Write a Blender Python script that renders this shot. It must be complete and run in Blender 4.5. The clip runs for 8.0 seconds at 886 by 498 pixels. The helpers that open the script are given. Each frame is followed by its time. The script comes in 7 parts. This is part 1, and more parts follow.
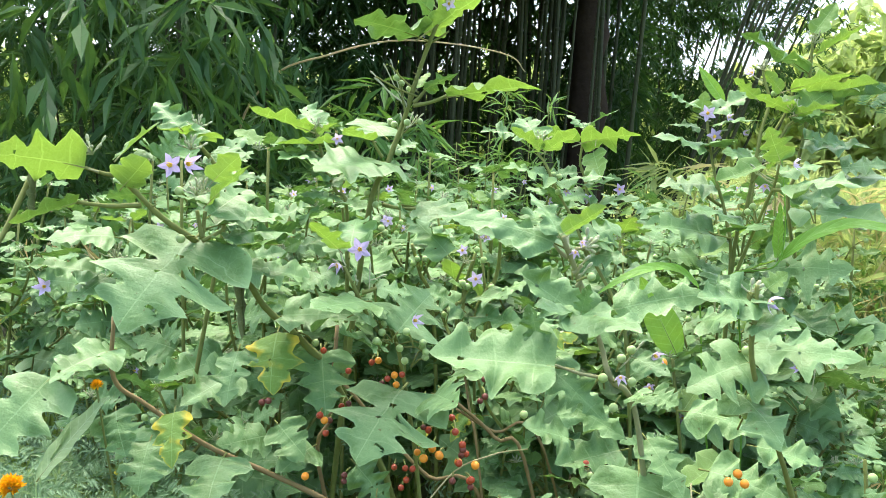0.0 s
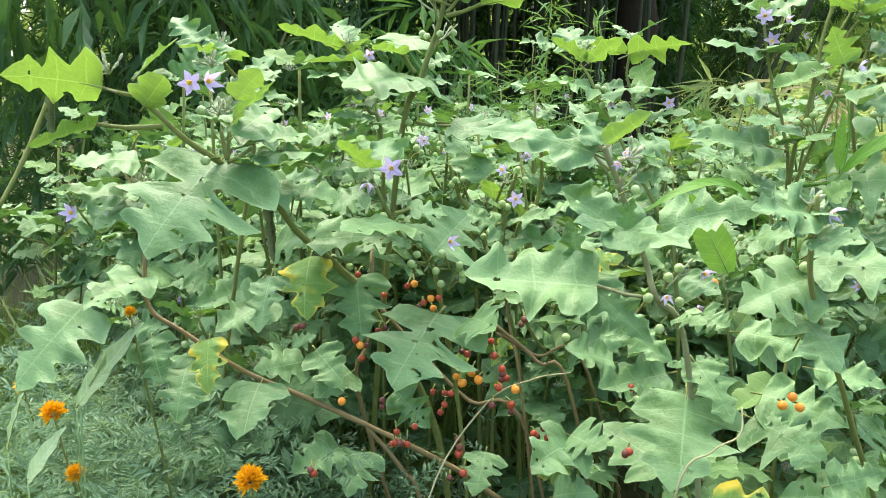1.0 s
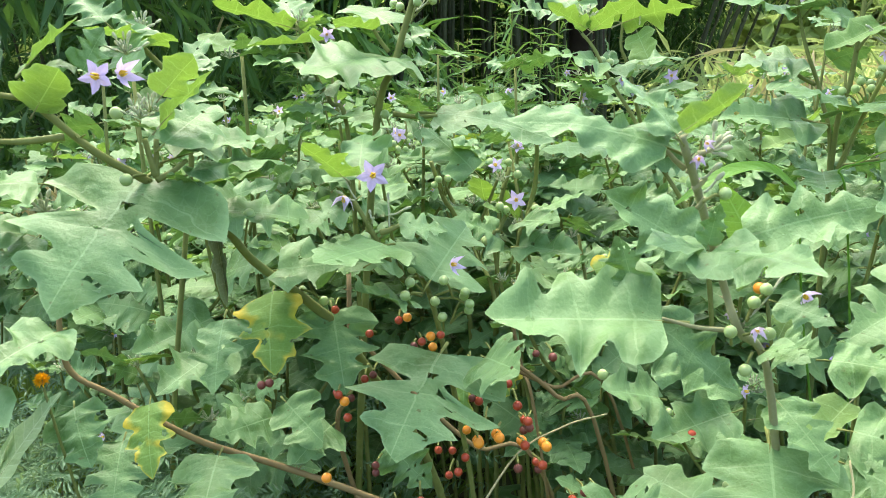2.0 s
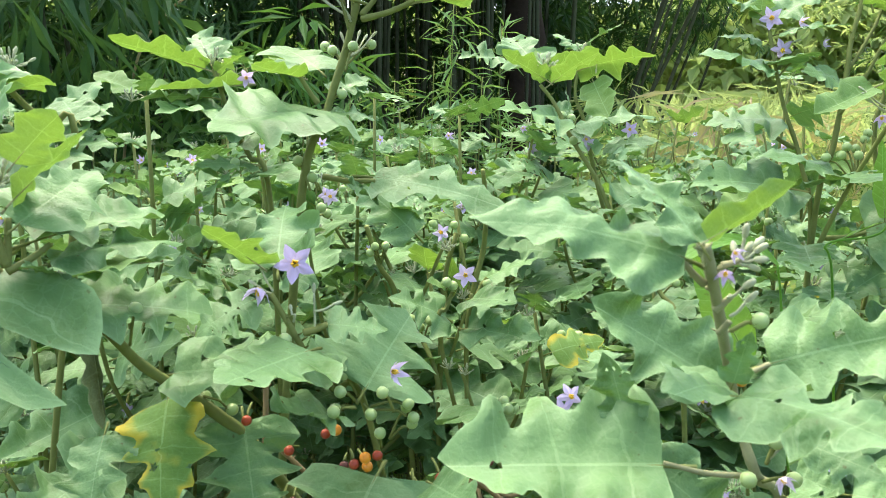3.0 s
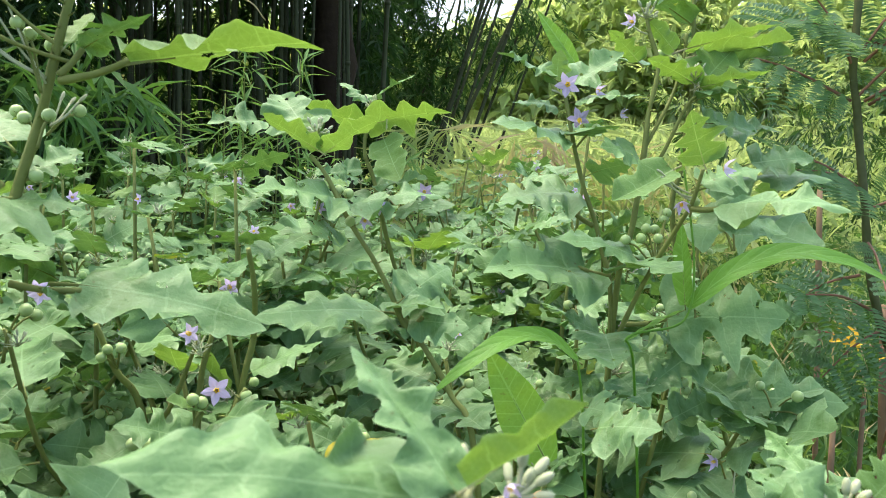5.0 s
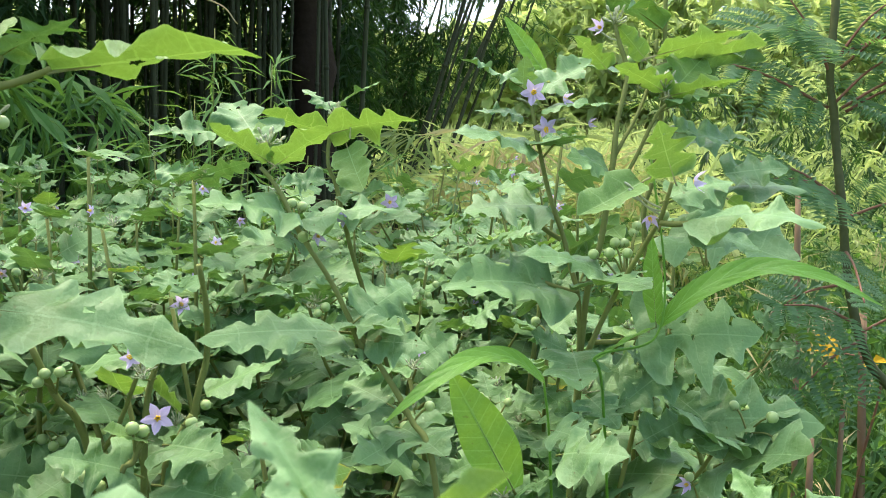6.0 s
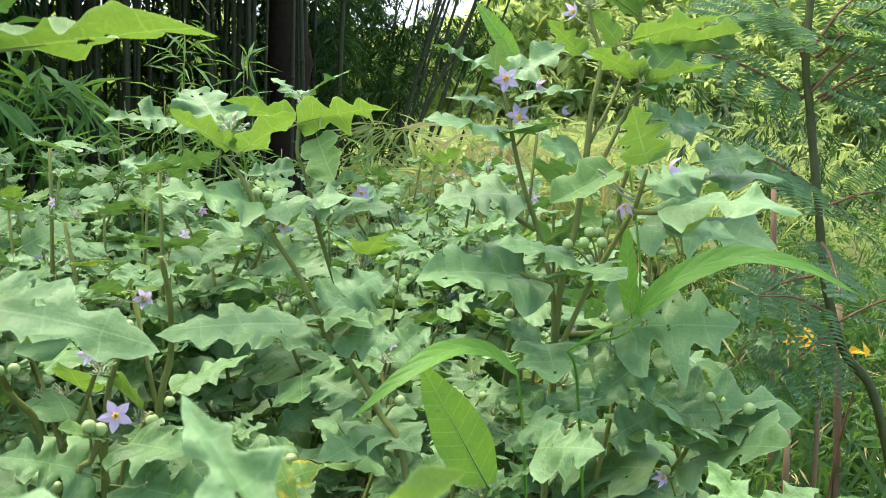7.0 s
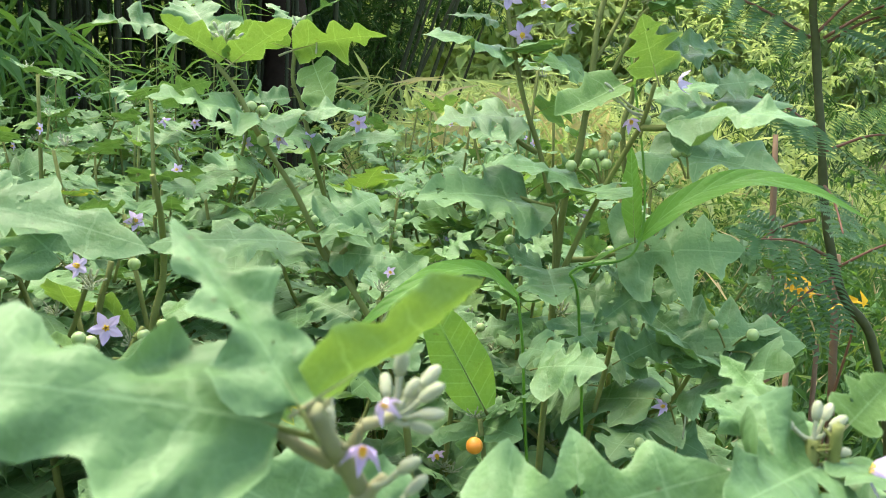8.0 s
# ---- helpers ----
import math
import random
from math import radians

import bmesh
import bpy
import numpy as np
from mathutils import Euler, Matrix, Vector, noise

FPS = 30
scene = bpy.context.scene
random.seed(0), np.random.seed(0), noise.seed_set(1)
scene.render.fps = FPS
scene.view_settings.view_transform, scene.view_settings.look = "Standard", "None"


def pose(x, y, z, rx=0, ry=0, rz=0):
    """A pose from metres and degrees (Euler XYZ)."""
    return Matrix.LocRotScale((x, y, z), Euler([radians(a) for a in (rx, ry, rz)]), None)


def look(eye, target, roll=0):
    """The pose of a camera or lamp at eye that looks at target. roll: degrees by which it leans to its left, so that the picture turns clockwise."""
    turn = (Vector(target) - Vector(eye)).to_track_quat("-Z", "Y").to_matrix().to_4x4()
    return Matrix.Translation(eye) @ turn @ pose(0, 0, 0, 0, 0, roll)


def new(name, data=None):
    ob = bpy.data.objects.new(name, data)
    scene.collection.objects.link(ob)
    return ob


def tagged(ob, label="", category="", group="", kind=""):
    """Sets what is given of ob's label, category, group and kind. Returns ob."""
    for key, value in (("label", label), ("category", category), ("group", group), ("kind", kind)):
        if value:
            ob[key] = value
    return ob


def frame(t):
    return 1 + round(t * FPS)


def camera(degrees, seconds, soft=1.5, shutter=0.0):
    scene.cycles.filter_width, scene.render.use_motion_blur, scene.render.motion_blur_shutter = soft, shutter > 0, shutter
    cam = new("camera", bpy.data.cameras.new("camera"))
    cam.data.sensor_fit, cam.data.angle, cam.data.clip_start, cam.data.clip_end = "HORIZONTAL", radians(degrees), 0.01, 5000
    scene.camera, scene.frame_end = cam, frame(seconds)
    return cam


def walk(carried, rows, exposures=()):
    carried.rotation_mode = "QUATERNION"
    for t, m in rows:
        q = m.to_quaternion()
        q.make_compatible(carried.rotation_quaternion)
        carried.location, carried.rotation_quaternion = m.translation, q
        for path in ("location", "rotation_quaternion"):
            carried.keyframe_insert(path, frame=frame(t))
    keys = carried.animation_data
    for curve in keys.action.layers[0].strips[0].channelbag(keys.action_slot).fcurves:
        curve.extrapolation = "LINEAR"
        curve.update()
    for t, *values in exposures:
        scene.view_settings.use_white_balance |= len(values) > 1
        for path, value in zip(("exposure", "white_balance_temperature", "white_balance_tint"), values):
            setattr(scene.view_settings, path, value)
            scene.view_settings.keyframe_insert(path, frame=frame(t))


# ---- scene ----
cam = camera(56.6, 8.0, soft=0.8)
cam.data.dof.use_dof, cam.data.dof.focus_distance, cam.data.dof.aperture_fstop = True, 1.6, 23.0
PATH = [
    (0, (0.136, 0.06, 1.307), (-0.092, 2.038, 1.11), 2.5),
    (0.5, (0.148, 0.07, 1.282), (-0.162, 2.025, 0.994), 2.0),
    (1, (0.146, 0.108, 1.29), (-0.189, 2.044, 0.917), 1.0),
    (1.2, (0.141, 0.144, 1.279), (-0.2, 2.071, 0.868), -0.4),
    (2.3, (0.043, 0.378, 1.293), (-0.103, 2.332, 0.89), -1.3),
    (2.5, (0.042, 0.404, 1.298), (-0.053, 2.366, 0.923), -0.8),
    (3, (0.038, 0.483, 1.313), (-0.014, 2.454, 0.975), -0.3),
    (3.5, (0.053, 0.569, 1.326), (0.221, 2.537, 1.013), 0.7),
    (4, (0.068, 0.61, 1.339), (0.336, 2.568, 1.032), 1.1),
    (4.5, (0.087, 0.615, 1.356), (0.446, 2.559, 1.051), 1.2),
    (5, (0.1, 0.637, 1.368), (0.48, 2.579, 1.078), 1.1),
    (6.5, (0.143, 0.683, 1.375), (0.588, 2.613, 1.095), 1.0),
    (7, (0.145, 0.691, 1.367), (0.611, 2.614, 1.076), 1.0),
    (7.5, (0.14, 0.696, 1.35), (0.612, 2.612, 1.025), 1.3),
    (8, (0.144, 0.705, 1.321), (0.622, 2.61, 0.947), 1.6),
]
walk(cam, [(t, look(eye, target, roll)) for t, eye, target, roll in PATH],
     exposures=[(0, 2.32), (1.2, 2.25), (2.5, 2.19), (3.5, 2.08), (4.5, 1.92), (5, 1.90), (7, 1.99), (8, 1.98)])

# ---- light ----
SUN_UP, SUN_ROUND = 66.0, 332.0
world = bpy.data.worlds.new("sky")
scene.world = world
world.use_nodes = True
wn = world.node_tree
sky = wn.nodes.new("ShaderNodeTexSky")
sky.sky_type, sky.sun_disc = "NISHITA", False
sky.sun_elevation, sky.sun_rotation = radians(SUN_UP), radians(SUN_ROUND)
sky.air_density, sky.dust_density, sky.ozone_density = 0.85, 4.5, 0.7
wn.nodes["Background"].inputs["Strength"].default_value = 0.15
wn.links.new(sky.outputs["Color"], wn.nodes["Background"].inputs["Color"])
sun = new("sun", bpy.data.lights.new("sun", "SUN"))
sun.data.energy, sun.data.angle, sun.data.color = 0.92, radians(70), (1.0, 0.95, 0.85)
sun.matrix_basis = look((math.sin(radians(SUN_ROUND)) * 20 * math.cos(radians(SUN_UP)), math.cos(radians(SUN_ROUND)) * 20 * math.cos(radians(SUN_UP)), 20 * math.sin(radians(SUN_UP))), (0, 0, 0))
scene.view_settings.exposure = 1.5


# ---- materials ----
def node_material(name):
    m = bpy.data.materials.new(name)
    m.use_nodes = True
    return m, m.node_tree.nodes, m.node_tree.links, m.node_tree.nodes["Principled BSDF"]


def math_node(nodes, links, op, a, b=None, c=None):
    n = nodes.new("ShaderNodeMath")
    n.operation = op
    for i, v in enumerate((a, b, c)):
        if v is None:
            continue
        if isinstance(v, (int, float)):
            n.inputs[i].default_value = v
        else:
            links.new(v, n.inputs[i])
    return n.outputs[0]


def mix_colour(nodes, links, f, a, b, mode="MIX"):
    n = nodes.new("ShaderNodeMix")
    n.data_type, n.blend_type = "RGBA", mode
    for i, v in ((0, f), (6, a), (7, b)):
        if isinstance(v, (int, float)):
            n.inputs[i].default_value = v
        elif isinstance(v, tuple):
            n.inputs[i].default_value = (*v, 1)
        else:
            links.new(v, n.inputs[i])
    return n.outputs[2]


def ramp(nodes, links, value, stops):
    n = nodes.new("ShaderNodeValToRGB")
    el = n.color_ramp.elements
    while len(el) < len(stops):
        el.new(0.5)
    for e, (p, c) in zip(el, stops):
        e.position, e.color = p, (*c, 1)
    links.new(value, n.inputs[0])
    return n.outputs[0]


def noise_tex(nodes, links, scale, detail=3.0, where=None):
    n = nodes.new("ShaderNodeTexNoise")
    n.inputs["Scale"].default_value, n.inputs["Detail"].default_value = scale, detail
    if where is not None:
        links.new(where, n.inputs["Vector"])
    return n.outputs["Fac"]


def leaf_material(name, top, young, glow, through_light=0.4, veins=True, rough=0.55, blotch=0.5, sheen=0.04, autumn=None, down=None, gloss=0.22):
    """A thin leaf: a blade that scatters on its face and lets light through; veins by the blade's own coordinates."""
    m, nodes, links, bsdf = node_material(name)
    out = nodes["Material Output"]
    info = nodes.new("ShaderNodeObjectInfo").outputs["Random"]
    geo = nodes.new("ShaderNodeNewGeometry")
    coord = nodes.new("ShaderNodeTexCoord")
    island = geo.outputs["Random Per Island"]
    vary = math_node(nodes, links, "FRACT", math_node(nodes, links, "ADD", info, island))
    colour = mix_colour(nodes, links, vary, top, young)
    big = noise_tex(nodes, links, 28, 2, coord.outputs["Object"] if veins else geo.outputs["Position"])
    colour = mix_colour(nodes, links, math_node(nodes, links, "MULTIPLY", big, blotch), colour, tuple(c * 0.45 for c in top))
    fine = noise_tex(nodes, links, 190, 4, geo.outputs["Position"])
    colour = mix_colour(nodes, links, math_node(nodes, links, "MULTIPLY", fine, 0.16), colour, tuple(min(1, c * 1.5 + 0.03) for c in top))
    bump_from = fine
    if veins:
        uv = nodes.new("ShaderNodeUVMap")
        uv.uv_map = "UVMap"
        sep = nodes.new("ShaderNodeSeparateXYZ")
        links.new(uv.outputs[0], sep.inputs[0])
        if down:
            # a thin pale down that has worn off in patches
            shift = nodes.new("ShaderNodeVectorMath")
            links.new(uv.outputs[0], shift.inputs[0])
            links.new(math_node(nodes, links, "MULTIPLY", vary, 37.0), shift.inputs[1])
            worn = noise_tex(nodes, links, 2.6, 5, shift.outputs[0])
            fluff = ramp(nodes, links, worn, [(0.38, (0.22, 0.22, 0.22)), (0.50, (0.90, 0.90, 0.90))])
            colour = mix_colour(nodes, links, fluff, colour, down)
        border = nodes.new("ShaderNodeUVMap")
        border.uv_map = "rim"
        out_to = nodes.new("ShaderNodeSeparateXYZ")
        links.new(border.outputs[0], out_to.inputs[0])
        far = out_to.outputs[0]
        x = math_node(nodes, links, "ABSOLUTE", math_node(nodes, links, "SUBTRACT", sep.outputs[0], 0.5))
        y = sep.outputs[1]
        mid = math_node(nodes, links, "LESS_THAN", x, math_node(nodes, links, "MULTIPLY_ADD", y, -0.007, 0.0105))
        if veins == "lobed":
            # one vein to the point of each lobe, finer ones between them
            lane = math_node(nodes, links, "MULTIPLY_ADD", math_node(nodes, links, "SUBTRACT", noise_tex(nodes, links, 9, 1, coord.outputs["Object"]), 0.5), 0.22, out_to.outputs[1])
            off = math_node(nodes, links, "PINGPONG", lane, 0.5)
            side = math_node(nodes, links, "LESS_THAN", off, math_node(nodes, links, "MULTIPLY_ADD", far, -0.024, 0.030))
            thin = math_node(nodes, links, "PINGPONG", math_node(nodes, links, "MULTIPLY_ADD", far, 0.5, math_node(nodes, links, "MULTIPLY", lane, 4.0)), 0.5)
            fine_vein = math_node(nodes, links, "MULTIPLY", math_node(nodes, links, "LESS_THAN", thin, 0.05), 0.07)
            side = math_node(nodes, links, "MAXIMUM", math_node(nodes, links, "MULTIPLY", side, 0.26), fine_vein)
            pucker = math_node(nodes, links, "MULTIPLY", math_node(nodes, links, "ADD", off, math_node(nodes, links, "MULTIPLY", thin, 0.3)), 0.35)
        else:
            slant = math_node(nodes, links, "MULTIPLY_ADD", x, -0.85, y)
            tri = math_node(nodes, links, "PINGPONG", math_node(nodes, links, "MULTIPLY", slant, 9.0), 0.5)
            side = math_node(nodes, links, "LESS_THAN", tri, math_node(nodes, links, "MULTIPLY_ADD", x, -0.06, 0.05))
            side = math_node(nodes, links, "MULTIPLY", side, 0.30)
            pucker = tri
        vein = math_node(nodes, links, "MAXIMUM", math_node(nodes, links, "MULTIPLY", mid, 0.42), side)
        colour = mix_colour(nodes, links, vein, colour, tuple(min(0.8, c * 1.5 + 0.12) for c in young))
        pale = math_node(nodes, links, "MULTIPLY", math_node(nodes, links, "POWER", far, 16.0), 0.6)
        colour = mix_colour(nodes, links, pale, colour, tuple(min(0.8, c * 1.5 + 0.12) for c in young))
        specks = ramp(nodes, links, noise_tex(nodes, links, 150, 2, geo.outputs["Position"]), [(0.70, (0, 0, 0)), (0.76, (0.7, 0.7, 0.7))])
        colour = mix_colour(nodes, links, specks, colour, (0.10, 0.085, 0.03))
        # the net of the smallest veins
        net = nodes.new("ShaderNodeTexVoronoi")
        net.feature = "DISTANCE_TO_EDGE"
        net.inputs["Scale"].default_value = 17.0
        links.new(uv.outputs[0], net.inputs["Vector"])
        mesh_line = math_node(nodes, links, "MULTIPLY", math_node(nodes, links, "LESS_THAN", net.outputs["Distance"], 0.04), 0.09)
        colour = mix_colour(nodes, links, mesh_line, colour, tuple(min(0.8, c * 1.5 + 0.12) for c in young))
        pucker = math_node(nodes, links, "ADD", pucker, math_node(nodes, links, "MULTIPLY", math_node(nodes, links, "MINIMUM", net.outputs["Distance"], 0.25), 0.5))
        bump_from = math_node(nodes, links, "ADD", math_node(nodes, links, "MULTIPLY_ADD", vein, -0.8, fine), pucker)
        if autumn:
            edge = noise_tex(nodes, links, 3.2, 3, coord.outputs["Object"])
            mask = ramp(nodes, links, math_node(nodes, links, "MULTIPLY_ADD", math_node(nodes, links, "POWER", far, 3.0), 0.30, edge), [(0.56, (0, 0, 0)), (0.78, (1, 1, 1))])
            colour = mix_colour(nodes, links, mask, colour, autumn)
    links.new(colour, bsdf.inputs["Base Color"])
    bsdf.inputs["Roughness"].default_value = rough
    bsdf.inputs["Specular IOR Level"].default_value = gloss
    bsdf.inputs["Sheen Weight"].default_value = sheen
    bsdf.inputs["Sheen Roughness"].default_value = 0.5
    bump = nodes.new("ShaderNodeBump")
    bump.inputs["Strength"].default_value, bump.inputs["Distance"].default_value = 0.45, 0.002
    links.new(bump_from, bump.inputs["Height"])
    links.new(bump.outputs[0], bsdf.inputs["Normal"])
    trans = nodes.new("ShaderNodeBsdfTranslucent")
    links.new(mix_colour(nodes, links, 0.72, colour, glow), trans.inputs["Color"])
    mix = nodes.new("ShaderNodeMixShader")
    mix.inputs[0].default_value = through_light
    links.new(bsdf.outputs[0], mix.inputs[1])
    links.new(trans.outputs[0], mix.inputs[2])
    links.new(mix.outputs[0], out.inputs["Surface"])
    return m


def plain_material(name, a, b, scale=60.0, rough=0.6, bump_depth=0.001, detail=4.0, spec=0.4, sub=0.0):
    m, nodes, links, bsdf = node_material(name)
    geo = nodes.new("ShaderNodeNewGeometry")
    info = nodes.new("ShaderNodeObjectInfo").outputs["Random"]
    n1 = noise_tex(nodes, links, scale, detail, geo.outputs["Position"])
    n2 = noise_tex(nodes, links, scale * 0.13, 2, geo.outputs["Position"])
    f = math_node(nodes, links, "ADD", math_node(nodes, links, "MULTIPLY", n1, 0.6), math_node(nodes, links, "MULTIPLY", math_node(nodes, links, "ADD", n2, info), 0.3))
    links.new(mix_colour(nodes, links, f, a, b), bsdf.inputs["Base Color"])
    bsdf.inputs["Roughness"].default_value, bsdf.inputs["Specular IOR Level"].default_value = rough, spec
    if sub:
        bsdf.inputs["Subsurface Weight"].default_value = sub
        bsdf.inputs["Subsurface Radius"].default_value = (0.004, 0.004, 0.002)
    bump = nodes.new("ShaderNodeBump")
    bump.inputs["Strength"].default_value, bump.inputs["Distance"].default_value = 0.5, bump_depth
    links.new(n1, bump.inputs["Height"])
    links.new(bump.outputs[0], bsdf.inputs["Normal"])
    return m


LEAF = leaf_material("nightshade leaf", (0.046, 0.125, 0.024), (0.115, 0.225, 0.058), (0.20, 0.40, 0.03), 0.15, veins="lobed", rough=0.46, gloss=0.24, sheen=0.0, down=(0.150, 0.276, 0.104))
# lighter copy for young leaves and backlit undersides, the backlight put into its colour
LEAF_YOUNG_LIT = leaf_material("young and backlit nightshade leaf", (0.12, 0.24, 0.06), (0.20, 0.33, 0.09), (0.26, 0.45, 0.03), 0.33, veins="lobed")
LEAF_OLD = leaf_material("yellowing leaf", (0.12, 0.27, 0.05), (0.19, 0.34, 0.07), (0.28, 0.44, 0.04), 0.4, veins="lobed", autumn=(0.60, 0.50, 0.05))
STEM = plain_material("green stem", (0.080, 0.108, 0.020), (0.23, 0.26, 0.075), 90, 0.7, spec=0.2)
STEM_WOOD = plain_material("old stem", (0.15, 0.105, 0.035), (0.28, 0.205, 0.085), 70, 0.75)
STEM_DOWNY = plain_material("downy shoot", (0.17, 0.195, 0.075), (0.34, 0.34, 0.18), 160, 0.85, spec=0.2)
BUD = plain_material("downy bud", (0.29, 0.34, 0.19), (0.45, 0.48, 0.31), 200, 0.85, sub=0.2, spec=0.2)
PETAL = leaf_material("lilac petal", (0.56, 0.45, 0.74), (0.72, 0.63, 0.85), (0.70, 0.58, 0.85), 0.35, veins=False, blotch=0.1, sheen=0.1)
ANTHER = plain_material("yellow anther", (0.80, 0.52, 0.02), (0.85, 0.60, 0.05), 120, 0.5)
BERRY = plain_material("green berry", (0.26, 0.39, 0.12), (0.40, 0.52, 0.21), 50, 0.35, 0.0004, sub=0.15)
BERRY_RED = plain_material("red berry", (0.26, 0.03, 0.015), (0.42, 0.07, 0.02), 60, 0.3, 0.0004)
BERRY_ORANGE = plain_material("orange berry", (0.75, 0.24, 0.02), (0.80, 0.32, 0.03), 60, 0.3, 0.0004)
BERRY_DARK = plain_material("withered berry", (0.10, 0.03, 0.02), (0.18, 0.05, 0.03), 80, 0.5)
# one bamboo leaf in three tones, shade and sunlight put into the colours
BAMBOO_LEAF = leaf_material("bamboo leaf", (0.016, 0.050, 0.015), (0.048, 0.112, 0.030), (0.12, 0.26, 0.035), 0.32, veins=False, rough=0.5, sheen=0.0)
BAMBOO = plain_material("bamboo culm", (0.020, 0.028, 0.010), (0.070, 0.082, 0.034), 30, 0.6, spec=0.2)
# lighter copies of the bamboo leaf: sunlight is put into the colour
BAMBOO_FRONT = leaf_material("bamboo leaf in sunlit tint", (0.030, 0.092, 0.030), (0.082, 0.178, 0.055), (0.20, 0.40, 0.05), 0.32, veins=False, rough=0.5, sheen=0.0)
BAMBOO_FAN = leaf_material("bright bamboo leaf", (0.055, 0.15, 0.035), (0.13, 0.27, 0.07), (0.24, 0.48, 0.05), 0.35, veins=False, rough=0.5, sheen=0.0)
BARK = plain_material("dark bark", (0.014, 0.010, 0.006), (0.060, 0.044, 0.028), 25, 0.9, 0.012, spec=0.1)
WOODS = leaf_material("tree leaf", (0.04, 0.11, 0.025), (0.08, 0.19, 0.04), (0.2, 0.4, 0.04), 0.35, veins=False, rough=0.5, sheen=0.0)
# pale copy of the tree leaf with sunlight put into its colour
WOODS_LIGHT = leaf_material("shrub leaf in sunlit tint", (0.22, 0.34, 0.10), (0.48, 0.56, 0.23), (0.60, 0.72, 0.20), 0.52, veins=False, sheen=0.0)
# paler version of the grass blade; its colour carries the sunlight
FIELD = leaf_material("field grass in sunlit tint", (0.25, 0.38, 0.13), (0.44, 0.54, 0.24), (0.62, 0.70, 0.20), 0.48, veins=False, sheen=0.0)
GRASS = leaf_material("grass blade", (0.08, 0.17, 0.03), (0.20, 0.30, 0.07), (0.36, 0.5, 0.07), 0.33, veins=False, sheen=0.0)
STRAW = leaf_material("dry blade", (0.45, 0.38, 0.18), (0.55, 0.48, 0.26), (0.6, 0.5, 0.2), 0.3, veins=False, sheen=0.0)
CANE_DRY = leaf_material("yellowed cane leaf", (0.50, 0.45, 0.16), (0.66, 0.60, 0.30), (0.75, 0.68, 0.25), 0.4, veins=False, sheen=0.0)
BLADE = leaf_material("vine leaf", (0.13, 0.32, 0.05), (0.18, 0.38, 0.06), (0.42, 0.70, 0.05), 0.42, rough=0.4, sheen=0.0)
PINNA = leaf_material("feathery leaflet", (0.055, 0.14, 0.075), (0.12, 0.24, 0.125), (0.34, 0.58, 0.08), 0.42, veins=False, sheen=0.1)
TWIG_RED = plain_material("reddish twig", (0.16, 0.08, 0.045), (0.26, 0.13, 0.07), 60, 0.7)
STAKE = plain_material("weathered wood", (0.13, 0.085, 0.045), (0.28, 0.19, 0.11), 50, 0.8, spec=0.2)
TRUNK_GREEN = plain_material("sapling bark", (0.02, 0.026, 0.008), (0.13, 0.15, 0.04), 60, 0.7)
MARIGOLD = leaf_material("marigold petal", (0.86, 0.40, 0.005), (0.90, 0.56, 0.01), (0.9, 0.5, 0.01), 0.3, veins=False, blotch=0.2, sheen=0.0)
DRY_LEAF = leaf_material("withered leaf", (0.11, 0.15, 0.06), (0.20, 0.23, 0.10), (0.15, 0.2, 0.06), 0.2, veins="lobed")
SOIL = plain_material("soil, litter and moss", (0.035, 0.035, 0.018), (0.075, 0.085, 0.03), 18, 0.95, 0.02, spec=0.1)


# ---- building helpers ----
def thing(name, at=(0, 0, 0), label="", category="", group="", kind=""):
    ob = new(name)
    ob.location = at
    ob.empty_display_size = 0.1
    return tagged(ob, label, category, group, kind)


def mesh_of(bm, name, *mats, smooth=True):
    me = bpy.data.meshes.new(name)
    bm.to_mesh(me)
    bm.free()
    for m in mats:
        me.materials.append(m)
    if smooth:
        me.polygons.foreach_set("use_smooth", [True] * len(me.polygons))
    return me


def mesh_from(name, verts, faces, *mats, smooth=True):
    me = bpy.data.meshes.new(name)
    me.from_pydata(verts, [], faces)
    for m in mats:
        me.materials.append(m)
    if smooth:
        me.polygons.foreach_set("use_smooth", [True] * len(me.polygons))
    me.update()
    return me


def put(name, mesh, parent, m=None, label=""):
    """A mesh as a part under a thing; m is its pose in the world. Things stand unturned at their base."""
    ob = new(name, mesh)
    ob.parent = parent
    off = Vector((0, 0, 0))
    up = parent
    while up is not None:
        off += up.location
        up = up.parent
    ob.matrix_basis = Matrix.Translation(-off) @ (m if m is not None else Matrix.Identity(4))
    return tagged(ob, label)


def part(name, bm, material, parent, label=""):
    return put(name, mesh_of(bm, name, material), parent, None, label)


def spline(points, n=6):
    """Smooth line through the points."""
    p = [Vector(q) for q in points]
    if len(p) < 3:
        return p
    p = [p[0] * 2 - p[1], *p, p[-1] * 2 - p[-2]]
    line = []
    for i in range(1, len(p) - 2):
        a, b, c, d = p[i - 1:i + 3]
        for k in range(n):
            t = k / n
            line.append(0.5 * (2 * b + (c - a) * t + (2 * a - 5 * b + 4 * c - d) * t * t + (3 * b - a - 3 * c + d) * t ** 3))
    line.append(p[-2])
    return line


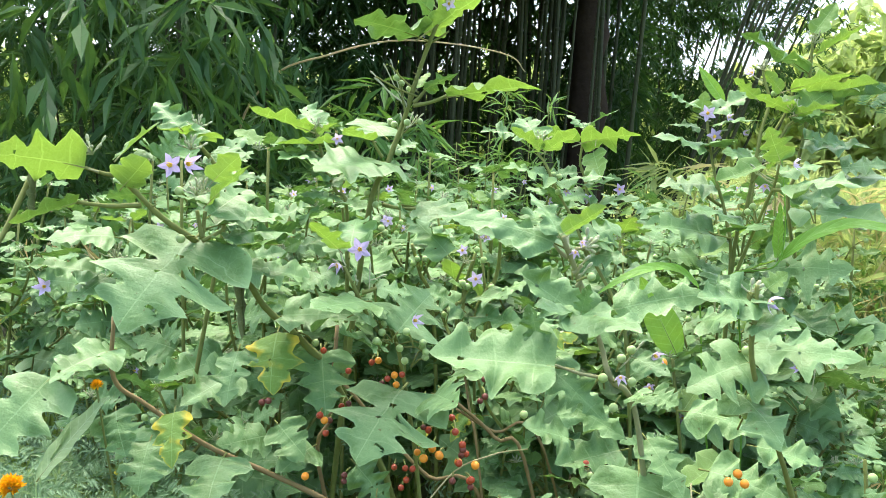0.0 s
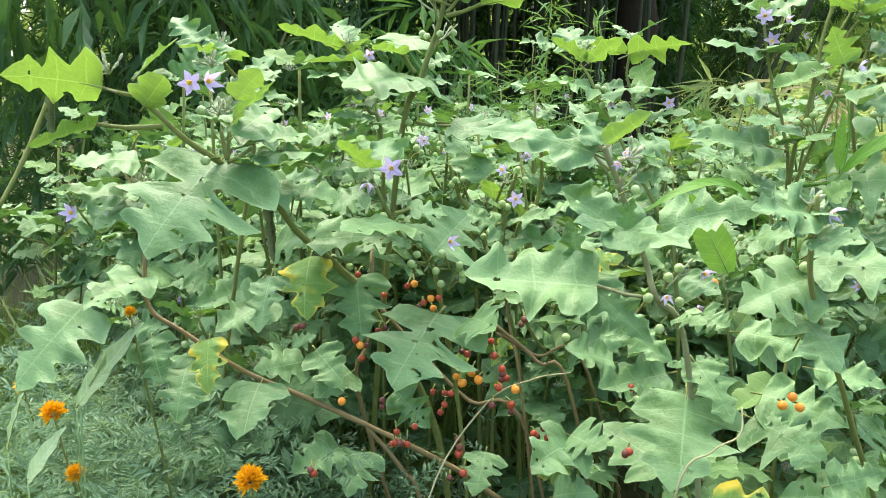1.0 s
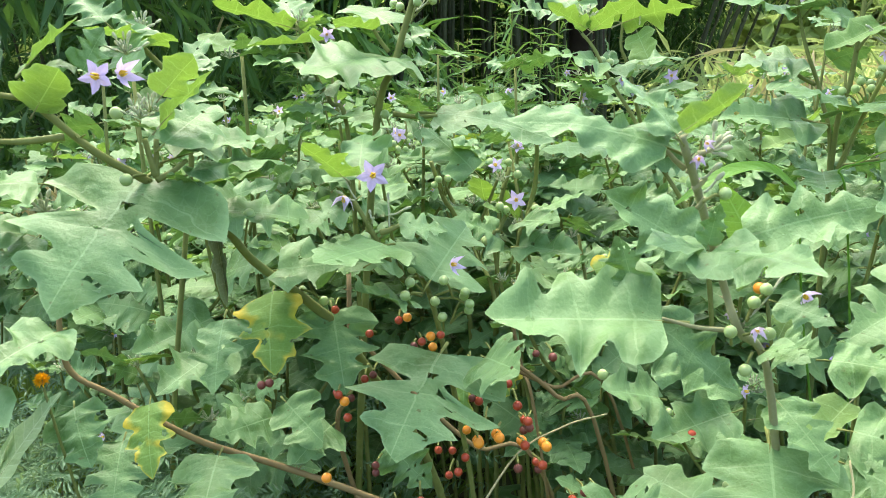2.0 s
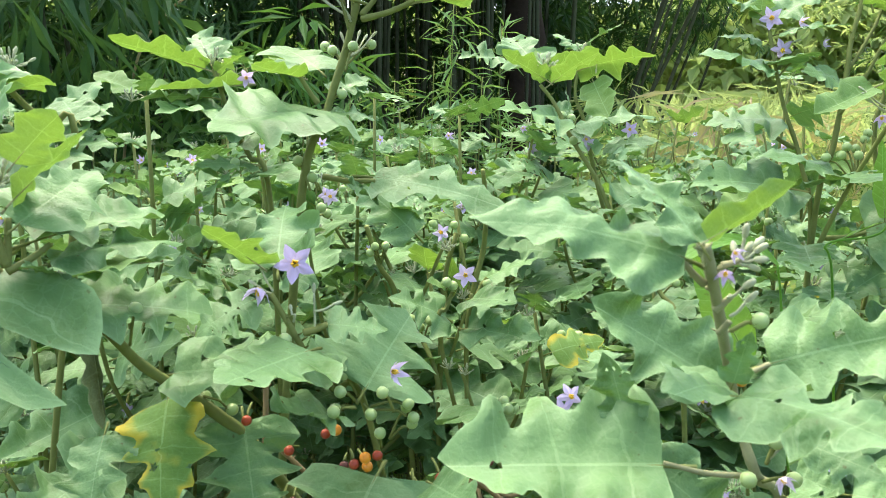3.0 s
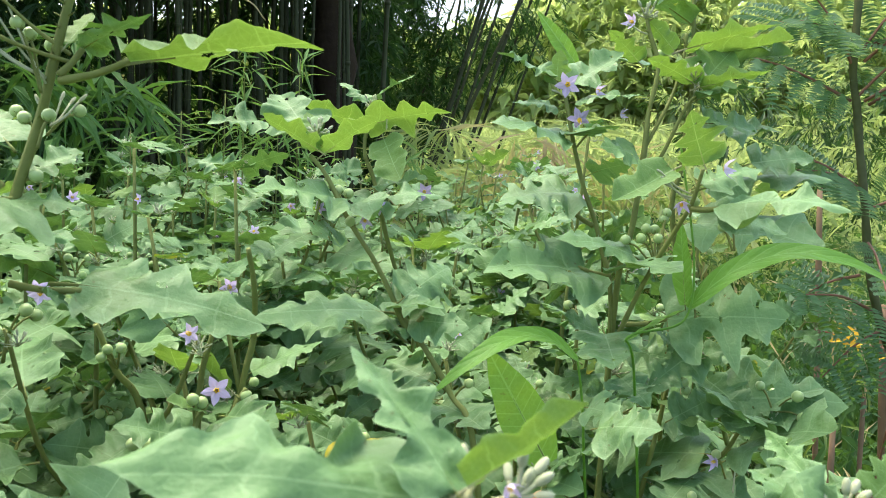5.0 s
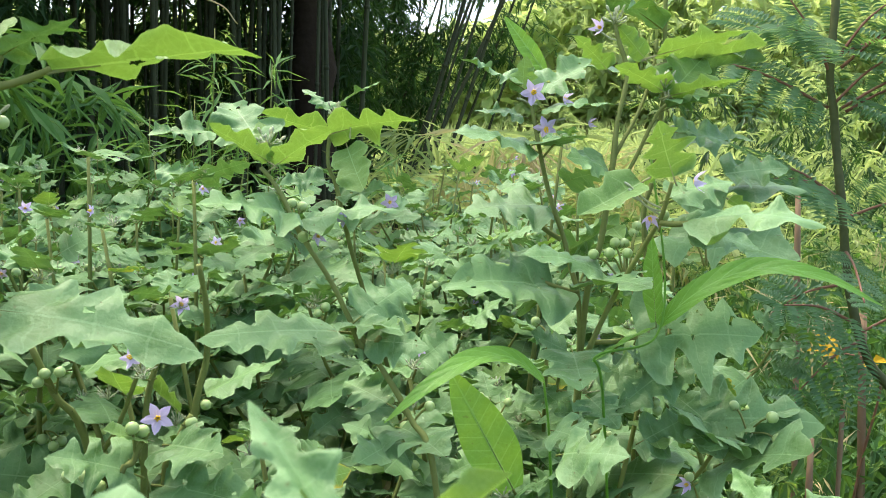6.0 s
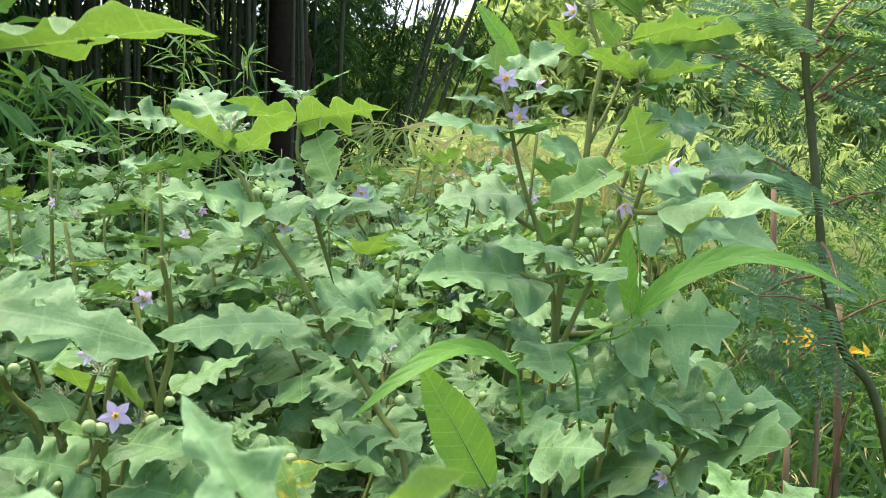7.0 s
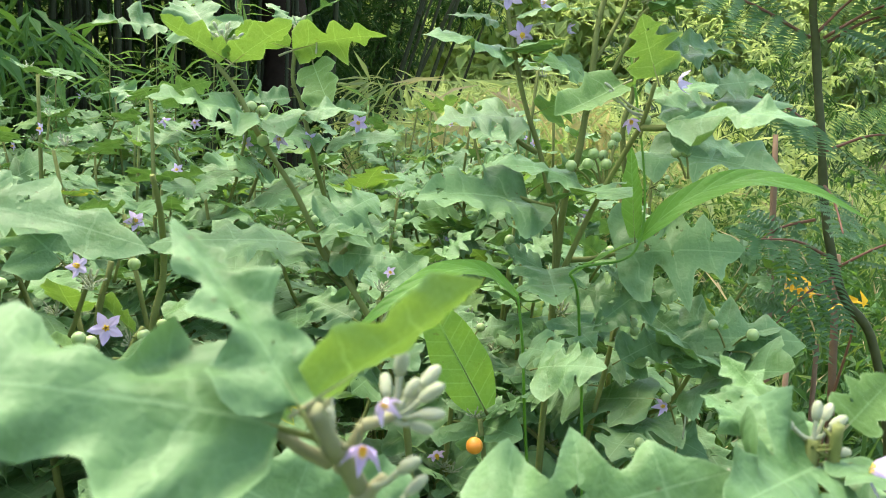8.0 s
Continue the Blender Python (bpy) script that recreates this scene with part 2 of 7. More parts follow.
def tube(bm, line, r0, r1, sides=7, knots=0.0):
    """A tapered round stem along a line."""
    rings, n = [], len(line)
    ref = Vector((0.3, 0.9, 0.1)).normalized()
    for i, p in enumerate(line):
        d = (line[min(i + 1, n - 1)] - line[max(i - 1, 0)]).normalized()
        s = d.cross(ref)
        s = s.normalized() if s.length > 1e-4 else d.orthogonal().normalized()
        u = d.cross(s)
        r = r0 + (r1 - r0) * i / max(1, n - 1)
        r *= 1 + knots * (noise.noise(p * 60) - 0.2)
        rings.append([bm.verts.new(p + (s * math.cos(a) + u * math.sin(a)) * r) for a in (2 * math.pi * k / sides for k in range(sides))])
    for a, b in zip(rings, rings[1:]):
        for k in range(sides):
            bm.faces.new((a[k], a[(k + 1) % sides], b[(k + 1) % sides], b[k]))
    bm.faces.new(rings[0][::-1])
    bm.faces.new(rings[-1])


def stem(parent, points, r0, r1, material=None, name="stem", label="", knots=0.15, sides=8, spines=0):
    bm = bmesh.new()
    line = spline(points)
    tube(bm, line, r0, r1, sides, knots)
    spiky = random.Random(len(line) * 7 + int(r0 * 1e5))
    for _ in range(spines):
        p = line[spiky.randrange(len(line) // 2, len(line) - 1)]
        a = spiky.uniform(0, 6.28)
        d = Vector((math.cos(a), math.sin(a), 0.5)).normalized()
        tube(bm, [p, p + d * (r0 + 0.002), p + d * (r0 + 0.0045)], 0.0011, 0.0002, 4)
    return part(name, bm, material or STEM, parent, label)


def facing(base, along, normal, length, width=1.0):
    """The pose of a blade that starts at base, runs along and faces normal."""
    y = Vector(along).normalized()
    z = Vector(normal)
    z = z - y * z.dot(y)
    z = z.normalized() if z.length > 1e-5 else y.orthogonal().normalized()
    x = y.cross(z)
    return Matrix.Translation(base) @ Matrix((x, y, z)).transposed().to_4x4() @ Matrix.Diagonal((length * width, length, length, 1))


# ---- leaf shapes ----
TIP_FALL = {}


def lobed_blade(name, seed, lobes=3, depth=0.38, wide=0.40, fold=0.18, droop=0.12, wave=0.03, holes=0, mats=(), stalk=0.16, across=5, along=36):
    """A lobed nightshade leaf of length 1 along y with its stalk behind it; x across, z up.

    Pointed lobes parted by rounded bays; the second layer of coordinates holds how far out towards
    the rim a spot lies and which lobe's vein it lies by."""
    rng = random.Random(seed)
    bm = bmesh.new()
    uv = bm.loops.layers.uv.new("UVMap")
    rim = bm.loops.layers.uv.new("rim")
    flat, reach = {}, {}
    spots, fulls = ((0.16, 0.45, 0.72), (0.98, 1.02, 0.62)) if lobes > 2 else ((0.20, 0.58), (1.0, 0.84))
    sides = []
    for _ in range(2):
        grow = rng.uniform(0.9, 1.1)
        tips = [(q + rng.uniform(-0.035, 0.035), wide * grow * f * rng.uniform(0.88, 1.1)) for q, f in zip(spots, fulls)]
        marks = [(0.0, 0.012, 0.45), (*tips[0], 1.0)]
        for n, (p, q) in enumerate(zip(tips, tips[1:])):
            marks.append((p[0] * 0.46 + q[0] * 0.54 + rng.uniform(-0.02, 0.02), (p[1] + q[1]) * 0.5 * (1 - depth * rng.uniform(0.9, 1.4)), n + 1.5))
            marks.append((*q, n + 2.0))
        last = tips[-1]
        marks.append((last[0] * 0.62 + 0.38 + rng.uniform(-0.02, 0.02), last[1] * (1 - depth * 0.95), len(tips) + 0.5))
        marks.append((1.0, 0.004, len(tips) + 1.0))
        sides.append(marks)
    nick = [[rng.uniform(0.3, 0.7) for _ in range(9)] for _ in range(2)]

    def half(t, side):
        """The place along the midrib, the half width and the vein there; t counts the marks."""
        marks = sides[side]
        k = min(int(t), len(marks) - 2)
        q = t - k
        (s0, w0, v0), (s1, w1, v1) = marks[k], marks[k + 1]
        if k == 0:
            w = w1 * (1 - (1 - q) ** 2.2) ** 0.6
        elif k == len(marks) - 2:
            w = w0 * (1 - q ** 1.5)
        else:
            f = q if w1 > w0 else 1 - q
            w = min(w0, w1) + abs(w1 - w0) * (0.45 * f ** 1.5 + 0.55 * f * f * (3 - 2 * f))
        tooth = max(0.0, 1 - abs(q - nick[side][k]) * 4) * 0.06 * wide if 0 < k < len(marks) - 2 else 0.0
        return s0 + (s1 - s0) * q, max(0.004, w + tooth), v0 + (v1 - v0) * q

    ph = [rng.uniform(0, 6.28) for _ in range(4)]
    skew = rng.uniform(-0.07, 0.07)

    def height(x, y):
        a = abs(x)
        z = fold * a - 0.25 * fold * a * a / 0.3
        z += wave * (math.sin(y * 9 + ph[0]) * a * 3.2 + math.sin(x * 13 + ph[1]) * 0.5 + math.sin(y * 17 + x * 9 + ph[2]) * a * 2.2)
        z -= droop * y * y + droop * 1.3 * a * a
        return z + 0.4 * wave * math.sin(y * 31 + x * 14 + ph[3]) * min(1.0, a * 5) ** 2 * 1.6

    rows = []
    parts = 2 * len(spots) + 1
    per = max(2, round(along / parts))
    for i in range(parts * per + 1):
        t = i / per
        row = []
        for j in range(-across, across + 1):
            side = 0 if j < 0 else 1
            u = abs(j) / across
            s, w, vein = half(t, side)
            if j == 0:
                s = (s + half(t, 0)[0]) / 2
            else:
                s = s + (half(t, 1 - side)[0] - s) * 0.5 * (1 - u)
            w *= u
            x = -w if j < 0 else w
            y = s + 0.22 * w * max(0.0, 1 - s) ** 0.8
            if s < 0.14:
                y -= 0.45 * w * (0.14 - s) / 0.14 * (1.0 + skew * (1 if side else -1) * 4)
            x += skew * s * s
            v = bm.verts.new((x, y, height(x, y)))
            flat[v] = (x + 0.5, y)
            reach[v] = (u, vein)
            row.append(v)
        rows.append(row)
    bite = [(rng.uniform(-0.26, 0.26), rng.uniform(0.2, 0.8), rng.uniform(0.018, 0.045)) for _ in range(holes)]
    edge_of = {}
    for a, b in zip(rows, rows[1:]):
        for k in range(2 * across):
            quad = (a[k], a[k + 1], b[k + 1], b[k])
            cx, cy = sum(v.co.x for v in quad) / 4, sum(v.co.y for v in quad) / 4
            eaten = [h for h in bite if (cx - h[0]) ** 2 + (cy - h[1]) ** 2 * 0.7 < h[2] * h[2]]
            if eaten:
                for v in quad:
                    edge_of[v] = eaten[0]
                continue
            f = bm.faces.new(quad)
            for loop in f.loops:
                loop[uv].uv = flat[loop.vert]
                loop[rim].uv = reach[loop.vert]
    for v, (hx, hy, hr) in edge_of.items():
        d = Vector((v.co.x - hx, v.co.y - hy))
        if v.link_faces and 0 < d.length < hr * 2.4:
            d = d.normalized() * hr * (0.8 + 0.35 * math.sin(5 * math.atan2(d.y, d.x) + hx * 90))
            v.co = (hx + d.x, hy + d.y, height(hx + d.x, hy + d.y))
    for v in [v for v in bm.verts if not v.link_faces]:
        bm.verts.remove(v)
    blades = len(bm.faces)
    # raised midrib under the blade and the stalk
    line = [Vector((skew * s * s if s > 0 else 0, s, height(0, max(0, s)) - 0.006 + (0.10 * s * s * 4 if s < 0 else 0) * -1)) for s in (-stalk, -stalk * 0.5, 0.0, 0.12, 0.24)]
    tube(bm, line, 0.015, 0.003, 5)
    bm.faces.ensure_lookup_table()
    for f in bm.faces[blades:]:
        f.material_index = 1
    me = mesh_of(bm, name, *mats)
    TIP_FALL[me.name] = droop
    return me


def lance_blade(name, wide, droop, fold, mats, along=14, stalk=0.06, seed=0, across=2):
    """A long pointed blade of length 1."""
    bm = bmesh.new()
    uv = bm.loops.layers.uv.new("UVMap")
    rows, flat = [], {}
    for i in range(along + 1):
        s = i / along
        w = wide * (math.sin(math.pi * min(1, s * 0.93 + 0.045) ** 0.72)) ** 0.85
        row = []
        for j in range(-across, across + 1):
            x = w * j / across
            z = fold * abs(x) - droop * s * s + 0.012 * math.sin(s * 19 + seed) * abs(j) / across
            v = bm.verts.new((x, s, z))
            flat[v] = (x + 0.5, s)
            row.append(v)
        rows.append(row)
    for a, b in zip(rows, rows[1:]):
        for k in range(2 * across):
            f = bm.faces.new((a[k], a[k + 1], b[k + 1], b[k]))
            for loop in f.loops:
                loop[uv].uv = flat[loop.vert]
    n = len(bm.faces)
    tube(bm, [Vector((0, s, -droop * s * s - 0.003)) for s in (-stalk, 0, 0.3, 0.6, 0.9)], 0.009, 0.002, 4)
    bm.faces.ensure_lookup_table()
    for f in bm.faces[n:]:
        f.material_index = 1
    return mesh_of(bm, name, *mats)


LEAVES = [lobed_blade("leaf", 11 + k, lobes=(3, 3, 2, 3)[k % 4], depth=0.44 + 0.035 * (k % 5), wide=0.40 + 0.02 * (k % 5),
                      fold=0.05 + 0.06 * (k % 4), droop=(0.05, 0.16, 0.26, 0.10, 0.20)[k % 5], wave=0.030 + 0.010 * (k % 4),
                      holes=(1, 3, 0, 2, 6, 1, 4)[k % 7], mats=(LEAF, STEM)) for k in range(14)]
YOUNG_LIT = [lobed_blade("leaf", 51 + k, lobes=2 + k % 2, depth=(0.26, 0.32, 0.28, 0.52)[k], wide=0.33 + 0.025 * k, fold=0.25, droop=-0.05 + 0.08 * k, wave=0.03, holes=(0, 2, 0, 4)[k],
                     mats=(LEAF_YOUNG_LIT, STEM_DOWNY), along=24, across=4) for k in range(4)]
OLD = [lobed_blade("leaf", 71 + k, lobes=3, depth=0.4, wide=0.38, fold=0.05, droop=0.25, wave=0.03, holes=3, mats=(LEAF_OLD, STEM)) for k in range(2)]
LOW = [lobed_blade("leaf", 11 + k, lobes=(3, 3, 2, 3)[k % 4], depth=0.42 + 0.04 * (k % 4), wide=0.40 + 0.02 * (k % 5), fold=0.05 + 0.06 * (k % 4),
                   droop=(0.05, 0.16, 0.26, 0.10, 0.20)[k % 5], wave=0.04, mats=(LEAF, STEM), along=20, across=2) for k in range(6)]
LOW_YOUNG = [lobed_blade("leaf", 51 + k, lobes=2 + k % 2, depth=0.5, wide=0.40, fold=0.25, droop=0.05, wave=0.05, mats=(LEAF_YOUNG_LIT, STEM_DOWNY), along=13, across=2) for k in range(2)]
BROAD = [lobed_blade("leaf", 131 + k, lobes=3, depth=0.20, wide=0.28, fold=0.20, droop=0.03, wave=0.06, holes=2, mats=(LEAF_YOUNG_LIT, STEM_DOWNY)) for k in range(2)]
BROAD.append(lobed_blade("leaf", 141, lobes=3, depth=0.26, wide=0.42, fold=0.10, droop=0.12, wave=0.045, holes=2, mats=(LEAF, STEM)))
WITHERED = lobed_blade("leaf", 91, lobes=3, depth=0.3, wide=0.20, fold=1.6, droop=0.1, wave=0.06, mats=(DRY_LEAF, STEM_WOOD))


def ball(r, seg=10, rings=7):
    bm = bmesh.new()
    bmesh.ops.create_uvsphere(bm, u_segments=seg, v_segments=rings, radius=r)
    return bm


def berry_mesh(material, r=1.0):
    bm = ball(r, 12, 8)
    n = len(bm.faces)
    for k in range(5):
        a = 2 * math.pi * k / 5
        tip = Vector((math.cos(a) * 0.95, math.sin(a) * 0.95, 0.55))
        l, q = Vector((math.cos(a - 0.45) * 0.42, math.sin(a - 0.45) * 0.42, 0.97)), Vector((math.cos(a + 0.45) * 0.42, math.sin(a + 0.45) * 0.42, 0.97))
        bm.faces.new([bm.verts.new(v) for v in (Vector((0, 0, 1.06)), l, tip, q)])
    bm.faces.ensure_lookup_table()
    for f in bm.faces[n:]:
        f.material_index = 1
    return mesh_of(bm, "berry", material, STEM)


BERRIES = {"green": berry_mesh(BERRY), "red": berry_mesh(BERRY_RED), "orange": berry_mesh(BERRY_ORANGE), "dark": berry_mesh(BERRY_DARK)}


def petals_mesh(name, cup, seed):
    """A five-pointed star of joined petals, 1 in radius, facing z."""
    rng = random.Random(seed)
    bm = bmesh.new()
    rings = []
    for i, r in enumerate((0.06, 0.25, 0.45, 0.62, 0.78, 0.9, 1.0)):
        ring = []
        for k in range(40):
            a = 2 * math.pi * k / 40
            lobe = abs(((a * 5 / (2 * math.pi)) % 1) - 0.5) * 2
            reach = 1.0 - 0.52 * (1 - lobe) ** 0.8
            rr = r * reach
            z = cup * rr * rr + 0.06 * math.sin(a * 5 + 1) * rr + 0.05 * math.cos(a * 10) * r
            ring.append(bm.verts.new((rr * math.cos(a), rr * math.sin(a), z + rng.uniform(-0.012, 0.012))))
        rings.append(ring)
    bm.faces.new(rings[0])
    for a, b in zip(rings, rings[1:]):
        for k in range(40):
            bm.faces.new((a[k], a[(k + 1) % 40], b[(k + 1) % 40], b[k]))
    return mesh_of(bm, name, PETAL)


def anthers_mesh():
    bm = bmesh.new()
    for k in range(5):
        a = 2 * math.pi * k / 5
        c = Vector((math.cos(a), math.sin(a), 0))
        tube(bm, [c * 0.10, c * 0.15 + Vector((0, 0, 0.2)), c * 0.10 + Vector((0, 0, 0.52))], 0.085, 0.03, 5)
    return mesh_of(bm, "anthers", ANTHER)


FLOWERS = [petals_mesh("petals", 0.05, 1), petals_mesh("petals", -0.45, 2), petals_mesh("petals", 0.9, 3)]
ANTHERS = anthers_mesh()


def buds_mesh(seed, n=14):
    """A spray of downy buds on short stalks, about 1 across."""
    rng = random.Random(seed)
    bm = bmesh.new()
    for k in range(n):
        a, e = rng.uniform(0, 6.28), rng.uniform(0.1, 1.35)
        d = Vector((math.cos(a) * math.cos(e), math.sin(a) * math.cos(e), math.sin(e)))
        r = rng.uniform(0.45, 0.95)
        mid = d * r * 0.66 + Vector((0, 0, -0.06))
        tube(bm, [Vector((0, 0, -0.1)), mid * 0.6, mid], 0.035, 0.03, 5)
        f = len(bm.faces)
        w = rng.uniform(0.045, 0.075)
        end = d * r
        tube(bm, [mid, mid.lerp(end, 0.2), mid.lerp(end, 0.5), mid.lerp(end, 0.8), end], w * 0.5, w * 0.5, 7)
        bm.verts.ensure_lookup_table()
        ring = bm.verts[-35:]
        for i, scale in enumerate((0.5, 1.3, 1.9, 1.7, 0.5)):
            c = sum((v.co for v in ring[i * 7:i * 7 + 7]), Vector()) / 7
            for v in ring[i * 7:i * 7 + 7]:
                v.co = c + (v.co - c) * scale
    return mesh_of(bm, "buds", BUD)


BUDS = [buds_mesh(5), buds_mesh(6, 18), buds_mesh(7, 11)]


def flower(parent, at, facing_to, r=0.014, shape=0, label=""):
    m = facing(at, Vector((0.2, 0.1, 1)).cross(Vector(facing_to)), facing_to, r)
    ob = put("flower", FLOWERS[shape], parent, m, label or "pale lilac star-shaped petals")
    inner = new("anther_cone", ANTHERS)
    inner.parent = ob
    return tagged(inner, "yellow anthers")


def buds(parent, at, size=0.03, shape=0, turn=0.0, tip=(0, 0, 1)):
    return put("bud_spray", BUDS[shape], parent, facing(at, Vector(tip).orthogonal(), tip, size * 0.78) @ pose(0, 0, 0, 0, 0, turn), "pale downy flower buds")


def berries(parent, at, n=6, seed=0, r=0.0062, kind="green", spread=0.028, up=(0.2, -0.2, 0.7)):
    """A forked stalk with round berries on it."""
    rng = random.Random(seed)
    bm = bmesh.new()
    root = Vector(at)
    up = Vector(up).normalized()
    ends = []
    fork = root + up * spread * 0.6
    tube(bm, [root - up * 0.012, root, fork], 0.0020, 0.0016, 5)
    for k in range(n):
        for _ in range(30):
            d = Vector((rng.uniform(-1, 1), rng.uniform(-1, 1), rng.uniform(-0.7, 0.8)))
            e = fork + d * spread + up * spread * 0.3
            if all((e - q).length > r * 1.95 for q in ends):
                break
        ends.append(e)
        tube(bm, spline([fork, fork.lerp(e, 0.55) + Vector((0, 0, 0.004)), e], 3), 0.0012, 0.0011, 4)
    cluster = part("fruit_stalk", bm, STEM, parent)
    for e in ends:
        d = (fork - e).normalized()
        k = kind if kind != "ripe" else rng.choice(("red", "red", "orange", "dark"))
        s = r * rng.uniform(0.85, 1.1) * (0.85 if k in ("red", "dark") else 1.0)
        put("berry", BERRIES[k], cluster, facing(e, d.orthogonal(), d, s), k + " round berry" if k != "green" else "")
    return cluster


def leaf(parent, base, tip, up=(0, 0, 1), shape=0, width=1.0, age="", label=""):
    """A leaf whose blade starts at base and ends at tip, its face turned to up."""
    a, b = Vector(base), Vector(tip)
    # young also marks backlit leaves, which get the lighter colour whatever their age
    meshes = {"": LEAVES, "young": YOUNG_LIT, "old": OLD, "broad": BROAD, "dry": [WITHERED]}[age]
    me = meshes[shape % len(meshes)]
    fall = TIP_FALL[me.name]
    m = facing(a, b - a, up, (b - a).length / math.hypot(1, fall), width) @ pose(0, 0, 0, math.degrees(math.atan(fall)))
    return put("leaf", me, parent, m, label)


def leaf_pose(me, base, tip, up, width):
    a, b = Vector(base), Vector(tip)
    fall = TIP_FALL[me.name]
    return facing(a, b - a, up, (b - a).length / math.hypot(1, fall), width) @ pose(0, 0, 0, math.degrees(math.atan(fall)))


def joined(name, parent, pieces, label=""):
    """Many leaves, berries or petals of a plant deep in the bush as one mesh."""
    verts, faces, uvs, rims, slots, mats, start = [], [], [], [], [], [], 0
    for me, m in pieces:
        n = len(me.vertices)
        co = np.empty(n * 3)
        me.vertices.foreach_get("co", co)
        mm = np.array(m)
        verts.append(co.reshape(-1, 3) @ mm[:3, :3].T + mm[:3, 3])
        for mat in me.materials:
            if mat not in mats:
                mats.append(mat)
        own = [mats.index(mat) for mat in me.materials]
        for p in me.polygons:
            faces.append([start + v for v in p.vertices])
            slots.append(own[p.material_index])
        uv, rim = np.full(len(me.loops) * 2, 0.3), np.full(len(me.loops) * 2, 0.3)
        if me.uv_layers:
            me.uv_layers[0].data.foreach_get("uv", uv)
            me.uv_layers[1].data.foreach_get("uv", rim)
        uvs.append(uv)
        rims.append(rim)
        start += n
    out = mesh_from(name, np.concatenate(verts).tolist(), faces, *mats)
    out.uv_layers.new(name="UVMap").data.foreach_set("uv", np.concatenate(uvs))
    out.uv_layers.new(name="rim").data.foreach_set("uv", np.concatenate(rims))
    out.polygons.foreach_set("material_index", slots)
    out.update()
    return tagged(put(name, out, parent, None, label), kind="stuff")


def petiole(parent, a, b, r=0.0029, material=None):
    a, b = Vector(a), Vector(b)
    return stem(parent, [a, a.lerp(b, 0.5) - Vector((0, 0, 0.04 * (b - a).length)), b], r * 1.15, r * 0.8, material, name="leaf_stalk", sides=6)


def berry(parent, at, root, kind="green", r=0.0055):
    """One round berry on its own stalk."""
    e, q = Vector(at), Vector(root)
    d = (q - e).normalized()
    d = (d + Vector((0, 0, 0.6))).normalized() if kind != "green" else d
    stalk = stem(parent, [q, e.lerp(q, 0.45) + Vector((0, 0, 0.1 * (q - e).length)), e + d * r], 0.0013, 0.0011, name="berry_stalk", sides=5, knots=0)
    size = r * {"green": 1.0, "red": 0.85, "orange": 0.95, "dark": 0.8}[kind] * (0.93 + 0.14 * ((e.x * 997) % 1))
    return put("berry", BERRIES[kind], stalk, facing(e, d.orthogonal(), d, size), "" if kind == "green" else {"red": "ripe red", "orange": "ripe orange", "dark": "withered dark red"}[kind] + " round berry")


def bud(parent, root, tip, r=0.00145):
    """One downy bud, club-shaped, at the end of its stalk."""
    a, b = Vector(root), Vector(tip)
    size = (b - a).length
    head = min(max(0.0085, r * 3.7), size * 0.55)
    d = (b - a).normalized()
    neck = b - d * head
    bm = bmesh.new()
    tube(bm, spline([a, a.lerp(neck, 0.5) - Vector((0, 0, 0.06 * size)), neck], 4), 0.0010, 0.0009, 6)
    s = d.orthogonal().normalized()
    u = d.cross(s)
    rings = []
    for f, w in ((0.0, 0.45), (0.12, 0.8), (0.3, 0.95), (0.5, 1.0), (0.72, 0.92), (0.88, 0.66), (0.97, 0.3)):
        rings.append([bm.verts.new(neck + d * head * f + (s * math.cos(k * math.pi / 4) + u * math.sin(k * math.pi / 4)) * r * w) for k in range(8)])
    for p, q in zip(rings, rings[1:]):
        for k in range(8):
            bm.faces.new((p[k], p[(k + 1) % 8], q[(k + 1) % 8], q[k]))
    bm.faces.new(rings[-1])
    return part("bud", bm, BUD, parent)


# ---- the setting ----
def ground_sheet():
    bm = bmesh.new()
    edges = [-400, -120, -40, -15, -8] + [-6 + 0.5 * k for k in range(25)] + [8, 15, 40, 120, 400]
    grid = [[bm.verts.new((x, y + 3, 0.03 * noise.noise(Vector((x, y, 0)) * 0.9) if abs(x) < 9 and abs(y) < 9 else 0.0)) for x in edges] for y in edges]
    for a, b in zip(grid, grid[1:]):
        for k in range(len(edges) - 1):
            bm.faces.new((a[k], a[k + 1], b[k + 1], b[k]))
    return tagged(new("ground", mesh_of(bm, "ground", SOIL)), "dark soil with leaf litter under the plants", "ground", kind="structure")


ground = ground_sheet()


def blades_mesh(name, base, along, normal, length, width, material, bend=0.15):
    """Many narrow leaves as one mesh: arrays of places, directions, faces' normals and sizes."""
    n = len(base)
    y = along / np.linalg.norm(along, axis=1, keepdims=True)
    x = np.cross(y, normal)
    x /= np.linalg.norm(x, axis=1, keepdims=True) + 1e-9
    z = np.cross(x, y)
    L, W = length[:, None], width[:, None]
    tip = base + y * L - z * L * bend
    mid = base + y * L * 0.45 - z * L * bend * 0.2
    rise = z * W * 0.3
    v = np.stack([base, mid - x * W * 0.5 + rise, mid, mid + x * W * 0.5 + rise, tip], axis=1).reshape(-1, 3)
    f = np.array([(0, 2, 1), (0, 3, 2), (1, 2, 4), (2, 3, 4)])
    faces = (np.arange(n)[:, None, None] * 5 + f[None]).reshape(-1, 3)
    return mesh_from(name, v.tolist(), faces.tolist(), material, smooth=False)


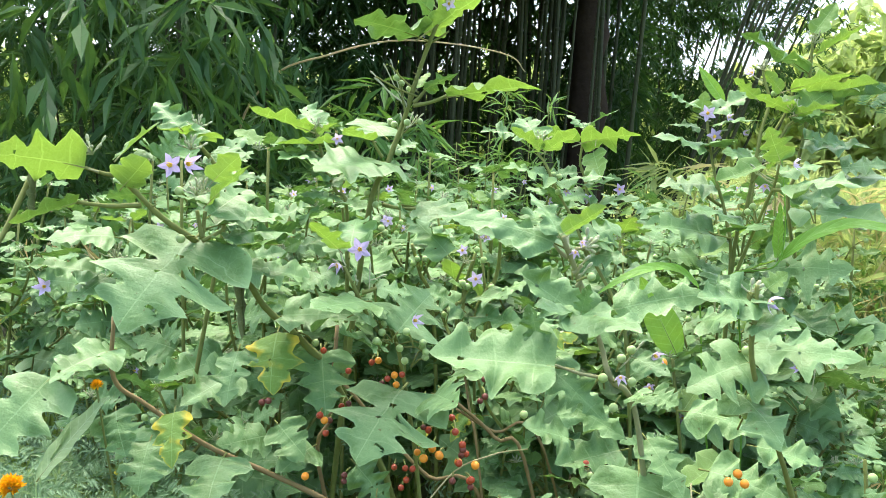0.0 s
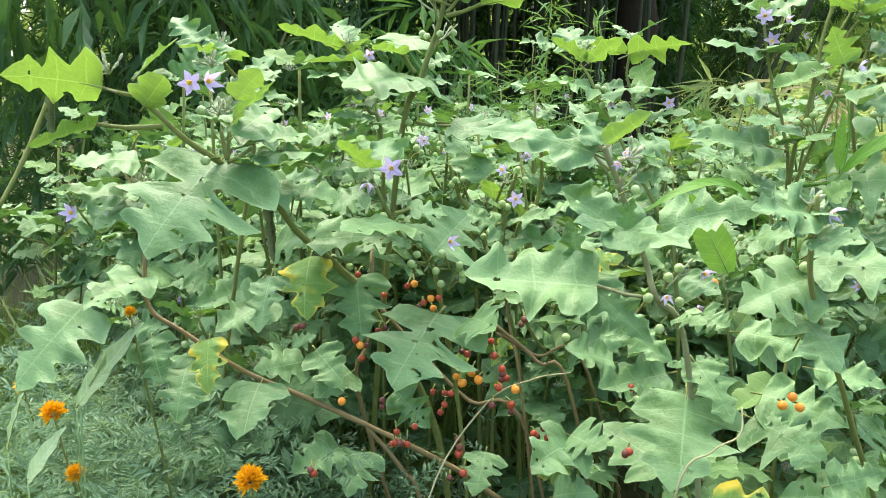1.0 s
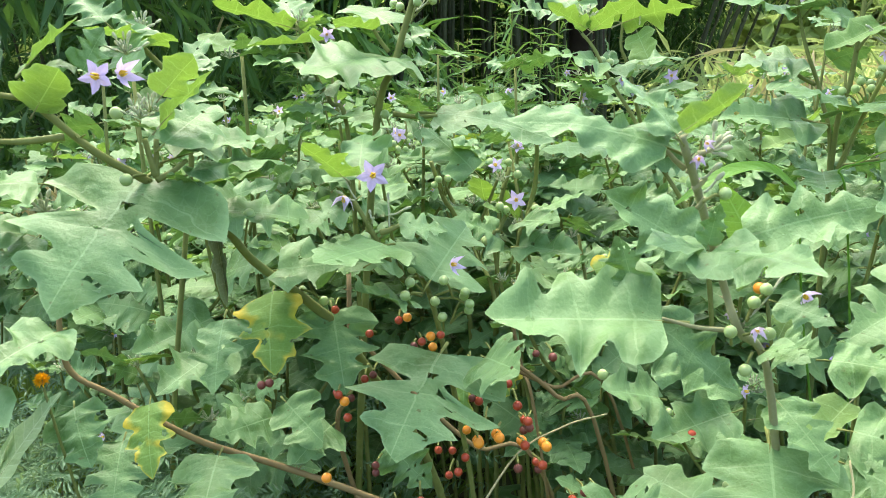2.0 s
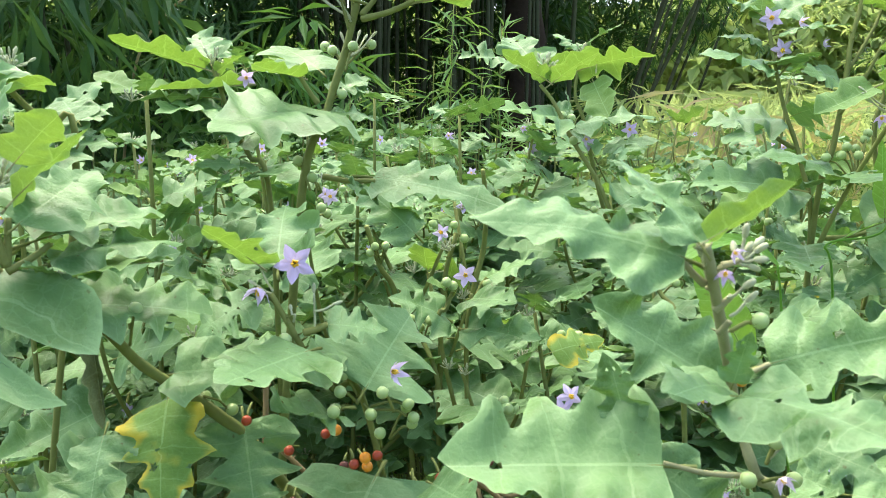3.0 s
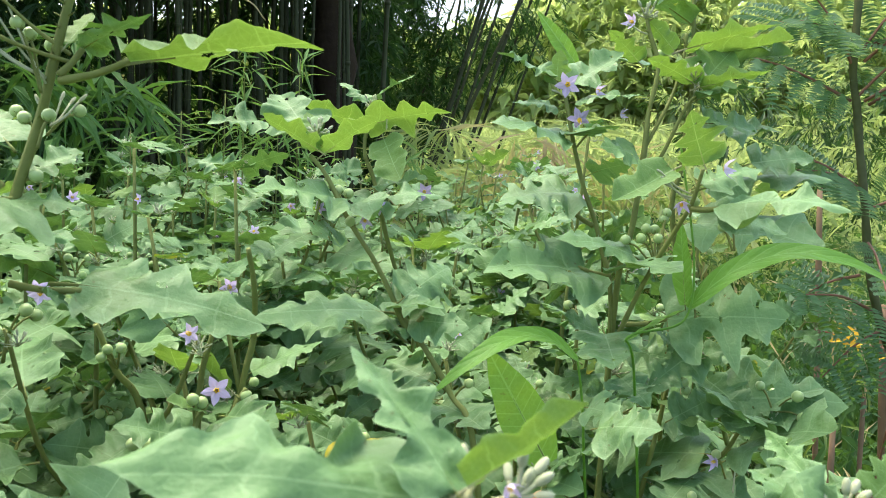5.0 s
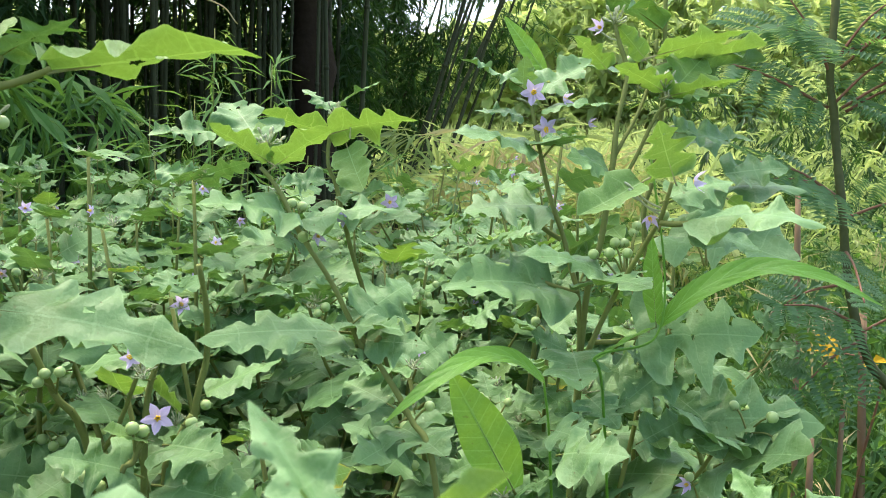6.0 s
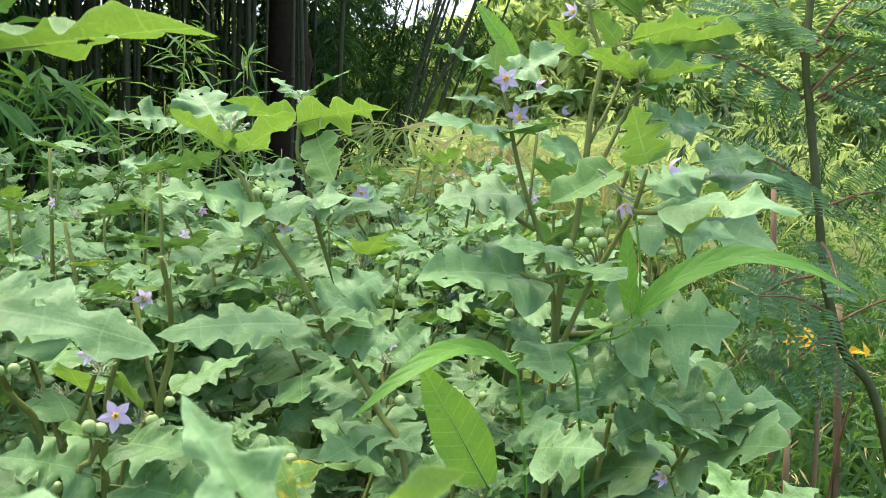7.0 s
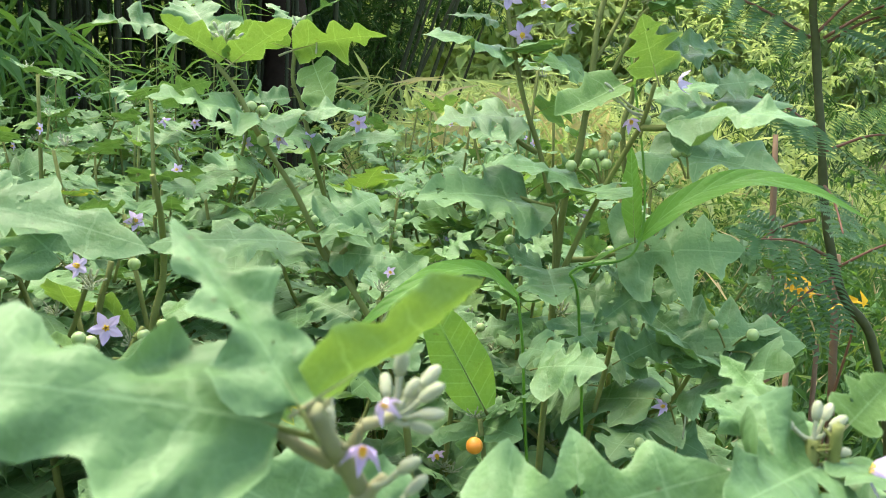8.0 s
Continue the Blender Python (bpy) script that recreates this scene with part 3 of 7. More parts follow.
def sprays(name, parent, box, count, per, size, material, seed, droop=0.7, ratio=0.11, label="", fan=0.5, thin=None):
    """Leaf sprays scattered in a box: each a twig's end with a fan of leaves."""
    rng = np.random.default_rng(seed)
    lo, hi = np.array(box[0]), np.array(box[1])
    c = rng.uniform(lo, hi, (count, 3))
    if thin:
        c = c[np.array([thin(*p) for p in c])]
        count = len(c)
    a = rng.uniform(0, 2 * np.pi, count)
    d = np.stack([np.cos(a), np.sin(a), -droop * rng.uniform(0.2, 1.6, count)], axis=1)
    base = np.repeat(c, per, axis=0)
    dirs = np.repeat(d, per, axis=0)
    base = base + dirs * (np.tile(np.arange(per), count)[:, None] / per) * size[1] * 0.8
    side = rng.normal(0, fan, (count * per, 3))
    along = dirs + side
    normal = rng.normal(0, 0.35, (count * per, 3)) + np.array((0, 0, 1.0))
    length = rng.uniform(size[0], size[1], count * per)
    me = blades_mesh(name, base, along, normal, length, length * ratio * rng.uniform(0.8, 1.3, count * per), material)
    ob = put(name, me, parent, None, label)
    return tagged(ob, kind="stuff")


# ---- bamboo and trees behind the bush ----
bamboo_clump = thing("bamboo_clump", (-0.2, 6.4, 0), "dense shaded bamboo clump with thin upright culms", "bamboo")
rng = random.Random(3)


def culm(parent, foot, head, r, seed):
    bm = bmesh.new()
    a, b = Vector(foot), Vector(head)
    n = 22
    line = []
    for i in range(n + 1):
        t = i / n
        line.append(a.lerp(b, t) + Vector((0.05 * math.sin(seed + t * 3), 0, 0)) * t)
    tube(bm, line, r, r * 0.6, 8)
    for i in range(2, n, 2):
        p = line[i]
        tube(bm, [p - Vector((0, 0, 0.012)), p, p + Vector((0, 0, 0.012))], r * 1.0, r * 1.12, 8)
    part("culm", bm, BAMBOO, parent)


for k in range(64):
    x = rng.uniform(-1.1, 0.75)
    y = rng.uniform(5.6, 7.4)
    lean = rng.uniform(-0.25, 0.35)
    culm(bamboo_clump, (x, y, -0.02), (x + lean, y + rng.uniform(-0.4, 0.4), rng.uniform(5.0, 6.5)), rng.uniform(0.011, 0.022), k)
for k in range(6):
    x = rng.uniform(0.55, 1.0)
    y = rng.uniform(6.0, 7.2)
    culm(bamboo_clump, (x, y, -0.02), (x + rng.uniform(1.3, 2.6), y + rng.uniform(-0.3, 0.5), rng.uniform(4.2, 5.5)), rng.uniform(0.009, 0.018), k + 50)

dark_tree = thing("tree", (0.42, 6.3, 0), "thick dark tree trunk standing among the bamboo", "tree")
bm = bmesh.new()
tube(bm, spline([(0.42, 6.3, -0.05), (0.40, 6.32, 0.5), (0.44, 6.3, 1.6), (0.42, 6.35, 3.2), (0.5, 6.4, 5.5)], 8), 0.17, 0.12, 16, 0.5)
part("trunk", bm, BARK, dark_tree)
# unseen crown, added overhead to keep light off the clump
sprays("crown", dark_tree, ((-1.4, 5.6, 3.6), (0.9, 8.0, 6.2)), 800, 9, (0.10, 0.18), WOODS, 21, 0.4, 0.25)

# canopy added out of view to cast shade on the culms
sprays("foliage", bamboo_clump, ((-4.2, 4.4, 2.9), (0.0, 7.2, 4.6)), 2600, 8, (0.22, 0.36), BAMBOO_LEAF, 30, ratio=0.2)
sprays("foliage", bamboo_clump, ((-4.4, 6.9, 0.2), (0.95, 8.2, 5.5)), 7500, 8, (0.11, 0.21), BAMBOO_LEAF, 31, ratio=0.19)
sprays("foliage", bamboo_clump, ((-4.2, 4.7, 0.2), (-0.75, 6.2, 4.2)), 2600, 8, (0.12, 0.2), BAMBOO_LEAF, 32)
# second unseen layer overhead, also added for shade
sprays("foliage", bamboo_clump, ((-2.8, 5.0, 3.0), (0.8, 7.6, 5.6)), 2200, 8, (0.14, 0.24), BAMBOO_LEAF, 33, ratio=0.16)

right_bamboo = thing("bamboo_clump", (2.0, 9.4, 0), "dark bamboo with arching culms and fine hanging leaves", "bamboo")
for k in range(11):
    x = rng.uniform(0.7, 2.6)
    y = rng.uniform(8.8, 10)
    culm(right_bamboo, (x * 0.8, y, -0.02), (x + rng.uniform(-0.5, 1.6), y + rng.uniform(-0.4, 0.4), rng.uniform(4.5, 5.5)), rng.uniform(0.009, 0.018), k + 90)
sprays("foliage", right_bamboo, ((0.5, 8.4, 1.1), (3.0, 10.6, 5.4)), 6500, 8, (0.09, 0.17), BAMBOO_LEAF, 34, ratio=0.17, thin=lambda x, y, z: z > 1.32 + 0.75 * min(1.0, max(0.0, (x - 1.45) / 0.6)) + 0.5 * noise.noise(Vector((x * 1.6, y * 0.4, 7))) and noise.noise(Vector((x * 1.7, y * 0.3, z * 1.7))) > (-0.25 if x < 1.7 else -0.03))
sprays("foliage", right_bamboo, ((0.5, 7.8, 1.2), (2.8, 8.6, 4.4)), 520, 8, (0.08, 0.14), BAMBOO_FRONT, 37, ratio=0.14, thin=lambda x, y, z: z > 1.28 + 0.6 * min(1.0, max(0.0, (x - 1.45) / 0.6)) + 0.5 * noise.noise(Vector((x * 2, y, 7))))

left_bamboo = thing("bamboo_clump", (-2.0, 3.9, 0), "leafy bamboo with long drooping leaves", "bamboo")
for k in range(9):
    x = rng.uniform(-3.0, -1.2)
    y = rng.uniform(3.5, 4.6)
    culm(left_bamboo, (x, y, -0.02), (x + rng.uniform(-0.2, 0.5), y + rng.uniform(-0.7, 0.1), rng.uniform(3.0, 4.0)), rng.uniform(0.006, 0.014), k + 70)
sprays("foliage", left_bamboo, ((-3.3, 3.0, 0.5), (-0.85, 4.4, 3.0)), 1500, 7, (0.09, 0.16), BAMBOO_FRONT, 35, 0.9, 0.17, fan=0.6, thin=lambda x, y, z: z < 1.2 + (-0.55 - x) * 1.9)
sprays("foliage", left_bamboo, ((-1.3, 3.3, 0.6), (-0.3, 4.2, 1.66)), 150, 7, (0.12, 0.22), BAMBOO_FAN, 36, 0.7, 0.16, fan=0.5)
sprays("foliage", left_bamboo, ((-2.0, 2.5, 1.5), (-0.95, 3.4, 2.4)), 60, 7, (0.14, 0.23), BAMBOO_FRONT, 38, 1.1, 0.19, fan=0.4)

far_woods = thing("far_trees", (0, 24, 0), "trees beyond the field, tinted as sunlit", "trees", kind="stuff")
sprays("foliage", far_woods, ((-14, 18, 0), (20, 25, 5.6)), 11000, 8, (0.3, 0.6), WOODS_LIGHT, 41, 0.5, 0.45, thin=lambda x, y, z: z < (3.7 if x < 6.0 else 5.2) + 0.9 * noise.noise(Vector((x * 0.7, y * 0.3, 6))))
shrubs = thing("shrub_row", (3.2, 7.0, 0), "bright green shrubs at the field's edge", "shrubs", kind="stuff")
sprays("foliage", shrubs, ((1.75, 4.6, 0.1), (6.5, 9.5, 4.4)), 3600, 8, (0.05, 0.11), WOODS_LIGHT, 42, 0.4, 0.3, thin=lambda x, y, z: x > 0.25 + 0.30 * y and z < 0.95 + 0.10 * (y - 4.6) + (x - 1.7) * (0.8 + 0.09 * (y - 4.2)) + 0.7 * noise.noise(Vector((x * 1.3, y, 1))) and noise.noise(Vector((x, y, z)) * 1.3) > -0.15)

sprays("foliage", shrubs, ((1.9, 5.2, 0.1), (6.5, 9.5, 3.6)), 5000, 8, (0.08, 0.17), BAMBOO_LEAF, 43, 0.7, 0.14, thin=lambda x, y, z: x > 0.15 + 0.42 * y and z < 0.7 + 0.16 * y + 0.7 * noise.noise(Vector((x * 1.3, y, 4))) and noise.noise(Vector((x, y, z)) * 1.1) > -0.05)


def grass_patch(name, box, count, size, material, seed, label, lean=0.5):
    rng = np.random.default_rng(seed)
    base = rng.uniform((box[0], box[1], 0.0), (box[2], box[3], 0.01), (count, 3)) + rng.normal(0, 0.3, (count, 3)) * (1, 1, 0)
    along = rng.normal(0, lean, (count, 3))
    along[:, 2] = 1
    normal = rng.normal(0, 1, (count, 3))
    length = rng.uniform(size[0], size[1], count)
    me = blades_mesh(name, base, along, normal, length, length * 0.045 + 0.002, material, 0.45)
    return tagged(new(name, me), label, "grass", kind="stuff")


grass_patch("grass", (-2.5, 3.4, 8, 18), 30000, (0.2, 0.6), FIELD, 51, "field grass behind the bush, tinted as sunlit")
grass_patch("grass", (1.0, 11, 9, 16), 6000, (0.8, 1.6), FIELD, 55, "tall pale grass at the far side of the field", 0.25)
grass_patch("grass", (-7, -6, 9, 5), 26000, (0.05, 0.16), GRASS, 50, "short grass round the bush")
grass_patch("grass", (1.1, 2.0, 3.6, 5), 2400, (0.3, 0.85), BAMBOO_FRONT, 52, "tall tangled grass beside the bush", 0.45)
grass_patch("grass", (-2.6, 0.9, -0.5, 3.2), 4000, (0.2, 0.5), GRASS, 53, "grass and weeds at the bush's foot")
grass_patch("dry_grass", (0.5, 5.5, 3.0, 10), 1600, (0.4, 0.9), STRAW, 54, "pale dry grass stalks in the field", 0.4)



weed_tangle = thing("weeds", (1.8, 2.8, 0), "dark tangle of small-leaved weeds beside the bush", "weeds", kind="stuff")
sprays("foliage", weed_tangle, ((0.82, 1.75, 0.05), (3.4, 4.4, 1.0)), 2600, 7, (0.025, 0.06), WOODS, 61, 0.1, 0.38, fan=0.8, thin=lambda x, y, z: z < 0.55 + 0.5 * noise.noise(Vector((x * 2, y * 2, 3))) + 0.12 * y)
sprays("foliage", weed_tangle, ((0.82, 1.75, 0.05), (3.4, 4.4, 1.05)), 700, 7, (0.03, 0.08), GRASS, 62, 0.1, 0.12, fan=0.9)
sprays("dry_foliage", weed_tangle, ((0.9, 1.9, 0.3), (3.0, 4.0, 1.05)), 130, 6, (0.06, 0.16), STRAW, 63, 0.8, 0.05, fan=0.8)

cane_patch = thing("cane_patch", (1.7, 5.2, 0), "bright yellow-green canes with long arching blades", "canes", kind="stuff")
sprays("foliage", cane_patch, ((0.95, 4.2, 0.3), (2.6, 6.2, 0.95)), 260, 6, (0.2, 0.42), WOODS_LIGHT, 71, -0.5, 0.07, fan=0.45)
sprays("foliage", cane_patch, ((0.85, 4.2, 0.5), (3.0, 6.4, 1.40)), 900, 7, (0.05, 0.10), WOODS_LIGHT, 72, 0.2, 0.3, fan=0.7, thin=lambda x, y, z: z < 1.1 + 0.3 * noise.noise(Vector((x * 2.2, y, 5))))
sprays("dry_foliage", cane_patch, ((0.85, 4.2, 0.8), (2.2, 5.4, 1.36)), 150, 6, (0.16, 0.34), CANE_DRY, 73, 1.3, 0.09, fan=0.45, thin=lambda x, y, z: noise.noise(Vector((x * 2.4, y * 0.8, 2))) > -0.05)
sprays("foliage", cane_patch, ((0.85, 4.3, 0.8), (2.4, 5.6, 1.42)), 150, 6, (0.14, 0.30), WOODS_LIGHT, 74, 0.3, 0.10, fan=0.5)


# ---- the shoots that stand out of the bush ----

tall_shoot = thing("turkey_berry_plant", (-0.22, 1.45, 0), "tall turkey berry shoot with spiny green stem and round berries", "shrub", "turkey berry plants")
stem(tall_shoot, [(-0.220, 1.450, 0.000), (-0.200, 1.400, 0.600), (-0.128, 1.290, 1.190), (-0.098, 1.300, 1.307), (-0.078, 1.304, 1.368), (-0.062, 1.302, 1.425), (-0.046, 1.303, 1.478), (-0.026, 1.300, 1.530)], 0.0052, 0.0032, spines=10)
leaf(tall_shoot, (-0.058, 1.301, 1.499), (-0.136, 1.212, 1.506), (.1, .45, 1), 3, 1.03)
leaf(tall_shoot, (-0.050, 1.303, 1.506), (0.037, 1.288, 1.563), (0, .4, 1), 1, 0.99, "broad")
leaf(tall_shoot, (-0.038, 1.297, 1.537), (-0.095, 1.295, 1.585), (0, .4, 1), 5, 0.90)
leaf(tall_shoot, (-0.008, 1.279, 1.412), (0.126, 1.237, 1.428), (0, .04, 1), 0, 1.0, "broad")
petiole(tall_shoot, (-0.060, 1.292, 1.397), (-0.008, 1.279, 1.412))
leaf(tall_shoot, (-0.044, 1.298, 1.421), (0.007, 1.292, 1.447), (0, .3, 1), 1, 0.90)
petiole(tall_shoot, (-0.060, 1.292, 1.401), (-0.044, 1.298, 1.421))
leaf(tall_shoot, (-0.056, 1.300, 1.424), (-0.042, 1.333, 1.451), (0, .3, 1), 1, 0.90, "young")
leaf(tall_shoot, (-0.102, 1.291, 1.312), (-0.188, 1.194, 1.294), (-.05, -.45, .9), 2, 1.35, "broad")
leaf(tall_shoot, (-0.096, 1.290, 1.308), (-0.051, 1.306, 1.302), (0, -.35, 1), 2, 1.26)
leaf(tall_shoot, (-0.122, 1.298, 1.344), (-0.155, 1.242, 1.354), (0, .25, 1), 0, 1.08, "young")
petiole(tall_shoot, (-0.106, 1.303, 1.318), (-0.122, 1.298, 1.344))
leaf(tall_shoot, (-0.092, 1.313, 1.328), (-0.057, 1.353, 1.343), (0, -.5, 1), 6, 0.90)
leaf(tall_shoot, (-0.109, 1.329, 1.352), (-0.169, 1.410, 1.382), (0, -.2, 1), 8, 0.90)
leaf(tall_shoot, (-0.073, 1.278, 1.243), (-0.043, 1.262, 1.221), (.9, -.3, .3), 3, 0.54)
petiole(tall_shoot, (-0.101, 1.291, 1.247), (-0.048, 1.276, 1.244))
leaf(tall_shoot, (-0.050, 1.282, 1.247), (0.087, 1.272, 1.213), (0, -.4, 1), 1, 0.85)
berry(tall_shoot, (-0.093, 1.320, 1.370), (-0.083, 1.317, 1.357))
berry(tall_shoot, (-0.103, 1.337, 1.375), (-0.083, 1.317, 1.357))
berry(tall_shoot, (-0.082, 1.302, 1.327), (-0.095, 1.302, 1.318))
berry(tall_shoot, (-0.110, 1.282, 1.247), (-0.105, 1.284, 1.234))
berry(tall_shoot, (-0.124, 1.285, 1.263), (-0.112, 1.280, 1.234))
berry(tall_shoot, (-0.055, 1.328, 1.376), (-0.077, 1.317, 1.357))
berry(tall_shoot, (-0.073, 1.327, 1.425), (-0.073, 1.322, 1.394))
berry(tall_shoot, (-0.088, 1.298, 1.438), (-0.073, 1.293, 1.388))
berry(tall_shoot, (-0.082, 1.306, 1.431), (-0.073, 1.293, 1.388))
berry(tall_shoot, (-0.069, 1.295, 1.372), (-0.076, 1.287, 1.348))
bud(tall_shoot, (-0.074, 1.317, 1.364), (-0.066, 1.331, 1.391))
bud(tall_shoot, (-0.074, 1.317, 1.364), (-0.049, 1.329, 1.389))
bud(tall_shoot, (-0.074, 1.317, 1.364), (-0.060, 1.340, 1.387))
bud(tall_shoot, (-0.077, 1.318, 1.367), (-0.085, 1.322, 1.388))
bud(tall_shoot, (-0.071, 1.299, 1.395), (-0.098, 1.293, 1.465))
bud(tall_shoot, (-0.071, 1.300, 1.399), (-0.125, 1.278, 1.445))
bud(tall_shoot, (-0.071, 1.300, 1.399), (-0.118, 1.277, 1.435))
bud(tall_shoot, (-0.071, 1.300, 1.399), (-0.106, 1.281, 1.457))
petiole(tall_shoot, (-0.054, 1.303, 1.417), (-0.098, 1.292, 1.456), 0.0016)
petiole(tall_shoot, (-0.053, 1.303, 1.411), (-0.116, 1.278, 1.437), 0.0016)
petiole(tall_shoot, (-0.058, 1.301, 1.397), (-0.012, 1.298, 1.415), 0.0018)
petiole(tall_shoot, (-0.049, 1.311, 1.489), (-0.013, 1.307, 1.510), 0.0018)
buds(tall_shoot, (-0.023, 1.299, 1.538), .03, tip=(0, 0, 1))
flower(tall_shoot, (-0.011, 1.280, 1.544), (0, -1, .2), .011, 0)

arching_branch = thing("turkey_berry_plant", (-0.02, 1.35, 0), "turkey berry branch arching out with lilac flowers and broad leaves", "shrub", "turkey berry plants")
stem(arching_branch, [(-0.020, 1.350, 0.020), (-0.050, 1.300, 0.700), (-0.133, 1.181, 0.986), (-0.176, 1.152, 1.055), (-0.220, 1.112, 1.110), (-0.238, 1.074, 1.156), (-0.282, 1.033, 1.201), (-0.315, 1.002, 1.233), (-0.341, 0.982, 1.266), (-0.357, 0.972, 1.285)], 0.0059, 0.0030, spines=10)
leaf(arching_branch, (-0.385, 0.954, 1.289), (-0.469, 0.900, 1.299), (.05, .75, .65), 3, 1.17, "young")
petiole(arching_branch, (-0.348, 0.983, 1.280), (-0.385, 0.954, 1.289))
leaf(arching_branch, (-0.395, 0.954, 1.249), (-0.440, 0.896, 1.224), (.1, .6, .8), 1, 0.90, "young")
leaf(arching_branch, (-0.451, 0.964, 1.281), (-0.446, 0.953, 1.223), (.3, -1, .1), 0, 0.41, "dry")
petiole(arching_branch, (-0.455, 0.963, 1.280), (-0.472, 0.885, 1.160))
petiole(arching_branch, (-0.335, 0.991, 1.247), (-0.395, 0.954, 1.249))
leaf(arching_branch, (-0.353, 0.974, 1.305), (-0.326, 1.022, 1.348), (0, .45, 1), 1, 1.26, "young")
leaf(arching_branch, (-0.347, 0.972, 1.270), (-0.307, 0.949, 1.303), (0, .6, .8), 0, 1.26, "young")
leaf(arching_branch, (-0.304, 1.024, 1.342), (-0.345, 1.043, 1.372), (0, -.6, .8), 3, 0.99)
leaf(arching_branch, (-0.316, 0.999, 1.302), (-0.295, 1.005, 1.336), (0, -.9, .4), 9, 1.08)
leaf(arching_branch, (-0.335, 1.017, 1.306), (-0.355, 0.973, 1.291), (0, -.4, 1), 7, 0.90)
leaf(arching_branch, (-0.256, 1.014, 1.279), (-0.221, 1.011, 1.311), (0, .6, .8), 2, 1.08, "young")
leaf(arching_branch, (-0.289, 1.037, 1.206), (-0.331, 0.921, 1.107), (.1, -.7, .8), 4, 1.16)
leaf(arching_branch, (-0.242, 1.073, 1.154), (-0.233, 1.067, 1.076), (.3, -1, .1), 0, 0.45, "dry")
leaf(arching_branch, (-0.264, 1.023, 1.254), (-0.225, 1.064, 1.302), (-.3, .4, 1), 1, 0.81, "young")
leaf(arching_branch, (-0.265, 1.030, 1.238), (-0.242, 1.098, 1.270), (.2, -.7, .8), 5, 1.17)
leaf(arching_branch, (-0.265, 1.048, 1.225), (-0.199, 1.133, 1.229), (0, -.35, 1), 6, 0.90)
leaf(arching_branch, (-0.253, 1.045, 1.206), (-0.183, 1.110, 1.210), (0, -.3, 1), 2, 0.81)
leaf(arching_branch, (-0.244, 1.044, 1.197), (-0.252, 1.005, 1.212), (0, -.4, 1), 10, 0.90)
leaf(arching_branch, (-0.206, 1.107, 1.197), (-0.231, 1.024, 1.200), (0, .2, 1), 1, 0.81, "young")
leaf(arching_branch, (-0.269, 1.012, 1.252), (-0.292, 0.972, 1.262), (0, -.2, 1), 8, 0.90)
leaf(arching_branch, (-0.247, 1.075, 1.170), (-0.155, 1.123, 1.147), (0, -.4, 1), 9, 0.90)
leaf(arching_branch, (-0.203, 1.133, 1.096), (-0.092, 1.126, 1.105), (0, -.5, 1), 3, 0.90)
petiole(arching_branch, (-0.273, 1.024, 1.209), (-0.278, 1.020, 1.242))
petiole(arching_branch, (-0.272, 1.023, 1.205), (-0.253, 1.047, 1.220))
petiole(arching_branch, (-0.273, 1.024, 1.207), (-0.272, 1.030, 1.241))
flower(arching_branch, (-0.292, 0.976, 1.296), (0, -1, .15), .0155, 0)
flower(arching_branch, (-0.277, 0.988, 1.298), (1, -.5, .1), .014, 2)
buds(arching_branch, (-0.384, 0.966, 1.307), .035, tip=(-.5, -.2, .9))
buds(arching_branch, (-0.289, 1.024, 1.317), .03, tip=(0, 0, 1))
buds(arching_branch, (-0.277, 1.034, 1.265), .03, tip=(0, 0, 1))
buds(arching_branch, (-0.279, 1.019, 1.262), .028, tip=(0, 0, 1))
berry(arching_branch, (-0.298, 1.013, 1.265), (-0.291, 1.021, 1.251))
berry(arching_branch, (-0.295, 1.012, 1.207), (-0.282, 1.024, 1.210))
berry(arching_branch, (-0.213, 1.088, 1.163), (-0.222, 1.094, 1.132))
berry(arching_branch, (-0.185, 1.154, 1.069), (-0.199, 1.147, 1.087))
berry(arching_branch, (-0.162, 1.153, 1.058), (-0.184, 1.145, 1.073))

downy_shoot = thing("turkey_berry_plant", (0.33, 1.12, 0), "turkey berry shoot with downy white buds and a big pale leaf", "shrub", "turkey berry plants")
stem(downy_shoot, [(0.330, 1.120, 0.000), (0.320, 1.100, 0.600), (0.268, 1.032, 1.000), (0.225, 0.985, 1.080), (0.212, 0.985, 1.118), (0.174, 0.922, 1.213), (0.166, 0.906, 1.230), (0.161, 0.899, 1.243)], 0.0041, 0.0027, STEM_DOWNY, spines=10)
leaf(downy_shoot, (0.152, 0.909, 1.234), (0.038, 0.907, 1.253), (-.05, -.50, .9), 2, 0.65)
petiole(downy_shoot, (0.167, 0.920, 1.219), (0.152, 0.909, 1.234), 0.0021, STEM_DOWNY)
leaf(downy_shoot, (0.157, 0.898, 1.245), (0.124, 0.947, 1.284), (.35, -.75, .6), 1, 0.56)
leaf(downy_shoot, (0.161, 0.898, 1.247), (0.202, 0.894, 1.276), (0, .7, .6), 0, 0.70, "young")
leaf(downy_shoot, (0.198, 0.990, 1.142), (0.118, 1.000, 1.190), (-.1, -.75, .65), 5, 0.85)
petiole(downy_shoot, (0.210, 0.978, 1.125), (0.198, 0.990, 1.142), 0.0019, STEM_DOWNY)
leaf(downy_shoot, (0.222, 0.965, 1.160), (0.322, 0.955, 1.186), (0, -.7, .75), 1, 0.80)
petiole(downy_shoot, (0.199, 0.963, 1.152), (0.222, 0.965, 1.160), 0.0019, STEM_DOWNY)
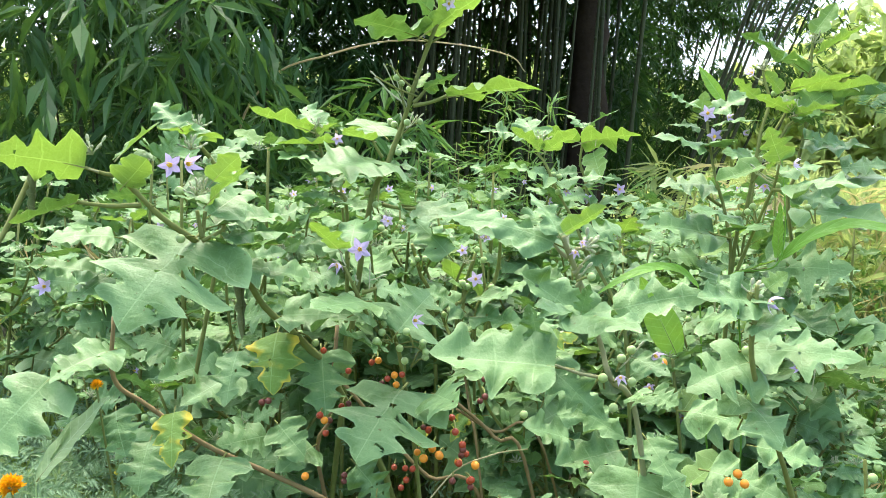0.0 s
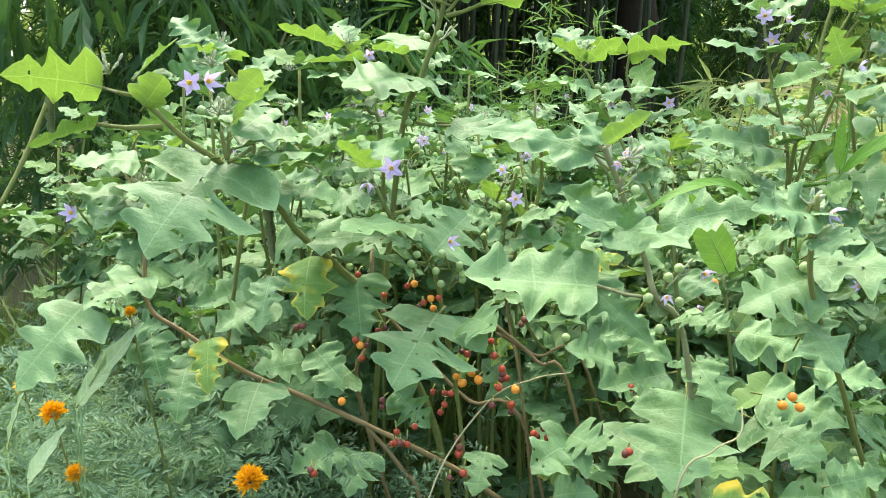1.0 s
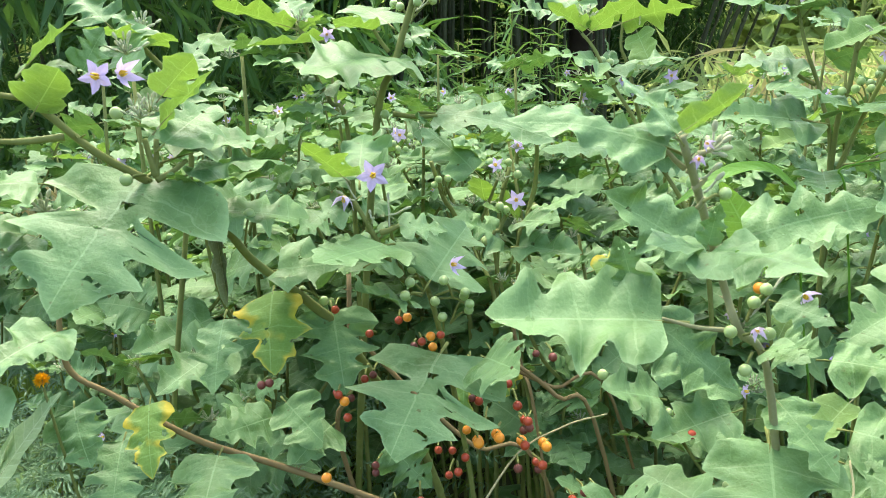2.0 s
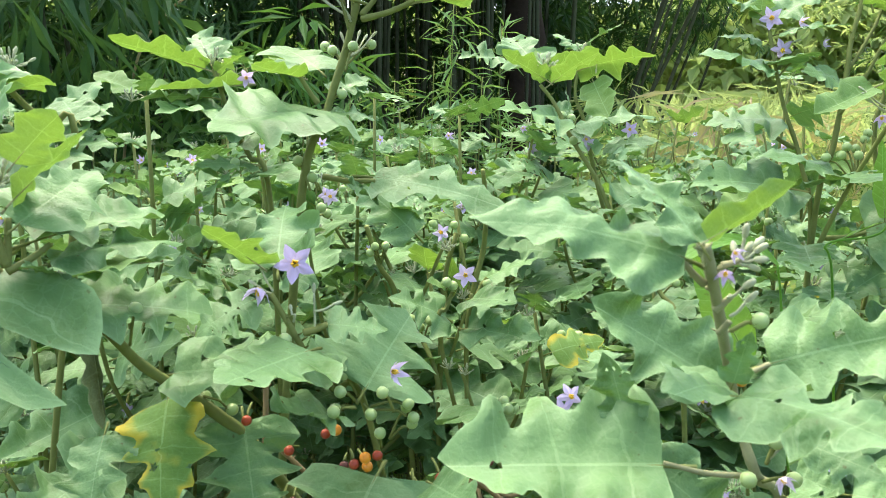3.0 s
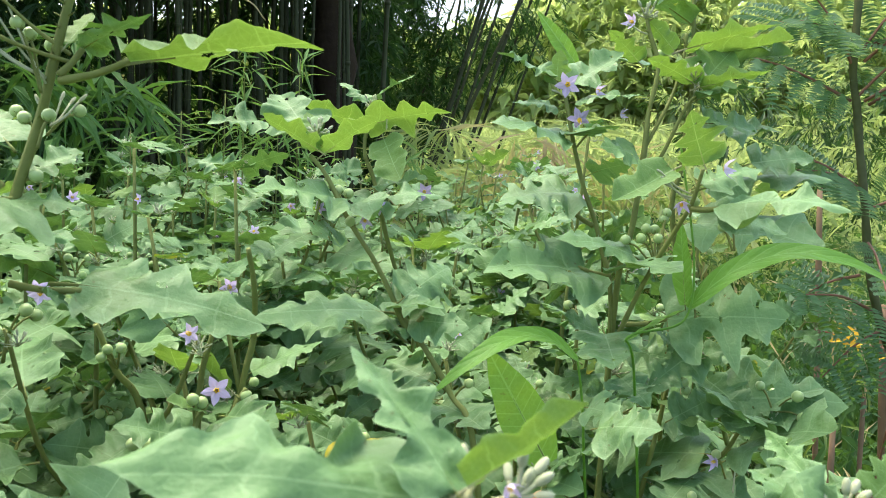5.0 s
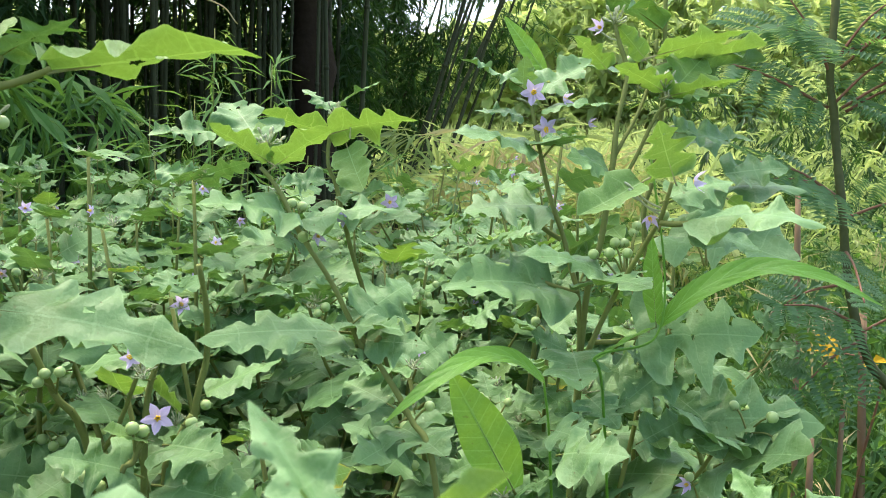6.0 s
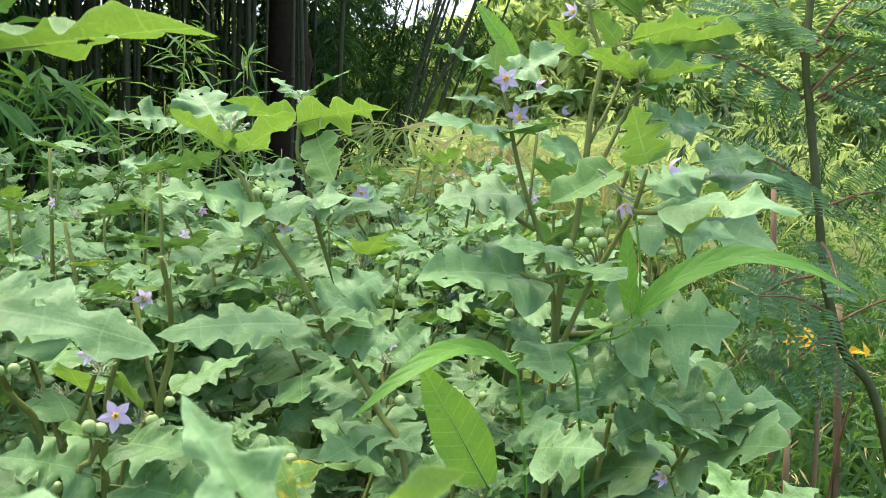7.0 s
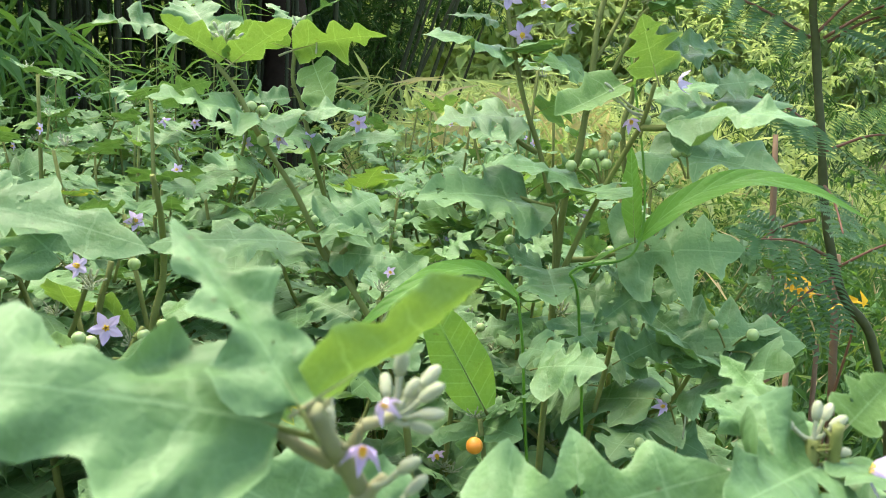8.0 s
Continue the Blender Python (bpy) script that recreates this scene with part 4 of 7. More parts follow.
leaf(downy_shoot, (0.185, 0.904, 1.159), (0.237, 0.825, 1.160), (.1, -.6, .8), 7, 0.81)
leaf(downy_shoot, (0.144, 0.994, 1.108), (0.131, 1.003, 1.156), (-.3, -.8, .6), 6, 0.90)
leaf(downy_shoot, (0.186, 0.927, 1.156), (0.138, 0.872, 1.171), (0, -.5, 1), 2, 0.90)
leaf(downy_shoot, (0.185, 0.918, 1.164), (0.190, 0.912, 1.195), (0, -1, .2), 0, 0.81)
leaf(downy_shoot, (0.163, 0.972, 1.093), (0.022, 0.956, 1.098), (.1, -.52, .8), 5, 0.98)
petiole(downy_shoot, (0.217, 0.982, 1.080), (0.163, 0.972, 1.093), 0.0021, STEM_DOWNY)
leaf(downy_shoot, (0.157, 0.981, 1.088), (0.223, 0.973, 1.030), (0, -.7, .7), 8, 0.72)
leaf(downy_shoot, (0.250, 0.969, 1.107), (0.285, 0.938, 1.099), (0, -.7, .7), 0, 0.90)
leaf(downy_shoot, (0.253, 1.000, 1.057), (0.274, 0.961, 1.059), (0, -.6, .7), 4, 0.90)
leaf(downy_shoot, (0.148, 1.047, 1.115), (0.138, 1.090, 1.130), (0, -.6, .8), 7, 1.35)
petiole(downy_shoot, (0.170, 0.922, 1.215), (0.176, 0.920, 1.229), 0.0021, STEM_DOWNY)
petiole(downy_shoot, (0.176, 0.920, 1.229), (0.185, 0.919, 1.232), 0.0021, STEM_DOWNY)
petiole(downy_shoot, (0.175, 0.926, 1.203), (0.183, 0.922, 1.212), 0.0021, STEM_DOWNY)
petiole(downy_shoot, (0.179, 0.929, 1.189), (0.183, 0.924, 1.197), 0.0021, STEM_DOWNY)
bud(downy_shoot, (0.185, 0.919, 1.232), (0.186, 0.913, 1.253), 0.0021)
bud(downy_shoot, (0.183, 0.919, 1.231), (0.184, 0.929, 1.241), 0.0019)
bud(downy_shoot, (0.186, 0.919, 1.232), (0.199, 0.924, 1.244), 0.0021)
bud(downy_shoot, (0.186, 0.919, 1.232), (0.198, 0.912, 1.234), 0.0020)
bud(downy_shoot, (0.186, 0.919, 1.232), (0.198, 0.914, 1.242), 0.0020)
bud(downy_shoot, (0.179, 0.917, 1.212), (0.190, 0.907, 1.224), 0.0020)
bud(downy_shoot, (0.180, 0.915, 1.202), (0.193, 0.911, 1.217), 0.0018)
bud(downy_shoot, (0.169, 0.920, 1.220), (0.166, 0.919, 1.236), 0.0018)
bud(downy_shoot, (0.169, 0.920, 1.222), (0.164, 0.926, 1.242), 0.0019)
bud(downy_shoot, (0.168, 0.921, 1.230), (0.167, 0.931, 1.249), 0.0017)
bud(downy_shoot, (0.185, 0.919, 1.232), (0.192, 0.920, 1.242), 0.0018)
bud(downy_shoot, (0.184, 0.919, 1.231), (0.196, 0.917, 1.227), 0.0018)
flower(downy_shoot, (0.175, 0.910, 1.227), (-.3, -1, -.6), .006, 2)
flower(downy_shoot, (0.181, 0.916, 1.237), (.4, -1, -.5), .005, 2)
berry(downy_shoot, (0.192, 0.903, 1.203), (0.177, 0.904, 1.197), r=.0046)
berry(downy_shoot, (0.247, 0.990, 1.112), (0.232, 0.985, 1.088))
berry(downy_shoot, (0.236, 0.983, 1.103), (0.231, 0.984, 1.087))
berry(downy_shoot, (0.216, 0.972, 1.082), (0.219, 0.980, 1.068))
berry(downy_shoot, (0.249, 0.983, 1.077), (0.228, 0.982, 1.076))
berry(downy_shoot, (0.230, 0.977, 1.048), (0.238, 0.989, 1.059))
flower(downy_shoot, (0.270, 0.971, 1.112), (.5, -1, -.4), .010, 2)
flower(downy_shoot, (0.234, 0.964, 1.087), (.1, -1, -.6), .008, 2)
bud(downy_shoot, (0.233, 0.985, 1.090), (0.261, 0.993, 1.123))

flowering_shoot = thing("turkey_berry_plant", (0.02, 1.25, 0), "turkey berry shoot bearing open lilac flowers with yellow centres", "shrub", "turkey berry plants")
stem(flowering_shoot, [(0.020, 1.250, 0.000), (0.000, 1.200, 0.700), (-0.045, 1.163, 1.046), (-0.071, 1.131, 1.085), (-0.084, 1.106, 1.117), (-0.098, 1.097, 1.149), (-0.111, 1.097, 1.173)], 0.0034, 0.0023, spines=10)
leaf(flowering_shoot, (-0.105, 1.100, 1.193), (-0.114, 1.178, 1.231), (-.2, -.9, .4), 3, 1.08)
leaf(flowering_shoot, (-0.118, 1.092, 1.197), (-0.144, 1.038, 1.233), (0, .15, 1), 1, 0.90, "young")
leaf(flowering_shoot, (-0.079, 1.078, 1.133), (-0.124, 1.000, 1.132), (-.2, -.6, .8), 0, 1.22)
leaf(flowering_shoot, (-0.068, 1.100, 1.148), (-0.022, 1.114, 1.138), (0, -.45, 1), 8, 1.12)
petiole(flowering_shoot, (-0.087, 1.100, 1.141), (-0.068, 1.100, 1.148))
leaf(flowering_shoot, (-0.043, 1.129, 1.087), (-0.010, 1.214, 1.129), (.2, -.8, .6), 9, 1.17)
leaf(flowering_shoot, (-0.129, 1.108, 1.165), (-0.168, 1.087, 1.142), (0, -.5, .8), 4, 0.99)
leaf(flowering_shoot, (-0.097, 1.096, 1.111), (-0.064, 1.154, 1.109), (0, -.6, .7), 2, 0.99)
leaf(flowering_shoot, (-0.071, 1.127, 1.064), (-0.100, 1.053, 1.095), (0, -.5, .8), 5, 0.99)
flower(flowering_shoot, (-0.090, 1.089, 1.198), (.35, -1, .25), .0165, 0)
flower(flowering_shoot, (-0.119, 1.094, 1.178), (-.2, -.5, -.9), .012, 2)
flower(flowering_shoot, (-0.019, 1.109, 1.107), (.8, -.6, .1), .011, 2)
bud(flowering_shoot, (-0.109, 1.097, 1.173), (-0.129, 1.100, 1.183))
bud(flowering_shoot, (-0.109, 1.097, 1.175), (-0.123, 1.103, 1.200))
bud(flowering_shoot, (-0.078, 1.100, 1.143), (-0.079, 1.106, 1.180))
bud(flowering_shoot, (-0.078, 1.102, 1.158), (-0.056, 1.102, 1.166))
bud(flowering_shoot, (-0.095, 1.098, 1.156), (-0.097, 1.100, 1.164))
bud(flowering_shoot, (-0.094, 1.097, 1.151), (-0.092, 1.093, 1.158))
berry(flowering_shoot, (-0.100, 1.091, 1.138), (-0.093, 1.099, 1.131))
berry(flowering_shoot, (-0.063, 1.120, 1.086), (-0.051, 1.137, 1.070))
berry(flowering_shoot, (-0.067, 1.118, 1.072), (-0.054, 1.137, 1.067))
berry(flowering_shoot, (-0.008, 1.124, 1.075), (-0.040, 1.135, 1.068))
berry(flowering_shoot, (-0.004, 1.126, 1.062), (-0.037, 1.135, 1.065))
berry(flowering_shoot, (-0.039, 1.125, 1.065), (-0.046, 1.136, 1.070))
berry(flowering_shoot, (-0.062, 1.132, 1.097), (-0.051, 1.138, 1.075))
berry(flowering_shoot, (-0.026, 1.096, 1.094), (-0.020, 1.122, 1.069))
berry(flowering_shoot, (-0.064, 1.091, 1.080), (-0.048, 1.102, 1.079))
berry(flowering_shoot, (-0.011, 1.142, 1.065), (-0.026, 1.146, 1.035))
berry(flowering_shoot, (-0.006, 1.139, 1.052), (-0.026, 1.146, 1.035))
berry(flowering_shoot, (-0.032, 1.127, 1.048), (-0.033, 1.144, 1.028))

upright_shoot = thing("turkey_berry_plant", (0.34, 1.50, 0), "upright turkey berry shoot with insect-holed bright top leaves", "shrub", "turkey berry plants")
stem(upright_shoot, [(0.340, 1.500, 0.000), (0.320, 1.460, 0.700), (0.286, 1.400, 1.042), (0.265, 1.424, 1.101), (0.240, 1.436, 1.146), (0.214, 1.447, 1.185), (0.191, 1.449, 1.232), (0.163, 1.452, 1.277), (0.143, 1.462, 1.318), (0.127, 1.469, 1.339)], 0.0037, 0.0022, spines=10)
leaf(upright_shoot, (0.076, 1.485, 1.370), (0.031, 1.433, 1.367), (.1, -.6, .8), 3, 0.72)
leaf(upright_shoot, (0.134, 1.469, 1.345), (0.080, 1.465, 1.377), (0, .45, 1), 1, 0.90, "young")
leaf(upright_shoot, (0.140, 1.466, 1.342), (0.192, 1.439, 1.376), (0, .5, 1), 2, 0.81, "young")
leaf(upright_shoot, (0.128, 1.492, 1.359), (0.095, 1.569, 1.404), (0, -.8, .6), 6, 0.90)
leaf(upright_shoot, (0.137, 1.490, 1.354), (0.127, 1.517, 1.382), (0, -.8, .6), 1, 0.90, "young")
leaf(upright_shoot, (0.150, 1.448, 1.298), (0.071, 1.395, 1.312), (0, -.45, 1), 9, 0.85)
leaf(upright_shoot, (0.167, 1.453, 1.289), (0.256, 1.434, 1.301), (0, -.3, 1), 2, 0.72)
leaf(upright_shoot, (0.162, 1.502, 1.332), (0.167, 1.496, 1.302), (-.9, .3, .5), 0, 0.81)
leaf(upright_shoot, (0.208, 1.440, 1.193), (0.249, 1.380, 1.202), (0, -.3, 1), 5, 0.81)
leaf(upright_shoot, (0.218, 1.438, 1.199), (0.275, 1.500, 1.218), (0, -.8, .5), 7, 0.99)
leaf(upright_shoot, (0.224, 1.444, 1.175), (0.284, 1.429, 1.171), (.1, -.7, .7), 0, 1.08)
leaf(upright_shoot, (0.216, 1.454, 1.165), (0.173, 1.414, 1.174), (0, -.4, 1), 6, 0.90)
leaf(upright_shoot, (0.198, 1.451, 1.183), (0.069, 1.399, 1.194), (0, -.35, 1), 8, 0.72)
leaf(upright_shoot, (0.243, 1.431, 1.115), (0.207, 1.481, 1.123), (0, -.7, .7), 3, 1.08)
leaf(upright_shoot, (0.259, 1.443, 1.086), (0.290, 1.373, 1.081), (0, -.6, .8), 9, 0.99)
leaf(upright_shoot, (0.259, 1.441, 1.071), (0.207, 1.391, 1.070), (0, -.6, .8), 2, 0.99)
petiole(upright_shoot, (0.224, 1.442, 1.164), (0.238, 1.441, 1.179))
petiole(upright_shoot, (0.224, 1.442, 1.162), (0.208, 1.440, 1.193))
berry(upright_shoot, (0.165, 1.451, 1.275), (0.172, 1.453, 1.265))
berry(upright_shoot, (0.166, 1.485, 1.300), (0.159, 1.475, 1.286))
berry(upright_shoot, (0.156, 1.488, 1.303), (0.159, 1.475, 1.286))
flower(upright_shoot, (0.178, 1.443, 1.277), (.3, -1, -.2), .008, 2)
flower(upright_shoot, (0.107, 1.467, 1.289), (.3, -1, -.2), .005, 2)
berry(upright_shoot, (0.285, 1.431, 1.110), (0.269, 1.432, 1.094))
berry(upright_shoot, (0.247, 1.440, 1.115), (0.262, 1.435, 1.101))
bud(upright_shoot, (0.269, 1.434, 1.108), (0.280, 1.435, 1.130))
buds(upright_shoot, (0.134, 1.481, 1.361), .028, tip=(0, 0, 1))

rear_shoot = thing("turkey_berry_plant", (0.42, 2.00, 0), "turkey berry shoot with insect-eaten bright leaves", "shrub", "turkey berry plants")
stem(rear_shoot, [(0.420, 2.000, 0.000), (0.360, 1.950, 0.800), (0.245, 1.807, 1.214), (0.227, 1.813, 1.295), (0.215, 1.821, 1.330), (0.218, 1.826, 1.371)], 0.0040, 0.0027, spines=10)
leaf(rear_shoot, (0.214, 1.806, 1.369), (0.333, 1.781, 1.390), (0, .5, 1), 3, 0.99, "young")
leaf(rear_shoot, (0.211, 1.828, 1.374), (0.122, 1.811, 1.399), (0, .5, 1), 0, 0.99, "young")
leaf(rear_shoot, (0.224, 1.839, 1.403), (0.292, 1.851, 1.445), (0, .2, 1), 1, 0.72)
leaf(rear_shoot, (0.219, 1.841, 1.402), (0.182, 1.874, 1.430), (0, -.4, 1), 7, 0.72)
leaf(rear_shoot, (0.239, 1.798, 1.352), (0.255, 1.734, 1.298), (-.4, -.7, .3), 2, 0.90, "young")
leaf(rear_shoot, (0.210, 1.819, 1.310), (0.149, 1.811, 1.300), (0, -.5, .8), 5, 0.90)
leaf(rear_shoot, (0.230, 1.811, 1.284), (0.298, 1.776, 1.297), (0, -.4, .9), 6, 0.90)
leaf(rear_shoot, (0.234, 1.807, 1.264), (0.176, 1.746, 1.251), (0, -.5, .8), 9, 0.90)
leaf(rear_shoot, (0.259, 1.799, 1.249), (0.337, 1.762, 1.263), (0, -.4, .9), 1, 0.90)
flower(rear_shoot, (0.298, 1.794, 1.278), (-.3, -1, .2), .014, 0)
flower(rear_shoot, (0.233, 1.785, 1.256), (.3, -1, .2), .012, 0)
buds(rear_shoot, (0.226, 1.828, 1.397), .03, tip=(0, 0, 1))
bud(rear_shoot, (0.244, 1.801, 1.382), (0.243, 1.798, 1.364))

many_stemmed = thing("turkey_berry_plant", (0.47, 1.55, 0), "tall turkey berry plant with several flowering shoots and berry clusters", "shrub", "turkey berry plants")
stem(many_stemmed, [(0.470, 1.550, 0.000), (0.460, 1.520, 0.700), (0.461, 1.489, 1.136), (0.451, 1.507, 1.243), (0.433, 1.520, 1.306), (0.424, 1.528, 1.347), (0.415, 1.538, 1.401), (0.414, 1.541, 1.416)], 0.0034, 0.0021, spines=10)
stem(many_stemmed, [(0.470, 1.550, 0.500), (0.463, 1.490, 1.143), (0.479, 1.485, 1.265), (0.488, 1.485, 1.346), (0.493, 1.490, 1.389), (0.504, 1.495, 1.438), (0.495, 1.502, 1.475), (0.492, 1.506, 1.493)], 0.0040, 0.0021, spines=10)
stem(many_stemmed, [(0.464, 1.479, 1.139), (0.478, 1.446, 1.209), (0.486, 1.392, 1.276), (0.490, 1.374, 1.301), (0.491, 1.359, 1.334)], 0.0032, 0.0019, spines=10)
stem(many_stemmed, [(0.482, 1.480, 1.303), (0.509, 1.481, 1.347), (0.529, 1.474, 1.396), (0.544, 1.473, 1.411)], 0.0023, 0.0019, spines=10)
stem(many_stemmed, [(0.489, 1.485, 1.352), (0.528, 1.507, 1.409), (0.546, 1.520, 1.454), (0.549, 1.523, 1.479)], 0.0022, 0.0018, spines=10)
leaf(many_stemmed, (0.401, 1.544, 1.426), (0.336, 1.551, 1.453), (.1, -.25, 1), 3, 1.0)
leaf(many_stemmed, (0.404, 1.543, 1.419), (0.408, 1.548, 1.459), (0, .9, .3), 1, 1.08, "young")
leaf(many_stemmed, (0.424, 1.550, 1.420), (0.495, 1.562, 1.459), (-.1, -.5, .8), 6, 0.90)
leaf(many_stemmed, (0.426, 1.536, 1.401), (0.495, 1.493, 1.408), (0, -.2, 1), 8, 0.81)
leaf(many_stemmed, (0.404, 1.539, 1.394), (0.351, 1.540, 1.398), (0, -.38, 1), 1, 1.05)
leaf(many_stemmed, (0.410, 1.522, 1.358), (0.318, 1.501, 1.372), (0, -.32, 1), 2, 1.0)
leaf(many_stemmed, (0.416, 1.532, 1.363), (0.456, 1.474, 1.373), (0, .1, 1), 0, 0.99)
leaf(many_stemmed, (0.482, 1.485, 1.337), (0.424, 1.457, 1.351), (.2, -.6, .8), 7, 1.08)
leaf(many_stemmed, (0.483, 1.500, 1.444), (0.442, 1.492, 1.475), (0, .5, .9), 3, 0.72, "young")
leaf(many_stemmed, (0.522, 1.495, 1.457), (0.492, 1.506, 1.492), (0, .6, .8), 2, 0.75, "young")
leaf(many_stemmed, (0.535, 1.493, 1.460), (0.629, 1.457, 1.486), (0, .35, 1), 1, 0.54, "young")
leaf(many_stemmed, (0.565, 1.517, 1.457), (0.680, 1.518, 1.479), (0, .4, 1), 0, 0.54, "young")
leaf(many_stemmed, (0.581, 1.533, 1.450), (0.707, 1.563, 1.466), (0, .5, 1), 5, 0.50)
leaf(many_stemmed, (0.533, 1.466, 1.420), (0.466, 1.442, 1.442), (0, .5, .9), 3, 0.62, "young")
leaf(many_stemmed, (0.539, 1.465, 1.417), (0.594, 1.415, 1.433), (0, .45, .9), 1, 0.54, "young")
leaf(many_stemmed, (0.544, 1.474, 1.420), (0.613, 1.530, 1.466), (0, -.7, .7), 1, 0.99, "young")
leaf(many_stemmed, (0.541, 1.473, 1.405), (0.593, 1.433, 1.417), (0, .1, 1), 9, 0.81)
leaf(many_stemmed, (0.565, 1.495, 1.381), (0.635, 1.501, 1.370), (.1, -.5, .85), 6, 1.08)
leaf(many_stemmed, (0.492, 1.359, 1.339), (0.465, 1.341, 1.388), (.1, .9, .35), 3, 1.03, "young")
leaf(many_stemmed, (0.472, 1.383, 1.333), (0.399, 1.352, 1.305), (.4, -.2, .8), 0, 0.81, "young")
leaf(many_stemmed, (0.484, 1.400, 1.326), (0.503, 1.399, 1.344), (0, .4, .9), 3, 1.08, "young")
leaf(many_stemmed, (0.494, 1.366, 1.318), (0.558, 1.366, 1.332), (-.1, -.4, .9), 7, 0.99)
leaf(many_stemmed, (0.507, 1.340, 1.300), (0.577, 1.255, 1.305), (.05, -.55, .9), 2, 0.77)
petiole(many_stemmed, (0.490, 1.374, 1.295), (0.507, 1.340, 1.300))
leaf(many_stemmed, (0.514, 1.369, 1.293), (0.582, 1.352, 1.270), (.1, -.6, .8), 8, 0.90)
leaf(many_stemmed, (0.631, 1.506, 1.334), (0.702, 1.494, 1.342), (.1, -.5, .85), 3, 1.17)
leaf(many_stemmed, (0.586, 1.419, 1.314), (0.607, 1.414, 1.302), (0, .6, .8), 0, 1.17, "young")
leaf(many_stemmed, (0.466, 1.452, 1.236), (0.374, 1.432, 1.255), (0, -.35, 1), 2, 0.90)
leaf(many_stemmed, (0.455, 1.453, 1.227), (0.483, 1.366, 1.235), (0, -.3, 1), 1, 1.17)
leaf(many_stemmed, (0.433, 1.497, 1.216), (0.302, 1.462, 1.227), (0, -.5, .9), 6, 1.08)
petiole(many_stemmed, (0.458, 1.490, 1.208), (0.421, 1.499, 1.218))
leaf(many_stemmed, (0.426, 1.541, 1.298), (0.335, 1.527, 1.291), (0, -.35, 1), 9, 1.17)
petiole(many_stemmed, (0.444, 1.512, 1.262), (0.416, 1.531, 1.283))
leaf(many_stemmed, (0.511, 1.453, 1.166), (0.632, 1.410, 1.172), (0, -.7, .7), 4, 0.99)
petiole(many_stemmed, (0.473, 1.480, 1.155), (0.511, 1.453, 1.166))
leaf(many_stemmed, (0.444, 1.464, 1.150), (0.432, 1.401, 1.129), (-.2, -.8, .5), 5, 1.35)
leaf(many_stemmed, (0.445, 1.484, 1.145), (0.401, 1.475, 1.167), (0, -.6, .8), 0, 1.26)
leaf(many_stemmed, (0.578, 1.447, 1.075), (0.691, 1.385, 1.085), (.1, -.65, .7), 1, 1.08)
leaf(many_stemmed, (0.555, 1.469, 1.125), (0.486, 1.447, 1.089), (0, -.7, .7), 6, 0.90)
leaf(many_stemmed, (0.578, 1.484, 1.114), (0.623, 1.477, 1.128), (0, -.6, .8), 8, 0.90)
leaf(many_stemmed, (0.461, 1.453, 1.101), (0.474, 1.407, 1.084), (0, -.7, .6), 3, 1.26)
leaf(many_stemmed, (0.392, 1.341, 1.089), (0.434, 1.294, 1.102), (0, -.7, .7), 7, 1.17)
leaf(many_stemmed, (0.407, 1.410, 1.086), (0.429, 1.375, 1.086), (0, -.7, .6), 9, 1.26)
leaf(many_stemmed, (0.516, 1.436, 1.059), (0.575, 1.448, 1.079), (.2, -.7, .6), 2, 0.99)
leaf(many_stemmed, (0.629, 1.473, 1.109), (0.636, 1.459, 1.092), (-.8, -.4, .3), 1, 0.63, "old")
leaf(many_stemmed, (0.480, 1.484, 1.124), (0.532, 1.462, 1.115), (0, -.6, .8), 4, 0.99)
berry(many_stemmed, (0.481, 1.454, 1.266), (0.490, 1.447, 1.230))
berry(many_stemmed, (0.471, 1.444, 1.257), (0.490, 1.447, 1.230))
berry(many_stemmed, (0.489, 1.441, 1.257), (0.492, 1.446, 1.228))
berry(many_stemmed, (0.459, 1.456, 1.254), (0.486, 1.447, 1.228))
berry(many_stemmed, (0.499, 1.471, 1.263), (0.490, 1.447, 1.230))
berry(many_stemmed, (0.509, 1.471, 1.274), (0.494, 1.446, 1.230))
berry(many_stemmed, (0.512, 1.471, 1.281), (0.494, 1.446, 1.230))
berry(many_stemmed, (0.562, 1.440, 1.269), (0.572, 1.434, 1.244))
berry(many_stemmed, (0.572, 1.438, 1.270), (0.574, 1.433, 1.244))
berry(many_stemmed, (0.527, 1.461, 1.098), (0.522, 1.464, 1.115))
berry(many_stemmed, (0.538, 1.458, 1.092), (0.526, 1.463, 1.115))
berry(many_stemmed, (0.540, 1.456, 1.083), (0.529, 1.462, 1.109))
berry(many_stemmed, (0.422, 1.523, 1.169), (0.436, 1.496, 1.148))
berry(many_stemmed, (0.498, 1.385, 1.301), (0.493, 1.383, 1.286))
berry(many_stemmed, (0.448, 1.527, 1.371), (0.426, 1.528, 1.350))
berry(many_stemmed, (0.516, 1.516, 1.455), (0.521, 1.500, 1.421))
flower(many_stemmed, (0.413, 1.531, 1.419), (-.1, -1, .1), .0155, 0)
flower(many_stemmed, (0.445, 1.524, 1.413), (.6, -.7, 0), .009, 2)
flower(many_stemmed, (0.426, 1.523, 1.381), (-.2, -.9, -.5), .014, 1)
flower(many_stemmed, (0.471, 1.515, 1.387), (.8, -.6, .1), .008, 2)
flower(many_stemmed, (0.510, 1.355, 1.335), (1, -.4, .05), .011, 2)
flower(many_stemmed, (0.475, 1.367, 1.301), (-.2, -.8, -.6), .009, 2)
flower(many_stemmed, (0.477, 1.508, 1.487), (-.9, -.6, .1), .010, 2)
bud(many_stemmed, (0.495, 1.502, 1.474), (0.471, 1.509, 1.485))
